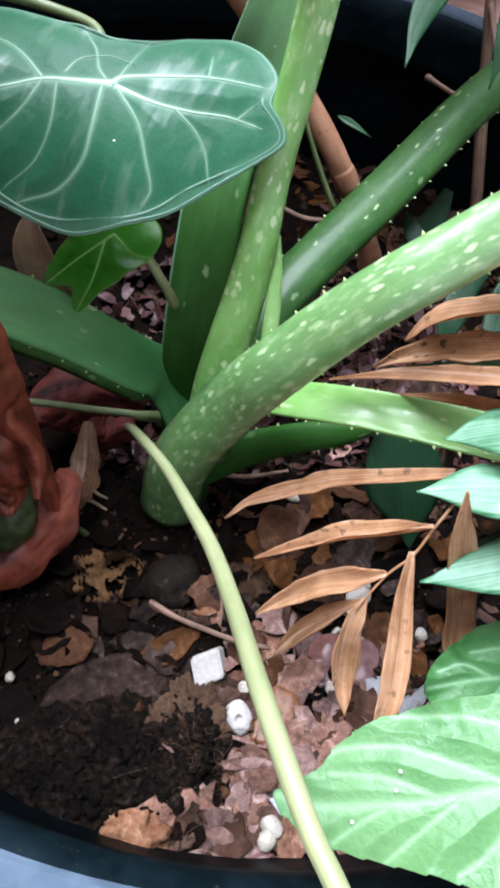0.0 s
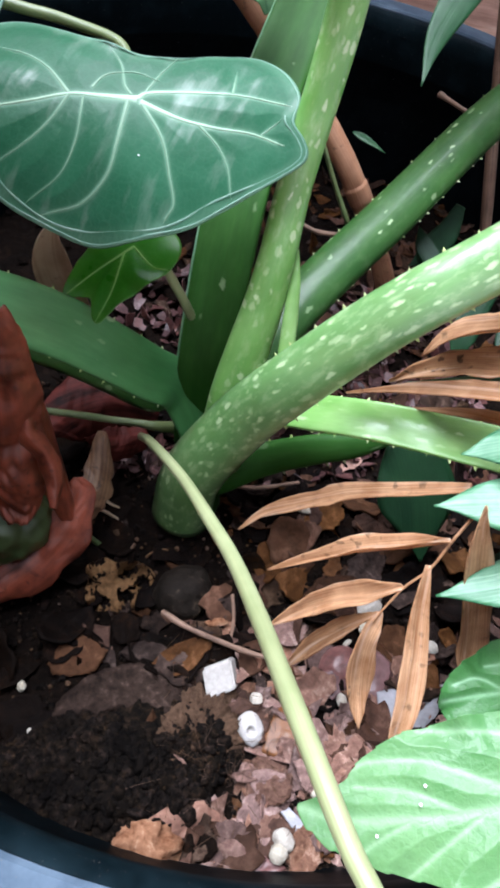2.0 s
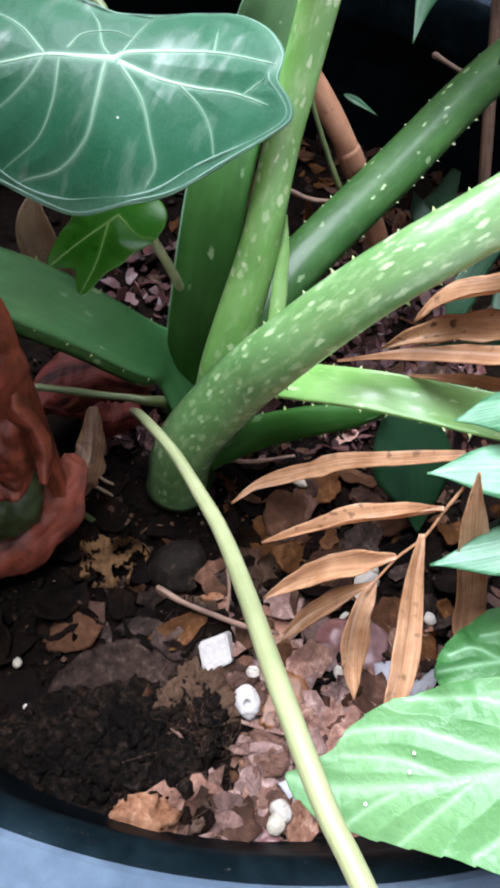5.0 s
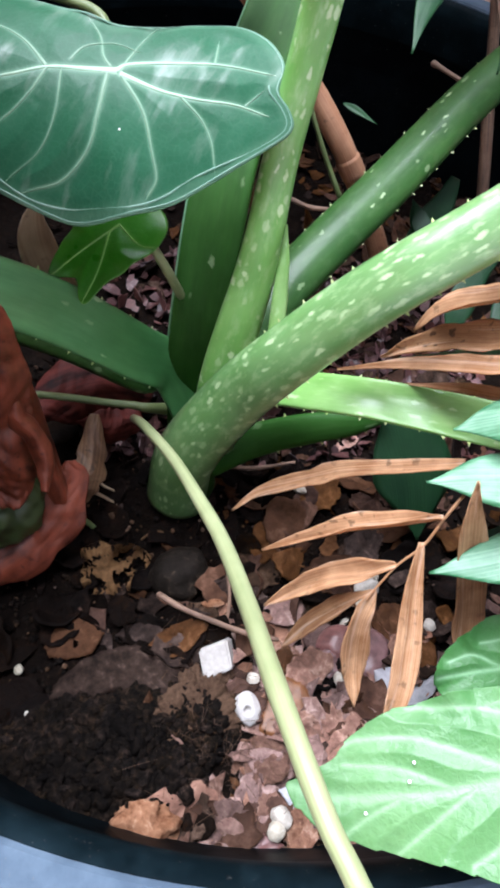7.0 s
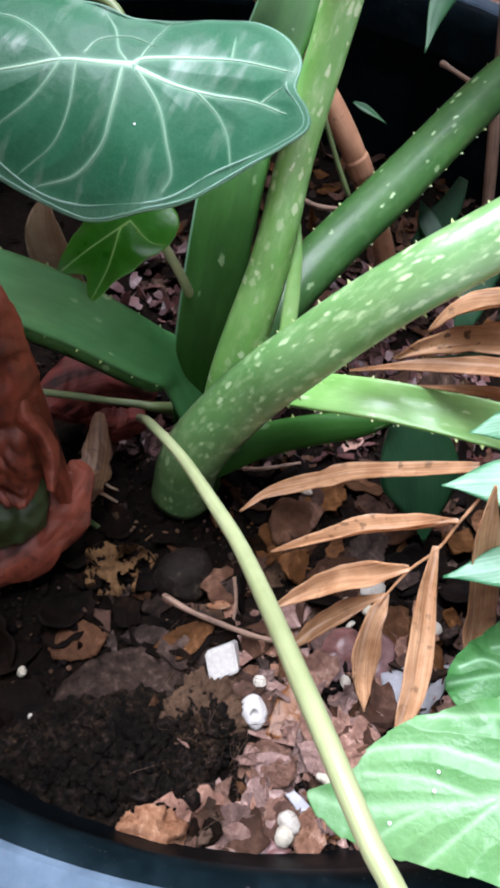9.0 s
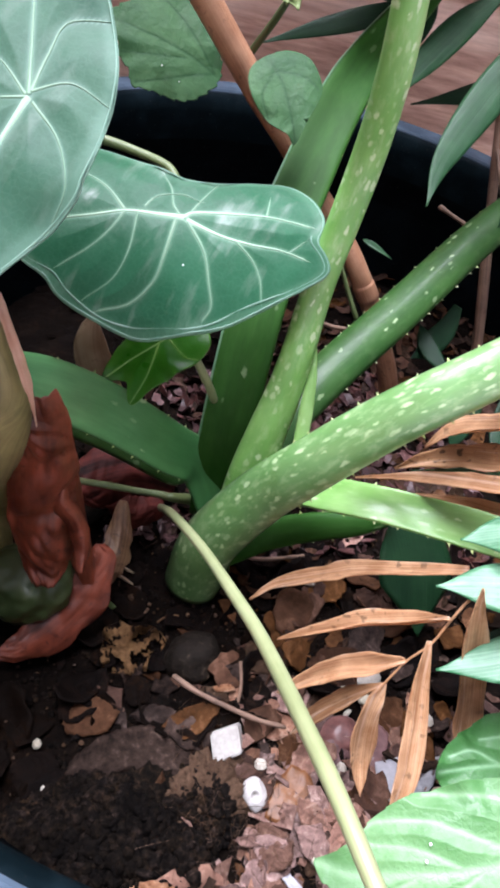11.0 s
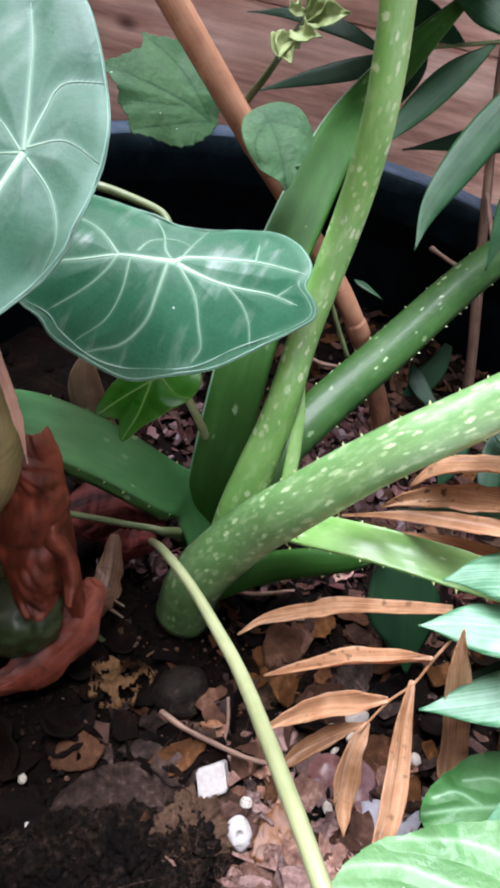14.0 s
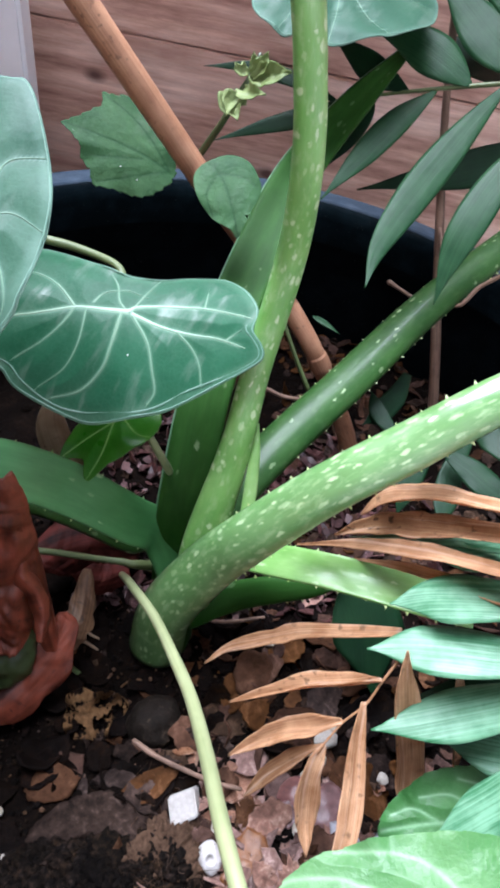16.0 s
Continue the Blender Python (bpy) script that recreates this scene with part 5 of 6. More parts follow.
frond("palm_frond", "large green palm frond hanging behind the aloe before the boards", (0.25, 0.42, 0.02), [(0.2345, 0.4050, 0.2516), (0.1898, 0.4056, 0.2406), (0.1563, 0.4135, 0.2309), (0.1188, 0.4213, 0.2206), (0.0814, 0.4332, 0.2073), (0.0595, 0.4388, 0.1965)], [0.0020, 0.0018, 0.0014, 0.0010, 0.0008], M_STALK_GREEN, [
    ([(0.1220, 0.4197, 0.2208), (0.0977, 0.3965, 0.2086), (0.0747, 0.3693, 0.1941), (0.0550, 0.3465, 0.1800)], 0.0170, (-0.2, -0.65, 0.7), M_PALM_HALF_SHADE, FR),
    ([(0.1591, 0.4098, 0.2318), (0.1316, 0.3795, 0.2097), (0.1065, 0.3479, 0.1880), (0.0882, 0.3197, 0.1702), (0.0807, 0.2971, 0.1575)], 0.0205, (-0.2, -0.65, 0.7), M_PALM_HALF_SHADE, FR),
    ([(0.1798, 0.3729, 0.2291), (0.1513, 0.3470, 0.2070), (0.1333, 0.3236, 0.1855), (0.1253, 0.3097, 0.1686), (0.1211, 0.2978, 0.1512)], 0.0200, (-0.3, -0.55, 0.75), M_PALM_HALF_SHADE, FR),
    ([(0.1066, 0.4259, 0.2169), (0.0889, 0.4354, 0.2213), (0.0745, 0.4473, 0.2271), (0.0585, 0.4616, 0.2322)], 0.0185, (-0.2, -0.65, 0.7), M_PALM_SHADED, FR),
    ([(0.1399, 0.4160, 0.2274), (0.1224, 0.4289, 0.2352), (0.1024, 0.4441, 0.2407), (0.0754, 0.4556, 0.2420)], 0.0270, (-0.2, -0.65, 0.7), M_PALM_HALF_SHADE, FR),
    ([(0.1718, 0.4081, 0.2370), (0.1521, 0.4265, 0.2471), (0.1359, 0.4476, 0.2573), (0.1155, 0.4752, 0.2719)], 0.0300, (-0.2, -0.65, 0.7), M_PALM_HALF_SHADE, FR),
    ([(0.0819, 0.4348, 0.2062), (0.0548, 0.4308, 0.1954), (0.0238, 0.4298, 0.1843), (-0.0097, 0.4276, 0.1718)], 0.0130, (-0.1, -0.7, 0.7), M_PALM_SHADED, FR),
    ([(0.0690, 0.4389, 0.2004), (0.0393, 0.4538, 0.2061), (0.0097, 0.4647, 0.2065), (-0.0198, 0.4680, 0.2026)], 0.0110, (-0.1, -0.7, 0.7), M_PALM_SHADED, FR),
    ([(0.2108, 0.4137, 0.2020), (0.1771, 0.4155, 0.1863), (0.1378, 0.4181, 0.1709), (0.0890, 0.4203, 0.1542)], 0.0260, (-0.1, -0.7, 0.7), M_PALM_SHADED, FR),
    ([(0.1939, 0.4240, 0.2587), (0.1688, 0.4412, 0.2656), (0.1493, 0.4613, 0.2759), (0.1320, 0.4866, 0.2914)], 0.0300, (-0.2, -0.65, 0.7), M_PALM_HALF_SHADE, FR),
    ([(0.0883, 0.4343, 0.2091), (0.0819, 0.4239, 0.2013), (0.0725, 0.4079, 0.1892), (0.0597, 0.3921, 0.1769)], 0.0150, (-0.2, -0.65, 0.7), M_PALM_SHADED, FR),
    ([(0.1557, 0.4141, 0.2300), (0.1534, 0.4367, 0.2319), (0.1457, 0.4552, 0.2350), (0.1229, 0.4739, 0.2367)], 0.0250, (-0.2, -0.65, 0.7), M_PALM_SHADED, FR),
])

# ---- near leaves, vine leaves ----
near = thing("hibiscus_leaf", "large bright green serrated leaf reaching over the rim", "leaf", (0.06, 0.02, 0.0))
part("blade", broad_mesh("blade", (0.0550, 0.0200, 0.1490), (0.9541, -0.0314, 0.2980), (-0.2996, -0.0999, 0.9488), [(-0.0375, -0.0037), (-0.0325, -0.0022), (-0.0268, 0.0008), (-0.0242, 0.0037), (-0.0212, 0.0063), (-0.0174, 0.0087), (-0.0122, 0.0114), (-0.0073, 0.0123), (-0.0010, 0.0141), (0.0060, 0.0153), (0.0207, 0.0165), (0.0341, 0.0158), (0.0472, 0.0124), (0.0537, 0.0019), (0.0473, -0.0099), (0.0342, -0.0196), (0.0185, -0.0226), (0.0064, -0.0216), (-0.0024, -0.0192), (-0.0113, -0.0178), (-0.0206, -0.0158), (-0.0280, -0.0133), (-0.0333, -0.0100), (-0.0364, -0.0066)],
     [([(0.0530, 0.0029), (0.0300, 0.0000), (0.0104, -0.0029), (0.0001, -0.0049), (-0.0104, -0.0061), (-0.0270, -0.0067), (-0.0360, -0.0045)], 0.0013), ([(0.0150, -0.0022), (0.0060, 0.0012), (-0.0006, 0.0034), (-0.0085, 0.0054), (-0.0197, 0.0051), (-0.0247, 0.0034)], 0.0008), ([(0.0270, -0.0004), (0.0180, 0.0075), (0.0124, 0.0103), (0.0047, 0.0115), (-0.0034, 0.0115), (-0.0090, 0.0112)], 0.0008), ([(0.0210, -0.0012), (0.0087, -0.0143), (0.0019, -0.0187)], 0.0007), ([(0.0050, -0.0040), (-0.0060, -0.0120), (-0.0130, -0.0172)], 0.0006), ([(-0.0104, -0.0061), (-0.0190, -0.0105), (-0.0240, -0.0138)], 0.0005), ([(0.0000, -0.0049), (-0.0110, -0.0010), (-0.0240, 0.0000)], 0.0004)],
     M_BROAD, -3, -3, (0.008, 0.002), 0.0005, 460, 90, 0.0010, 0.0, 0.0018, 0.02, 4, specks=[(-0.0194, -0.0096), (-0.0082, 0.0003), (-0.0095, -0.0034)]), near)
mid_leaf = thing("hibiscus_leaf", "green serrated leaf lying behind a brighter one", "leaf", (0.11, 0.07, 0.0))
part("blade", broad_mesh("blade", (0.1000, 0.0700, 0.0720), (0.9950, -0.0353, 0.0937), (-0.1001, -0.3505, 0.9312), [(-0.0168, -0.0140), (-0.0140, -0.0060), (-0.0058, 0.0025), (0.0047, 0.0088), (0.0209, 0.0118), (0.0367, 0.0099), (0.0541, 0.0037), (0.0569, -0.0100), (0.0443, -0.0240), (0.0242, -0.0306), (0.0049, -0.0298), (-0.0100, -0.0232)],
     [([(0.0509, -0.0044), (0.0261, -0.0077), (0.0037, -0.0099), (-0.0155, -0.0135)], 0.0009), ([(0.0261, -0.0077), (0.0133, 0.0005), (-0.0003, -0.0008)], 0.0006), ([(0.0082, -0.0097), (-0.0027, -0.0050), (-0.0118, -0.0078)], 0.0005), ([(0.0396, -0.0066), (0.0293, 0.0034), (0.0160, 0.0067)], 0.0006)],
     M_BROAD_DARK, -3, -3, (0.0, -0.01), 0.0005, 300, 60, 0.0012, 0.0, 0.002, 0.035, 5), mid_leaf)
for ob, pts in ((near, [(0.1190, 0.0231, 0.1492), (0.1536, 0.0219, 0.1283), (0.16, -0.02, 0.08), (0.17, 0.03, 0.0)]), (mid_leaf, [(0.1475, 0.0629, 0.0790), (0.1699, 0.0650, 0.0749), (0.17, 0.05, 0.03), (0.17, 0.06, 0.0)])):
    part("petiole", tube_mesh("petiole", pts, [0.001, 0.0012, 0.0014], M_STALK_GREEN, 8, 24), ob)

vine = thing("vine", "thin vine with scalloped green leaves on a dry cane", "vine", (-0.02, 0.36, 0.17))
part("leaf", broad_mesh("leaf", (-0.0575, 0.3600, 0.1790), (0.9949, 0.0711, -0.0711), (0.1005, -0.7035, 0.7035), [(-0.0359, 0.0215), (-0.0262, 0.0269), (-0.0152, 0.0352), (-0.0153, 0.0437), (-0.0073, 0.0419), (0.0037, 0.0416), (0.0154, 0.0357), (0.0246, 0.0228), (0.0300, 0.0060), (0.0271, -0.0048), (0.0181, -0.0129), (0.0103, -0.0157), (-0.0025, -0.0135), (-0.0152, -0.0123), (-0.0180, -0.0048), (-0.0235, 0.0022), (-0.0254, 0.0098), (-0.0315, 0.0166)],
     [([(0.0264, 0.0022), (0.0032, 0.0113), (-0.0344, 0.0215)], 0.0007), ([(0.0264, 0.0022), (0.0084, 0.0249), (-0.0119, 0.0405)], 0.0006), ([(0.0264, 0.0022), (0.0077, -0.0039), (-0.0138, -0.0105)], 0.0006), ([(0.0100, 0.0060), (-0.0088, 0.0046), (-0.0228, 0.0039)], 0.0004)],
     M_VINE, -4, -3, (0.0, 0.008), 0.0005, 180, 40, 0.0010, 0.0, 0.0006, 0.05, seed=6, specks=[(-0.0012, -0.0002), (0.0083, -0.0064), (-0.0291, 0.0170)]), vine)
part("leaf", broad_mesh("leaf", (0.0105, 0.2916, 0.1897), (1.0000, 0.0000, 0.0000), (0.0000, -0.7071, 0.7071), [(-0.0254, 0.0215), (-0.0211, 0.0289), (-0.0105, 0.0346), (-0.0006, 0.0327), (0.0057, 0.0252), (0.0084, 0.0172), (0.0034, 0.0041), (-0.0011, -0.0069), (-0.0056, -0.0038), (-0.0144, 0.0007), (-0.0228, 0.0108)],
     [([(-0.0185, 0.0306), (-0.0089, 0.0166), (-0.0012, -0.0061)], 0.0006), ([(-0.0138, 0.0243), (-0.0011, 0.0230), (0.0063, 0.0183)], 0.0005), ([(-0.0138, 0.0243), (-0.0183, 0.0127), (-0.0145, 0.0021)], 0.0005)],
     M_VINE, -5, -4, (0.0, 0.004), 0.0005, 140, 32, 0.0008, 0.0, 0.0006, seed=7), vine)
part("stem", tube_mesh("stem", [(-0.0164, 0.3555, 0.1841), (-0.0147, 0.3573, 0.1915), (-0.0042, 0.3493, 0.2127), (0.0032, 0.3474, 0.2283), (0.0092, 0.3504, 0.2387), (0.0124, 0.3554, 0.2466)], [0.0018, 0.0019, 0.0017, 0.0014, 0.001], M_STEM_BROWN, 10, 30), vine)
for i, (pts, w) in enumerate((([(0.0094, 0.3483, 0.2367), (0.0142, 0.3480, 0.2439), (0.0161, 0.3487, 0.2502)], 0.008), ([(0.0095, 0.3479, 0.2363), (0.0188, 0.3441, 0.2406), (0.0280, 0.3413, 0.2444)], 0.012), ([(0.0058, 0.3474, 0.2313), (0.0086, 0.3400, 0.2328), (0.0168, 0.3353, 0.2347)], 0.010), ([(0.0033, 0.3464, 0.2273), (0.0003, 0.3390, 0.2255), (0.0043, 0.3298, 0.2226)], 0.014), ([(0.0046, 0.3474, 0.2284), (-0.0007, 0.3396, 0.2273), (-0.0015, 0.3307, 0.2243)], 0.009), ([(0.0078, 0.3515, 0.2382), (0.0019, 0.3497, 0.2401), (0.0002, 0.3489, 0.2432)], 0.007), ([(0.0093, 0.3505, 0.2374), (0.0092, 0.3523, 0.2433), (0.0089, 0.3530, 0.2481)], 0.005))):
    part("bud_leaf", blade_mesh("bud_leaf", pts, w, (0.1 * i - 0.3, -0.7, 0.6), M_SPROUT, fold=0.25, curl=0.4, wave=0.06, peak=0.45, seed=40 + i, n=26, m=11, ragged=0.12, crumple=0.12), vine, "crinkled yellow-green bud leaf")
top_leaf = thing("taro_plant", "pale green taro leaf seen at its lower edge", "taro plant", (0.05, 0.40, 0.02))
part("leaf", broad_mesh("leaf", (0.0300, 0.3700, 0.2500), (1.0000, 0.0000, 0.0000), (0.0000, -0.5070, 0.8619), [(-0.0237, 0.0219), (-0.0158, 0.0091), (-0.0067, 0.0036), (0.0154, 0.0010), (0.0344, 0.0082), (0.0521, 0.0168), (0.0656, 0.0280), (0.0793, 0.0431), (0.0824, 0.0737), (0.0631, 0.1013), (0.0309, 0.1111), (-0.0030, 0.0966), (-0.0223, 0.0623)],
     [([(0.0234, 0.0593), (0.0216, 0.0296), (0.0163, 0.0018)], 0.0008), ([(0.0234, 0.0593), (0.0367, 0.0285), (0.0491, 0.0180)], 0.0006), ([(0.0234, 0.0593), (0.0009, 0.0261), (-0.0098, 0.0066)], 0.0006), ([(0.0234, 0.0593), (0.0513, 0.0568), (0.0793, 0.0542)], 0.0006)],
     M_TARO_PALE, -3, -2, (0.0, 0.02), 0.0005, 180, 28, 0.0012, 0.6, 0.0014, seed=8, ridge=M_VEIN), top_leaf)
part("petiole", tube_mesh("petiole", [(0.0601, 0.4708, 0.2690), (0.1088, 0.5349, 0.2658), (0.21, 0.49, 0.30), (0.25, 0.46, 0.20), (0.215, 0.36, 0.0)], [0.0018, 0.002, 0.0026, 0.003], M_STALK_GREEN, 10, 40), top_leaf)

cane = thing("dry_cane", "leaning dry brown cane stuck in the soil", "cane", (0.11, 0.31, 0))
part("shaft", tube_mesh("shaft", [(-0.165, 0.350, 0.380), (-0.12, 0.350, 0.320), (-0.072, 0.349, 0.259), (-0.018, 0.348, 0.1905), (0.0225, 0.338, 0.1450), (0.063, 0.318, 0.0995), (0.098, 0.311, 0.035), (0.112, 0.311, -0.012)], [0.0072, 0.0072, 0.0068, 0.0066, 0.0062, 0.0062, 0.0062], M_CANE, 16, 80, 0.05, 9), cane)
for k, r in ((0.18, 0.0079), (0.46, 0.0073), (0.74, 0.0068)):
    q = spline([(-0.165, 0.350, 0.380), (-0.12, 0.350, 0.320), (-0.072, 0.349, 0.259), (-0.018, 0.348, 0.1905), (0.0225, 0.338, 0.1450), (0.063, 0.318, 0.0995), (0.098, 0.311, 0.035), (0.112, 0.311, -0.012)], 101)
    i = int(k * 100)
    part("node_ring", tube_mesh("node_ring", [q[i - 1], q[i], q[i + 1]], [r * 0.95, r, r * 0.95], M_CANE, 16, 8, 0.04, 3), cane, "slightly swollen node")
stick = thing("thin_stick", "thin upright grey-brown stick beside the pot wall", "stick", (0.165, 0.34, 0))
part("shaft", tube_mesh("shaft", [(0.128, 0.480, 0.290), (0.137, 0.443, 0.208), (0.151, 0.398, 0.124), (0.165, 0.348, 0.042), (0.172, 0.33, -0.005)], [0.0024, 0.0025, 0.003, 0.0036, 0.0038], M_TWIG, 12, 60, 0.10, 10), stick)
part("side_twig", tube_mesh("side_twig", [(0.1475, 0.408, 0.142), (0.1511, 0.3451, 0.1232), (0.1640, 0.3445, 0.1379), (0.1805, 0.3404, 0.1565)], [0.0016, 0.0014, 0.0012], M_TWIG, 8, 24, 0.1, 11), stick)
twiglet = thing("broken_twig", "short broken twig end beside the aloe", "twig", (0.14, 0.40, 0))
part("shaft", tube_mesh("shaft", [(0.1162, 0.3778, 0.1135), (0.1228, 0.3709, 0.1131), (0.1332, 0.3614, 0.1120), (0.1354, 0.3423, 0.1189)], [0.0019, 0.0013, 0.0013, 0.0013], M_TWIG, 8, 30, 0.1, 12), twiglet)
shoot = thing("thin_shoot", "thin green shoot growing from the soil behind the aloe", "shoot", (0.05, 0.29, 0))
part("stem", tube_mesh("stem", [(0.0607, 0.2811, 0.0943), (0.0513, 0.2853, 0.1113), (0.0432, 0.2889, 0.1277), (0.0393, 0.2916, 0.1369)], [0.0014, 0.0012, 0.0010], M_STALK_GREEN, 8, 20), shoot)
part("leaf", blade_mesh("leaf", [(0.0598, 0.3171, 0.1218), (0.0665, 0.3127, 0.1210), (0.0761, 0.3063, 0.1187)], 0.0035, (0, -0.7, 0.7), M_PALM_HALF_SHADE, n=16, m=7), shoot)
husk_leaf = thing("dry_curled_leaf", "dry tan curled leaf standing by the aloe", "dry leaf", (-0.07, 0.22, 0))
part("blade", blade_mesh("blade", [(-0.0621, 0.2191, 0.0779), (-0.0675, 0.2187, 0.0909), (-0.0716, 0.2201, 0.1056), (-0.0718, 0.2210, 0.1204), (-0.0688, 0.2233, 0.1298)], 0.017, (0.0, -0.75, 0.6), M_HUSK_PALE, curl=0.7, fold=0.0, peak=0.5, base=0.5, n=30, m=13, wave=0.03, seed=61), husk_leaf)


# ---- what lies on the soil ----
def flake_mesh(name, size, aspect, mat, seed, curl=0.3, k=36, rings=8, crumple=0.24, jag=0.20):
    """A larger piece of dead leaf or bark with a torn outline, curled and crumpled."""
    rng = np.random.default_rng(seed)
    a = np.linspace(0, 2 * np.pi, k, endpoint=False)
    r = size / 2 * (1 + jag * np.interp(a, np.linspace(0, 2 * np.pi, 9), rng.uniform(-1, 1, 9), period=2 * np.pi) + jag * 0.5 * rng.uniform(-1, 1, k))
    ax = rng.uniform(0, 3.14)
    v = []
    for i in range(rings + 1):
        q = i / rings
        for j in range(k):
            x, y = q * r[j] * math.cos(a[j]), q * r[j] * math.sin(a[j]) / aspect
            d = x * math.cos(ax) + y * math.sin(ax)
            z = 0.6 * curl * d * d / size * 2 + crumple * size * 0.5 * noise.noise(Vector((x / size * 3 + seed, y / size * 3, 0.3)))
            z += crumple * size * (0.16 * abs(noise.noise(Vector((x / size * 8 + seed, y / size * 8, 1.3)))) + 0.07 * noise.noise(Vector((x / size * 19, y / size * 19 + seed, 2.1))))
            v.append((x, y, z))
    m = len(v)
    th = 0.0006
    v += [(x, y, z - th) for x, y, z in v]
    f = []
    for i in range(rings):
        for j in range(k):
            e = (j + 1) % k
            q = (i * k + j, (i + 1) * k + j, (i + 1) * k + e, i * k + e)
            f += [q, tuple(m + z for z in q[::-1])]
    for j in range(k):
        e = (j + 1) % k
        f.append((rings * k + j, m + rings * k + j, m + rings * k + e, rings * k + e))
    return mesh_of(name, v, f, mat)


def lay(name, me, at, label, category, turn=0.0, tilt=(0.0, 0.0), lift=0.0, group=""):
    """Rest a small thing on the soil at x, y."""
    ob = new(name, me)
    x, y = at[0], at[1]
    low = min(v.co.z for v in me.vertices)
    ob.matrix_world = Matrix.Translation((x, y, soil_height(x, y) + lift - min(low, 0) * 0.6)) @ Euler((tilt[0], tilt[1], turn)).to_matrix().to_4x4()
    return tagged(ob, label, category, group)


FLAKES = [
    ((-0.0638, 0.0506, 0.0140), 0.030, 1.4, M_LITTER_SHADED, 0.5, 0.2, "dead leaf on the soil, darkened for shade"),
    ((-0.0100, 0.0856, 0.0100), 0.030, 2.6, M_LITTER, 0.5, 0.3, "brown dead leaf piece on the soil"),
    ((0.0249, 0.0240, 0.0150), 0.020, 1.2, M_LITTER_PINK, 1.2, 0.3, "pinkish brown dead leaf piece on the soil"),
    ((-0.0039, 0.0163, 0.0140), 0.024, 1.3, M_BARK, 0.7, 0.3, "dark grey leaf piece on the soil"),
    ((0.0409, 0.0145, 0.0150), 0.016, 1.2, M_LITTER_PINK, 0.9, 0.3, "pinkish tan leaf piece on the soil"),
    ((0.0375, 0.1007, 0.0100), 0.020, 1.4, M_LITTER_PINK, 0.4, 0.3, "pinkish brown dead leaf piece on the soil"),
    ((0.0582, 0.0444, 0.0150), 0.026, 1.4, M_LITTER_PINK, 1.9, 0.4, "pinkish brown dead leaf piece on the soil"),
    ((0.0475, 0.0741, 0.0120), 0.022, 1.5, M_LITTER_PINK, 0.7, 0.4, "pinkish brown dead leaf piece on the soil"),
    ((0.0860, 0.1596, 0.0060), 0.028, 1.8, M_LITTER, 0.2, 0.4, "dark brown dead leaf piece on the soil"),
    ((0.0309, 0.1351, 0.0040), 0.022, 1.4, M_LITTER, 1.2, 0.4, "red-brown dead leaf piece on the soil"),
    ((0.0720, 0.1957, 0.0020), 0.016, 1.3, M_LITTER_PINK, 0.4, 0.3, "pale pinkish leaf piece on the soil"),
    ((0.1051, 0.0985, 0.0100), 0.022, 1.3, M_BARK, 0.4, 0.3, "grey-brown leaf piece on the soil"),
    ((0.0574, 0.1611, 0.0040), 0.024, 1.4, M_LITTER, 0.3, 0.3, "brown dead leaf piece on the soil"),
    ((0.0866, 0.0980, 0.0100), 0.020, 1.3, M_LITTER, 0.9, 0.3, "brown dead leaf piece on the soil"),
    ((0.0925, 0.0850, 0.0110), 0.018, 1.3, M_LITTER_PINK, 0.2, 0.3, "pinkish brown dead leaf piece on the soil"),
    ((-0.0722, 0.0584, 0.0120), 0.024, 1.3, M_LITTER_SHADED, 0.2, 0.3, "brown dead leaf piece on the soil"),
    ((0.0320, 0.0887, 0.0110), 0.018, 1.3, M_LITTER_PINK, 0.2, 0.4, "pinkish brown dead leaf piece on the soil"),
    ((0.0171, 0.1189, 0.0070), 0.024, 1.5, M_LITTER, 0.8, 0.3, "brown dead leaf piece on the soil"),
    ((0.0596, 0.1194, 0.0090), 0.026, 1.4, M_LITTER, 0.1, 0.3, "brown dead leaf piece on the soil"),
    ((0.0772, 0.1320, 0.0080), 0.024, 1.4, M_BARK, 0.7, 0.3, "grey-brown leaf piece on the soil"),
    ((0.0544, 0.0222, 0.0150), 0.022, 1.8, M_LITTER_PINK, 0.6, 0.4, "pinkish tan leaf piece on the soil"),
    ((0.0131, 0.0163, 0.0150), 0.018, 1.2, M_LITTER_PINK, 0.6, 0.4, "pinkish brown leaf piece on the soil"),
]
for i, (at, size, aspect, mat, turn, curl, label) in enumerate(FLAKES):
    lay("dead_leaf", flake_mesh("dead_leaf", size, aspect, mat, 100 + i, curl), at, label, "dead leaf", turn, (0.12 * math.sin(i), 0.12 * math.cos(2.3 * i)), 0.0035, "dead leaves on the soil")

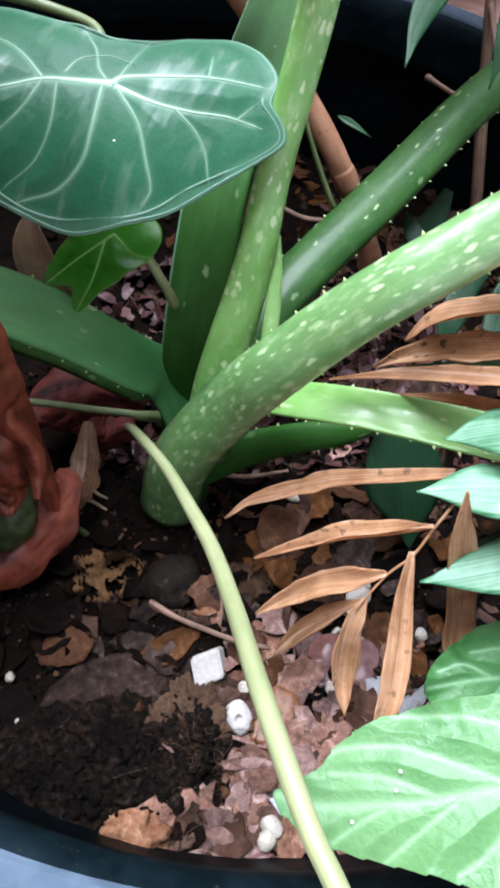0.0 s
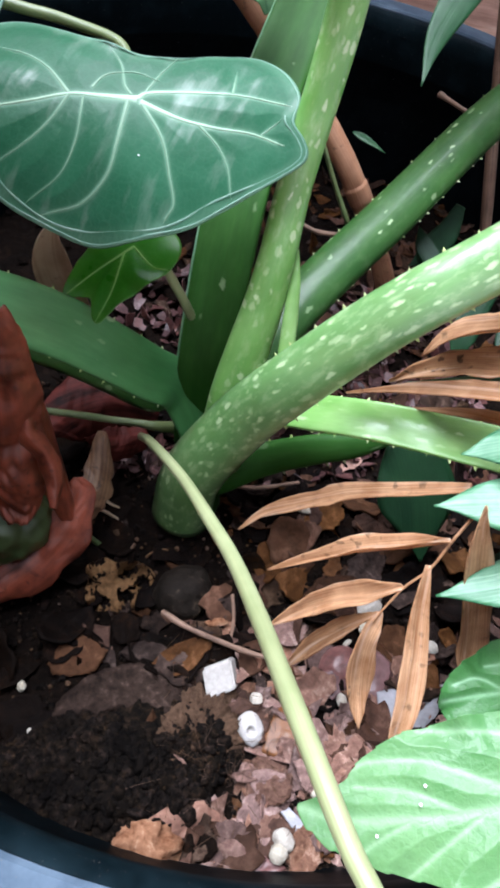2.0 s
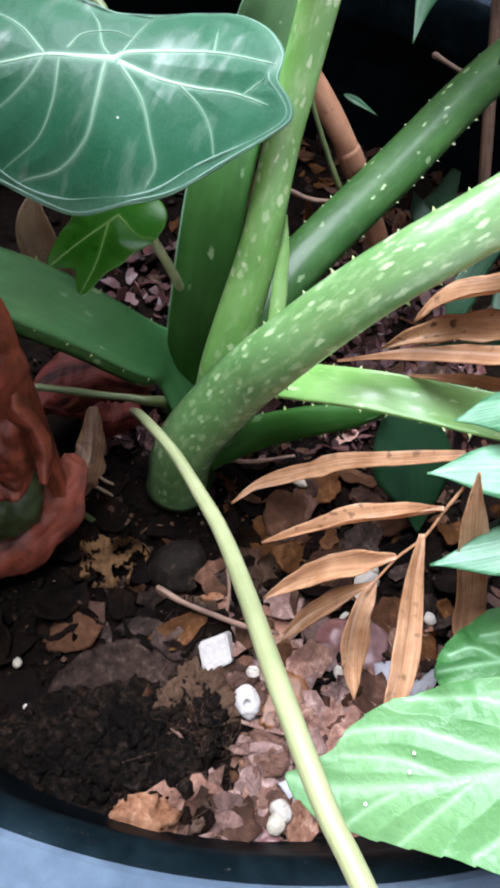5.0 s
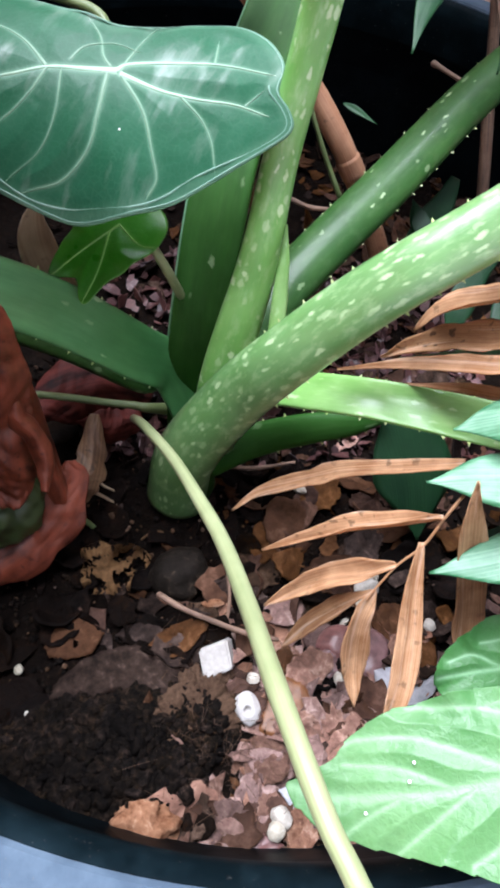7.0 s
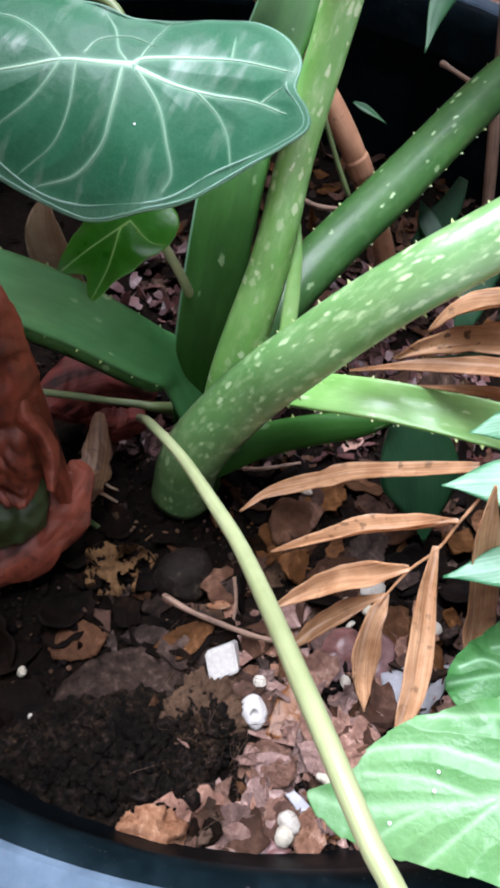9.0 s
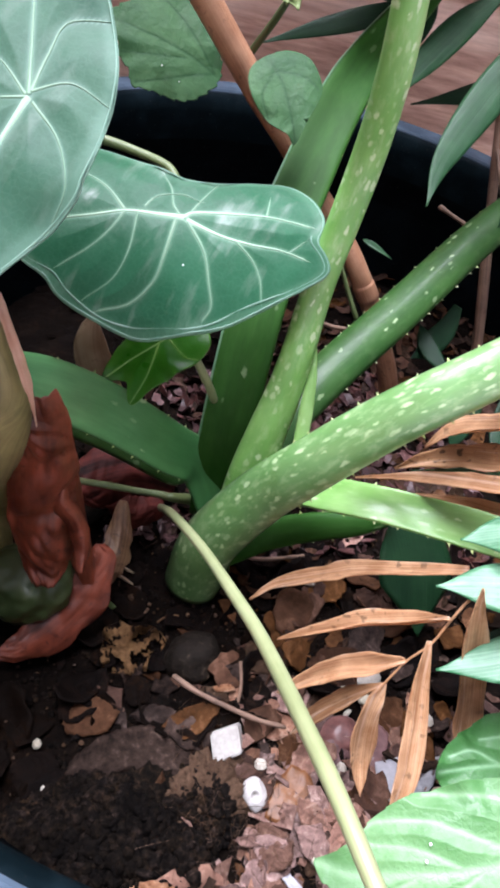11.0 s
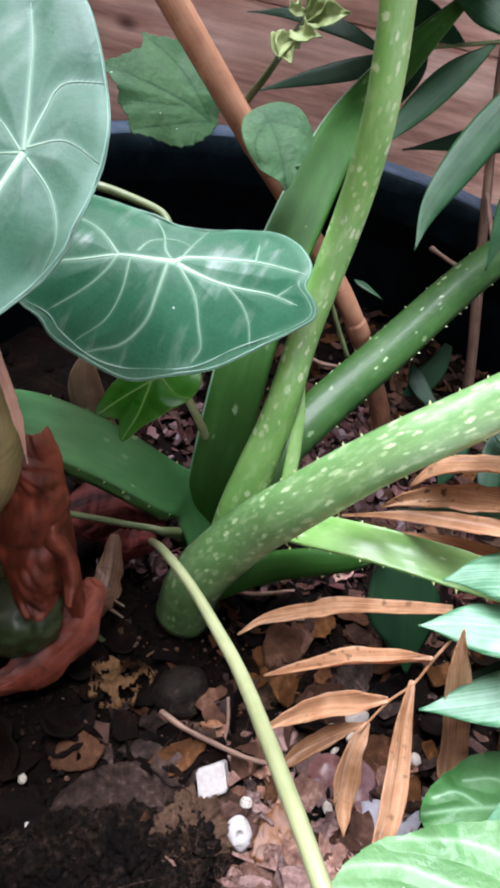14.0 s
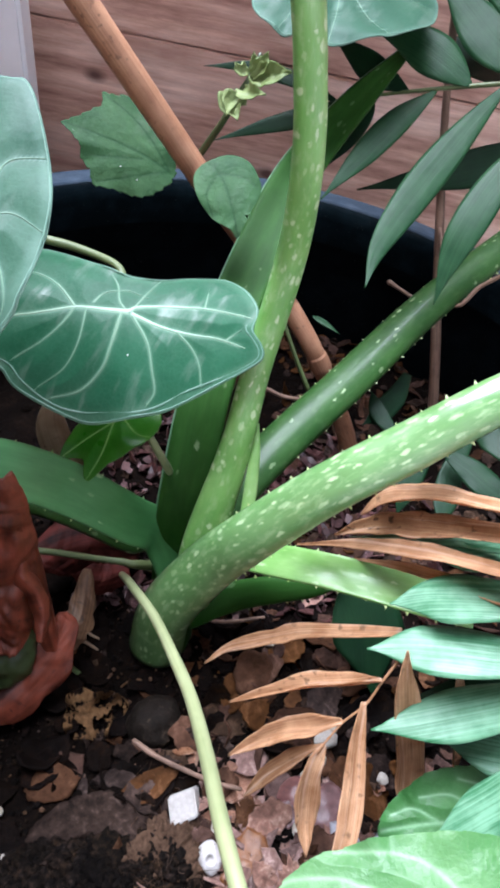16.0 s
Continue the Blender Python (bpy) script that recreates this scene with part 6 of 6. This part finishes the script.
def torn_piece(outline, lift, mat, crumple, seed):
    """A flat piece of dead leaf or bark with the given outline, its edge torn, lying on the soil."""
    rng = np.random.default_rng(seed)
    ring = np.asarray(outline, float)
    cen = ring.mean(0)
    k = len(ring) * 8
    closed = np.vstack([ring, ring[:1]])
    edge = np.stack([np.interp(np.linspace(0, len(ring), k, endpoint=False), np.arange(len(ring) + 1), closed[:, i]) for i in (0, 1)], 1)
    size = np.hypot(*(ring - cen).T).mean() * 2
    edge = cen + (edge - cen) * (1 + 0.035 * rng.uniform(-1, 1, (k, 1)))
    base = max(soil_height(x, y) for x, y in ring) * 0.5 + soil_height(*cen) * 0.5 + lift * 0.45
    v, rings = [], 8
    for i in range(rings + 1):
        q = i / rings
        for x, y in cen + (edge - cen) * q:
            u = Vector(((x - cen[0]) / size * 2.2 + seed, (y - cen[1]) / size * 2.2, 0.7))
            z = crumple * size * (0.5 * noise.noise(u) + 0.30 * abs(noise.noise(u * 2.7)) + 0.10 * noise.noise(u * 7)) - 0.10 * size * q ** 4 * (0.5 + noise.noise(u * 1.3))
            v.append((x - cen[0], y - cen[1], base + z))
    m = len(v)
    v += [(x, y, z - 0.0007) for x, y, z in v]
    f = []
    for i in range(rings):
        for j in range(k):
            e = (j + 1) % k
            q = (i * k + j, (i + 1) * k + j, (i + 1) * k + e, i * k + e)
            f += [q, tuple(m + z for z in q[::-1])]
    f += [(rings * k + j, m + rings * k + j, m + rings * k + (j + 1) % k, rings * k + (j + 1) % k) for j in range(k)]
    return mesh_of("dead_leaf", v, f, mat), cen


PIECES = [
    ([(-0.0620, 0.0608), (-0.0567, 0.0693), (-0.0412, 0.0798), (-0.0272, 0.0832), (-0.0165, 0.0792), (-0.0120, 0.0772), (-0.0067, 0.0738), (-0.0066, 0.0604), (-0.0175, 0.0588), (-0.0277, 0.0618), (-0.0347, 0.0627), (-0.0467, 0.0586)], 0.012, M_BARK, 0.05, "large grey-brown torn bark plate on the compost"),
    ([(-0.0370, 0.0883), (-0.0290, 0.0937), (-0.0141, 0.0957), (-0.0025, 0.0909), (-0.0131, 0.0817), (-0.0290, 0.0828)], 0.009, M_BARK, 0.08, "dull grey-brown bark plate beside the twig"),
    ([(-0.0168, 0.0778), (-0.0095, 0.0829), (0.0021, 0.0883), (-0.0011, 0.0842), (-0.0065, 0.0811), (-0.0127, 0.0773)], 0.010, M_SEED, 0.03, "narrow brown dead leaf on the bark plate"),
    ([(-0.0658, 0.0815), (-0.0642, 0.0924), (-0.0546, 0.0964), (-0.0434, 0.0932), (-0.0413, 0.0884), (-0.0458, 0.0793), (-0.0556, 0.0763), (-0.0629, 0.0772)], 0.008, M_LITTER, 0.1, "rounded brown dead leaf on the soil"),
    ([(-0.0547, 0.1002), (-0.0415, 0.0989), (-0.0407, 0.0891), (-0.0512, 0.0938)], 0.01, M_LITTER, 0.1, "brown torn leaf piece over a rounded leaf"),
    ([(0.0185, 0.0412), (0.0233, 0.0472), (0.0346, 0.0468), (0.0385, 0.0404), (0.0369, 0.0319), (0.0315, 0.0294), (0.0242, 0.0293), (0.0200, 0.0339)], 0.01, M_LITTER_PINK, 0.22, "pale pinkish crumpled dead leaf on the soil"),
    ([(0.0252, 0.0491), (0.0301, 0.0626), (0.0374, 0.0708), (0.0457, 0.0688), (0.0485, 0.0566), (0.0433, 0.0469), (0.0342, 0.0460)], 0.008, M_SEED, 0.12, "rounded glossy brown dead leaf under the stalk"),
    ([(0.0763, 0.0743), (0.0878, 0.0772), (0.0926, 0.0750), (0.0873, 0.0583), (0.0765, 0.0573)], 0.009, M_SLATE, 0.05, "blue-grey flat flake on the soil"),
    ([(0.0934, 0.0755), (0.1081, 0.0789), (0.1035, 0.0676), (0.0944, 0.0578), (0.0880, 0.0580)], 0.007, M_SLATE, 0.05, "darker blue-grey flat flake on the soil"),
    ([(0.0137, 0.0053), (0.0189, 0.0095), (0.0278, 0.0130), (0.0344, 0.0090), (0.0338, 0.0053), (0.0245, 0.0056)], 0.01, M_POD, 0.2, "purple-grey rounded dead leaf by the rim"),
    ([(-0.0074, 0.0068), (-0.0003, 0.0090), (0.0069, 0.0109), (0.0152, 0.0085), (0.0144, 0.0053), (0.0029, 0.0056)], 0.009, M_SEED, 0.3, "brown curled dead leaf by the rim"),
    ([(0.0111, 0.0158), (0.0148, 0.0156), (0.0186, 0.0140), (0.0169, 0.0111), (0.0125, 0.0129)], 0.014, M_BRICK, 0.05, "small tan flake by the rim"),
    ([(-0.0056, 0.0107), (-0.0029, 0.0189), (0.0066, 0.0214), (0.0093, 0.0143), (0.0048, 0.0093)], 0.01, M_LITTER_SHADED, 0.4, "dark folded dead leaf by the rim"),
    ([(0.0220, 0.0182), (0.0261, 0.0268), (0.0327, 0.0282), (0.0342, 0.0201), (0.0302, 0.0173)], 0.009, M_LITTER_PINK, 0.2, "dull pinkish dead leaf on the soil"),
    ([(0.0328, 0.0271), (0.0361, 0.0288), (0.0417, 0.0237), (0.0453, 0.0186), (0.0428, 0.0169), (0.0373, 0.0214)], 0.013, M_SLATE, 0.1, "blue-grey narrow leaf flake on the soil"),
    ([(0.0354, 0.0145), (0.0420, 0.0168), (0.0450, 0.0128), (0.0421, 0.0082), (0.0361, 0.0064)], 0.009, M_BRICK, 0.25, "tan crumpled leaf piece by the rim"),
    ([(0.0543, 0.0480), (0.0644, 0.0568), (0.0728, 0.0485), (0.0623, 0.0370), (0.0525, 0.0387)], 0.01, M_LITTER_PINK, 0.3, "pinkish crumpled dead leaf beside the stalk"),
    ([(0.0379, 0.0452), (0.0493, 0.0475), (0.0532, 0.0395), (0.0502, 0.0297), (0.0419, 0.0353)], 0.012, M_LITTER_PINK, 0.25, "pinkish tan torn leaf beside the stalk"),
    ([(0.0455, 0.0901), (0.0560, 0.0969), (0.0655, 0.0897), (0.0621, 0.0797), (0.0499, 0.0804)], 0.009, M_LITTER_PINK, 0.3, "pinkish brown curled leaf under the dead frond"),
    ([(0.0515, 0.0815), (0.0620, 0.0857), (0.0651, 0.0770), (0.0570, 0.0707), (0.0498, 0.0741)], 0.009, M_POD, 0.25, "purple-brown dead leaf under the dead frond"),
]
for i, (outline, lift, mat, crumple, label) in enumerate(PIECES):
    me, cen = torn_piece(outline, lift, mat, crumple, 300 + i)
    ob = new("dead_leaf", me)
    ob.location = (cen[0], cen[1], 0)
    tagged(ob, label, "dead leaf", "dead leaves on the soil")

FLAKE_FORMS = [flake_mesh("dead_leaf", 0.016, a, m, 200 + i, c, 24, 6) for i, (a, m, c) in enumerate(((1.2, M_LITTER, 0.4), (1.5, M_LITTER_PINK, 0.5), (1.9, M_LITTER, 0.6), (1.3, M_BARK, 0.3), (1.4, M_LITTER_PINK, 0.7), (1.6, M_SEED, 0.5), (1.2, M_LITTER_SHADED, 0.4), (1.7, M_LITTER_SHADED, 0.6)))]
rng = np.random.default_rng(5)
LOOK = {0: "small brown dead leaf piece on the soil", 1: "small pinkish dead leaf piece on the soil", 2: "small brown curled leaf piece on the soil", 3: "small grey-brown leaf piece on the soil", 4: "small pinkish curled leaf piece on the soil", 5: "small glossy brown leaf piece on the soil", 6: "small dead leaf piece on the soil, darkened for shade", 7: "small curled leaf piece on the soil, darkened for shade"}
made = 0
while made < 165:
    x, y = rng.uniform(-0.10, 0.15), rng.uniform(0.001, 0.24)
    if math.hypot(x - POT[0], y - POT[1]) > 0.2345 or math.hypot(x + 0.011, y - 0.163) < 0.024 or math.hypot(x + 0.035, y - 0.045) < 0.03:
        continue
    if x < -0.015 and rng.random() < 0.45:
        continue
    # Forms 6 and 7, darkened for shade, go left and farther back.
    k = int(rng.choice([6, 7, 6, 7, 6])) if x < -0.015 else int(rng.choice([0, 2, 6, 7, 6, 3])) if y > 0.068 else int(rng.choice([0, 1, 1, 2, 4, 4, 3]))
    ob = lay("dead_leaf", FLAKE_FORMS[k], (x, y), LOOK[k], "dead leaf", rng.uniform(0, 6.3), (rng.normal(0, 0.25), rng.normal(0, 0.25)), 0.003, "dead leaves on the soil")
    ob.scale = [rng.uniform(0.6, 1.9)] * 3
    made += 1


def scatter(name, label, category, mat, count, box, sizes, seed, shape="flake", lift=0.003, tilt=0.35):
    """Uncounted bits on the soil, joined as one."""
    rng = np.random.default_rng(seed)
    vs, fs, k = [], [], 0
    ico = lump_mesh("crumb", 1.0, mat, seed, (1, 1, 0.8), 0.35, 2)
    iv = np.array([v.co[:] for v in ico.vertices])
    jf = [tuple(p.vertices) for p in ico.polygons]
    bpy.data.meshes.remove(ico)
    while count:
        x, y = rng.uniform(box[0], box[1]), rng.uniform(box[2], box[3])
        if math.hypot(x - POT[0], y - POT[1]) > 0.2345:
            continue
        count -= 1
        size = rng.uniform(*sizes)
        if shape == "flake":
            v, f = flake_arrays(rng, size, rng.uniform(-0.2, 0.5), rng.uniform(1.0, 2.2))
        else:
            v, f = iv * size * rng.uniform(0.7, 1.2, 3), jf
        v = v @ turned(rng, tilt).T + [x, y, soil_height(x, y) + rng.uniform(0, lift)]
        vs.append(v)
        fs += [tuple(k + i for i in q) for q in f]
        k += len(v)
    ob = new(name, mesh_of(name, np.vstack(vs), fs, mat, smooth=shape != "flake"))
    return tagged(ob, label, category, kind="stuff")


scatter("leaf_litter", "brown crumbled leaf litter over the soil", "leaf litter", M_LITTER, 420, (-0.03, 0.22, 0.0, 0.46), (0.002, 0.008), 21)
scatter("leaf_litter", "crumbled leaf litter over the soil, darkened for shade", "leaf litter", M_LITTER_SHADED, 320, (-0.20, 0.03, 0.0, 0.46), (0.002, 0.008), 27)
scatter("leaf_litter", "grey-brown crumbled bark over the soil", "leaf litter", M_BARK, 300, (-0.05, 0.22, 0.0, 0.46), (0.002, 0.006), 22)
scatter("leaf_litter", "pinkish crumbled leaf litter over the soil", "leaf litter", M_LITTER_PINK, 300, (0.005, 0.15, 0.0, 0.10), (0.0018, 0.007), 23)
scatter("leaf_litter", "reddish shiny bark bits behind the aloe", "leaf litter", M_LITTER_RED, 900, (-0.065, 0.16, 0.18, 0.33), (0.0014, 0.0055), 24, lift=0.006, tilt=0.6)
scatter("soil_crumbs", "dark soil crumbs on the surface", "soil", M_CLOD, 3000, (-0.15, 0.15, 0.0, 0.25), (0.0005, 0.0016), 25, "crumb", 0.0015)
scatter("soil_crumbs", "fine pale soil grains on the surface", "soil", M_FIBRE, 700, (-0.15, 0.15, 0.0, 0.25), (0.0004, 0.0011), 26, "crumb", 0.003)

clod = lump_mesh("compost_clod", 0.033, M_CLOD, 7, (1.30, 0.74, 0.36), 0.40, 6, 1.8, 0.16)
lay("compost_clod", clod, (-0.0391, 0.0367, 0.0120), "dark crumbly clod of compost by the pot rim", "clod", 0.3, lift=-0.009)
lay("compost_clod", lump_mesh("compost_clod", 0.017, M_FIBRE, 8, (1.2, 1.0, 0.5), 0.45, 6, 2.0, 0.2), (-0.0013, 0.0550, 0.0120), "fibrous brown clod of coir on the soil", "clod", 0.8, lift=-0.004)


def clod_crumbs(at, rx, ry, top, count, seed):
    """Loose crumbs that coat a clod."""
    rng = np.random.default_rng(seed)
    ico = lump_mesh("crumb", 1.0, M_CLOD, seed, (1, 1, 0.8), 0.4, 2)
    iv, jf = np.array([v.co[:] for v in ico.vertices]), [tuple(p.vertices) for p in ico.polygons]
    bpy.data.meshes.remove(ico)
    vs, fs, k = [], [], 0
    for _ in range(count):
        a, r = rng.uniform(0, 6.3), math.sqrt(rng.uniform(0, 1))
        x, y = at[0] + rx * r * math.cos(a), at[1] + ry * r * math.sin(a)
        if math.hypot(x - POT[0], y - POT[1]) > 0.2345:
            continue
        size = rng.uniform(0.0007, 0.0026) * (1.5 if rng.random() < 0.12 else 1)
        v = (iv * size * rng.uniform(0.6, 1.3, 3)) @ turned(rng, 1.0).T + [x, y, soil_height(x, y) + top * math.sqrt(max(0, 1 - r * r)) + rng.uniform(-0.001, 0.0015) + 0.003 * noise.noise(Vector((x * 120, y * 120, 2)))]
        vs.append(v)
        fs += [tuple(k + i for i in q) for q in jf]
        k += len(v)
    tagged(new("soil_crumbs", mesh_of("soil_crumbs", np.vstack(vs), fs, M_CLOD)), "dark loose crumbs coating the compost clod", "soil", kind="stuff")


clod_crumbs((-0.0391, 0.0367, 0.0120), 0.044, 0.025, 0.0115, 3000, 81)
clod_crumbs((-0.0012, 0.0528, 0.0120), 0.020, 0.018, 0.0080, 500, 82)


def fibres(name, label, mat, at, spread, count, seed, length=0.012):
    rng = np.random.default_rng(seed)
    vs, fs, k = [], [], 0
    for _ in range(count):
        c0 = np.array([at[0] + rng.normal(0, spread), at[1] + rng.normal(0, spread), 0])
        c0[2] = soil_height(c0[0], c0[1]) + rng.uniform(0.002, 0.010)
        d = unit(np.array([rng.normal(), rng.normal(), rng.normal(0, 0.4)]))
        c = spline([c0, c0 + d * length * 0.5 + rng.normal(0, length * 0.14, 3), c0 + d * length + rng.normal(0, length * 0.3, 3)], 7)
        t, sd, nn = frames(c, (0.1, 0.2, 1))
        a = np.array([0, 2.1, 4.2])
        p = c[:, None] + 0.00010 * (sd[:, None] * np.cos(a)[None, :, None] + nn[:, None] * np.sin(a)[None, :, None])
        vs.append(p.reshape(-1, 3))
        fs += [(k + i * 3 + j, k + i * 3 + (j + 1) % 3, k + i * 3 + 3 + (j + 1) % 3, k + i * 3 + 3 + j) for i in range(6) for j in range(3)]
        k += 21
    tagged(new(name, mesh_of(name, np.vstack(vs), fs, mat)), label, "fibre", kind="stuff")


fibres("coir_fibre", "fine tan coir fibres on the clods", M_FIBRE, (0.0010, 0.0550, 0.0120), 0.010, 420, 31, 0.004)
fibres("coir_fibre", "fine tan root fibres among the litter", M_FIBRE, (0.0196, 0.0445, 0.0120), 0.02, 110, 32, 0.012)


def foam_block():
    me = box_mesh("foam_block", (-0.0066, -0.0062, -0.0050), (0.0066, 0.0062, 0.0050), M_WHITE, 0.0008)
    for v in me.vertices:
        v.co += Vector((noise.noise(v.co * 300), noise.noise(v.co * 310), noise.noise(v.co * 320))) * 0.0007
        v.co.x += v.co.y * 0.18
    return me


lay("foam_block", foam_block(), (0.0081, 0.0774, 0.0120), "small white foam block lying on the soil", "foam block", 0.30, (0.30, -0.38), 0.005)


def holed_pebble():
    bm = bmesh.new()
    bmesh.ops.create_icosphere(bm, subdivisions=4, radius=0.0063)
    hole = Vector((-0.0004, -0.0018, 0.0047))
    for v in bm.verts:
        d = 1 + 0.20 * noise.noise(v.co * 130) + 0.06 * noise.noise(v.co * 380)
        v.co = Vector((v.co.x * 0.85, v.co.y * 1.1, v.co.z * 0.8)) * d
    for v in bm.verts:
        q = (v.co - hole).length
        if q < 0.0021:
            v.co -= Vector((0, -0.4, 1.0)) * 0.0035 * (1 - (q / 0.0021) ** 2)
    me = bpy.data.meshes.new("perlite_lump")
    bm.to_mesh(me)
    bm.free()
    me.polygons.foreach_set("use_smooth", [True] * len(me.polygons))
    me.materials.append(M_WHITE)
    return me


lay("perlite_lump", holed_pebble(), (0.0206, 0.0571, 0.0140), "white perlite lump with a small hole", "perlite", 0.3, lift=0.002)
for i, (at, r, sq) in enumerate((((0.0233, 0.0694, 0.0130), 0.0030, (1, 0.9, 0.8)), ((0.0336, 0.0178, 0.0160), 0.0042, (0.9, 1.1, 0.8)), ((0.0317, 0.0135, 0.0160), 0.0038, (1, 0.9, 0.8)), ((0.0655, 0.1066, 0.0120), 0.0030, (1, 1, 0.9)), ((0.0713, 0.1062, 0.0120), 0.0032, (1.1, 0.9, 0.9)),
                                  ((0.0771, 0.1126, 0.0120), 0.0055, (1.1, 0.8, 0.8)), ((0.0804, 0.1188, 0.0120), 0.0030, (1, 1, 0.9)), ((0.0735, 0.1023, 0.0120), 0.0030, (1, 1, 0.9)), ((0.1045, 0.0952, 0.0120), 0.0030, (1, 1, 0.9)), ((0.0603, 0.0702, 0.0140), 0.0026, (0.8, 1.2, 0.9)), ((0.0656, 0.0965, 0.0130), 0.0016, (1.6, 0.8, 0.8)),
                                  ((-0.0746, 0.0718, 0.0100), 0.0022, (1, 0.9, 0.8)), ((-0.0674, 0.0541, 0.0120), 0.0018, (1.2, 0.9, 0.8)), ((0.0478, 0.1629, 0.0060), 0.0026, (1.3, 0.8, 0.8)), ((0.0515, 0.1934, 0.0040), 0.0030, (1, 1, 0.9)), ((0.0482, 0.0329, 0.0160), 0.0028, (0.7, 1.3, 0.8)), ((-0.0218, 0.0449, 0.0200), 0.0014, (1.5, 0.8, 0.8)))):
    lay("perlite_grain", lump_mesh("perlite_grain", r, M_PERLITE, 50 + i, sq, 0.25, 3), at, "small off-white perlite grain on the soil", "perlite", i * 0.7, lift=0.004, group="perlite grains")
lay("clay_chip", lump_mesh("clay_chip", 0.0118, M_BRICK, 61, (1.1, 0.85, 0.6), 0.5, 4, 1.7, 0.08), (-0.0185, 0.0154, 0.0140), "rough orange-tan clay chip by the pot rim", "clay chip", -0.25, lift=0.001)
lay("clay_chip", lump_mesh("clay_chip", 0.0055, M_BRICK, 62, (1.4, 0.7, 0.5), 0.35, 3), (0.0152, 0.0141, 0.0150), "small tan clay chip by the pot rim", "clay chip", -0.3, lift=0.003)
lay("clay_chip", lump_mesh("clay_chip", 0.0034, M_BRICK, 63, (1.5, 0.6, 0.5), 0.25, 3), (0.0055, 0.1025, 0.0100), "small tan flat chip on the soil", "chip", 0.1, lift=0.004)
lay("stone", lump_mesh("stone", 0.0135, M_STONE, 64, (1.05, 0.95, 0.85), 0.15, 4, 1.1), (-0.0098, 0.1177, 0.0080), "smooth dark grey stone half sunk in soil", "stone", 0.4, lift=-0.004)
lay("seed_pod", lump_mesh("seed_pod", 0.0095, M_POD, 65, (1.0, 0.9, 0.7), 0.12, 4), (0.0618, 0.0867, 0.0130), "rounded purple-brown seed pod on the soil", "seed", 0.2)
lay("seed_pod", lump_mesh("seed_pod", 0.0105, M_POD, 66, (1.1, 0.9, 0.5), 0.2, 4), (0.0754, 0.0819, 0.0120), "pinkish brown seed pod on the soil", "seed", 0.9)
for nm, lb, pts, rr, sd in (("twig", "short broken brown twig lying on the soil", [(-0.0188, 0.1037, 0.0180), (-0.0081, 0.0972, 0.0190), (0.0055, 0.0921, 0.0180), (0.0216, 0.0874, 0.0160), (0.0340, 0.0855, 0.0150)], 0.0013, 71), ("twig", "thin short twig standing among the litter", [(0.0115, 0.1106, 0.0240), (0.0126, 0.1017, 0.0200), (0.0118, 0.0936, 0.0140)], 0.0008, 72),
                            ("twig", "thin dark twig lying on the soil", [(0.0118, 0.1713, 0.0160), (0.0247, 0.1721, 0.0140), (0.0453, 0.1776, 0.0120)], 0.0012, 73), ("twig", "thin pale twig behind the aloe", [(0.0362, 0.2855, 0.0891), (0.0465, 0.2807, 0.0883), (0.0562, 0.2774, 0.0903)], 0.0012, 74)):
    ob = thing(nm, lb, "twig", tuple(pts[0]))
    part("shaft", tube_mesh("shaft", pts, [rr * 1.1, rr, rr * 0.95, rr * 0.8], M_TWIG, 9, 30, 0.15, sd), ob)

lace = thing("leaf_skeleton", "torn lacy brown skeleton of a dead leaf", "dead leaf", (-0.0392, 0.1202, 0.0100))
part("blade", broad_mesh("blade", (-0.0450, 0.1150, 0.0120), (1.0000, 0.0000, 0.0000), (0.0000, -0.3011, 0.9536), [(-0.0098, -0.0002), (-0.0082, 0.0100), (-0.0021, 0.0140), (0.0057, 0.0117), (0.0133, 0.0132), (0.0205, 0.0096), (0.0191, 0.0031), (0.0142, 0.0004), (0.0123, -0.0097), (0.0035, -0.0094), (-0.0054, -0.0089)], [([(-0.0067, -0.0077), (0.0051, 0.0027), (0.0188, 0.0082)], 0.0006)], M_LACE, 26, -22, (0.0, 0.0), 0.0005, 200, 46, 0.0050, 0.0, 0.002, seed=9, holes=0.05), lace)
part("vein", tube_mesh("vein", [(-0.0307, 0.1360, 0.0008), (-0.0260, 0.1377, 0.0058), (-0.0198, 0.1386, 0.0069), (-0.0177, 0.1364, 0.0009)], [0.0007, 0.0006, 0.0005], M_LACE, 6, 20), lace)
part("vein", tube_mesh("vein", [(-0.0396, 0.1325, -0.0021), (-0.0377, 0.1362, 0.0063), (-0.0350, 0.1392, 0.0108)], [0.0007, 0.0006, 0.0008], M_LACE, 6, 14), lace)
part("vein", tube_mesh("vein", [(-0.0356, 0.1129, -0.0107), (-0.0315, 0.1097, -0.0172), (-0.0266, 0.1063, -0.0236)], [0.0006, 0.0005, 0.0003], M_LACE, 6, 14), lace)
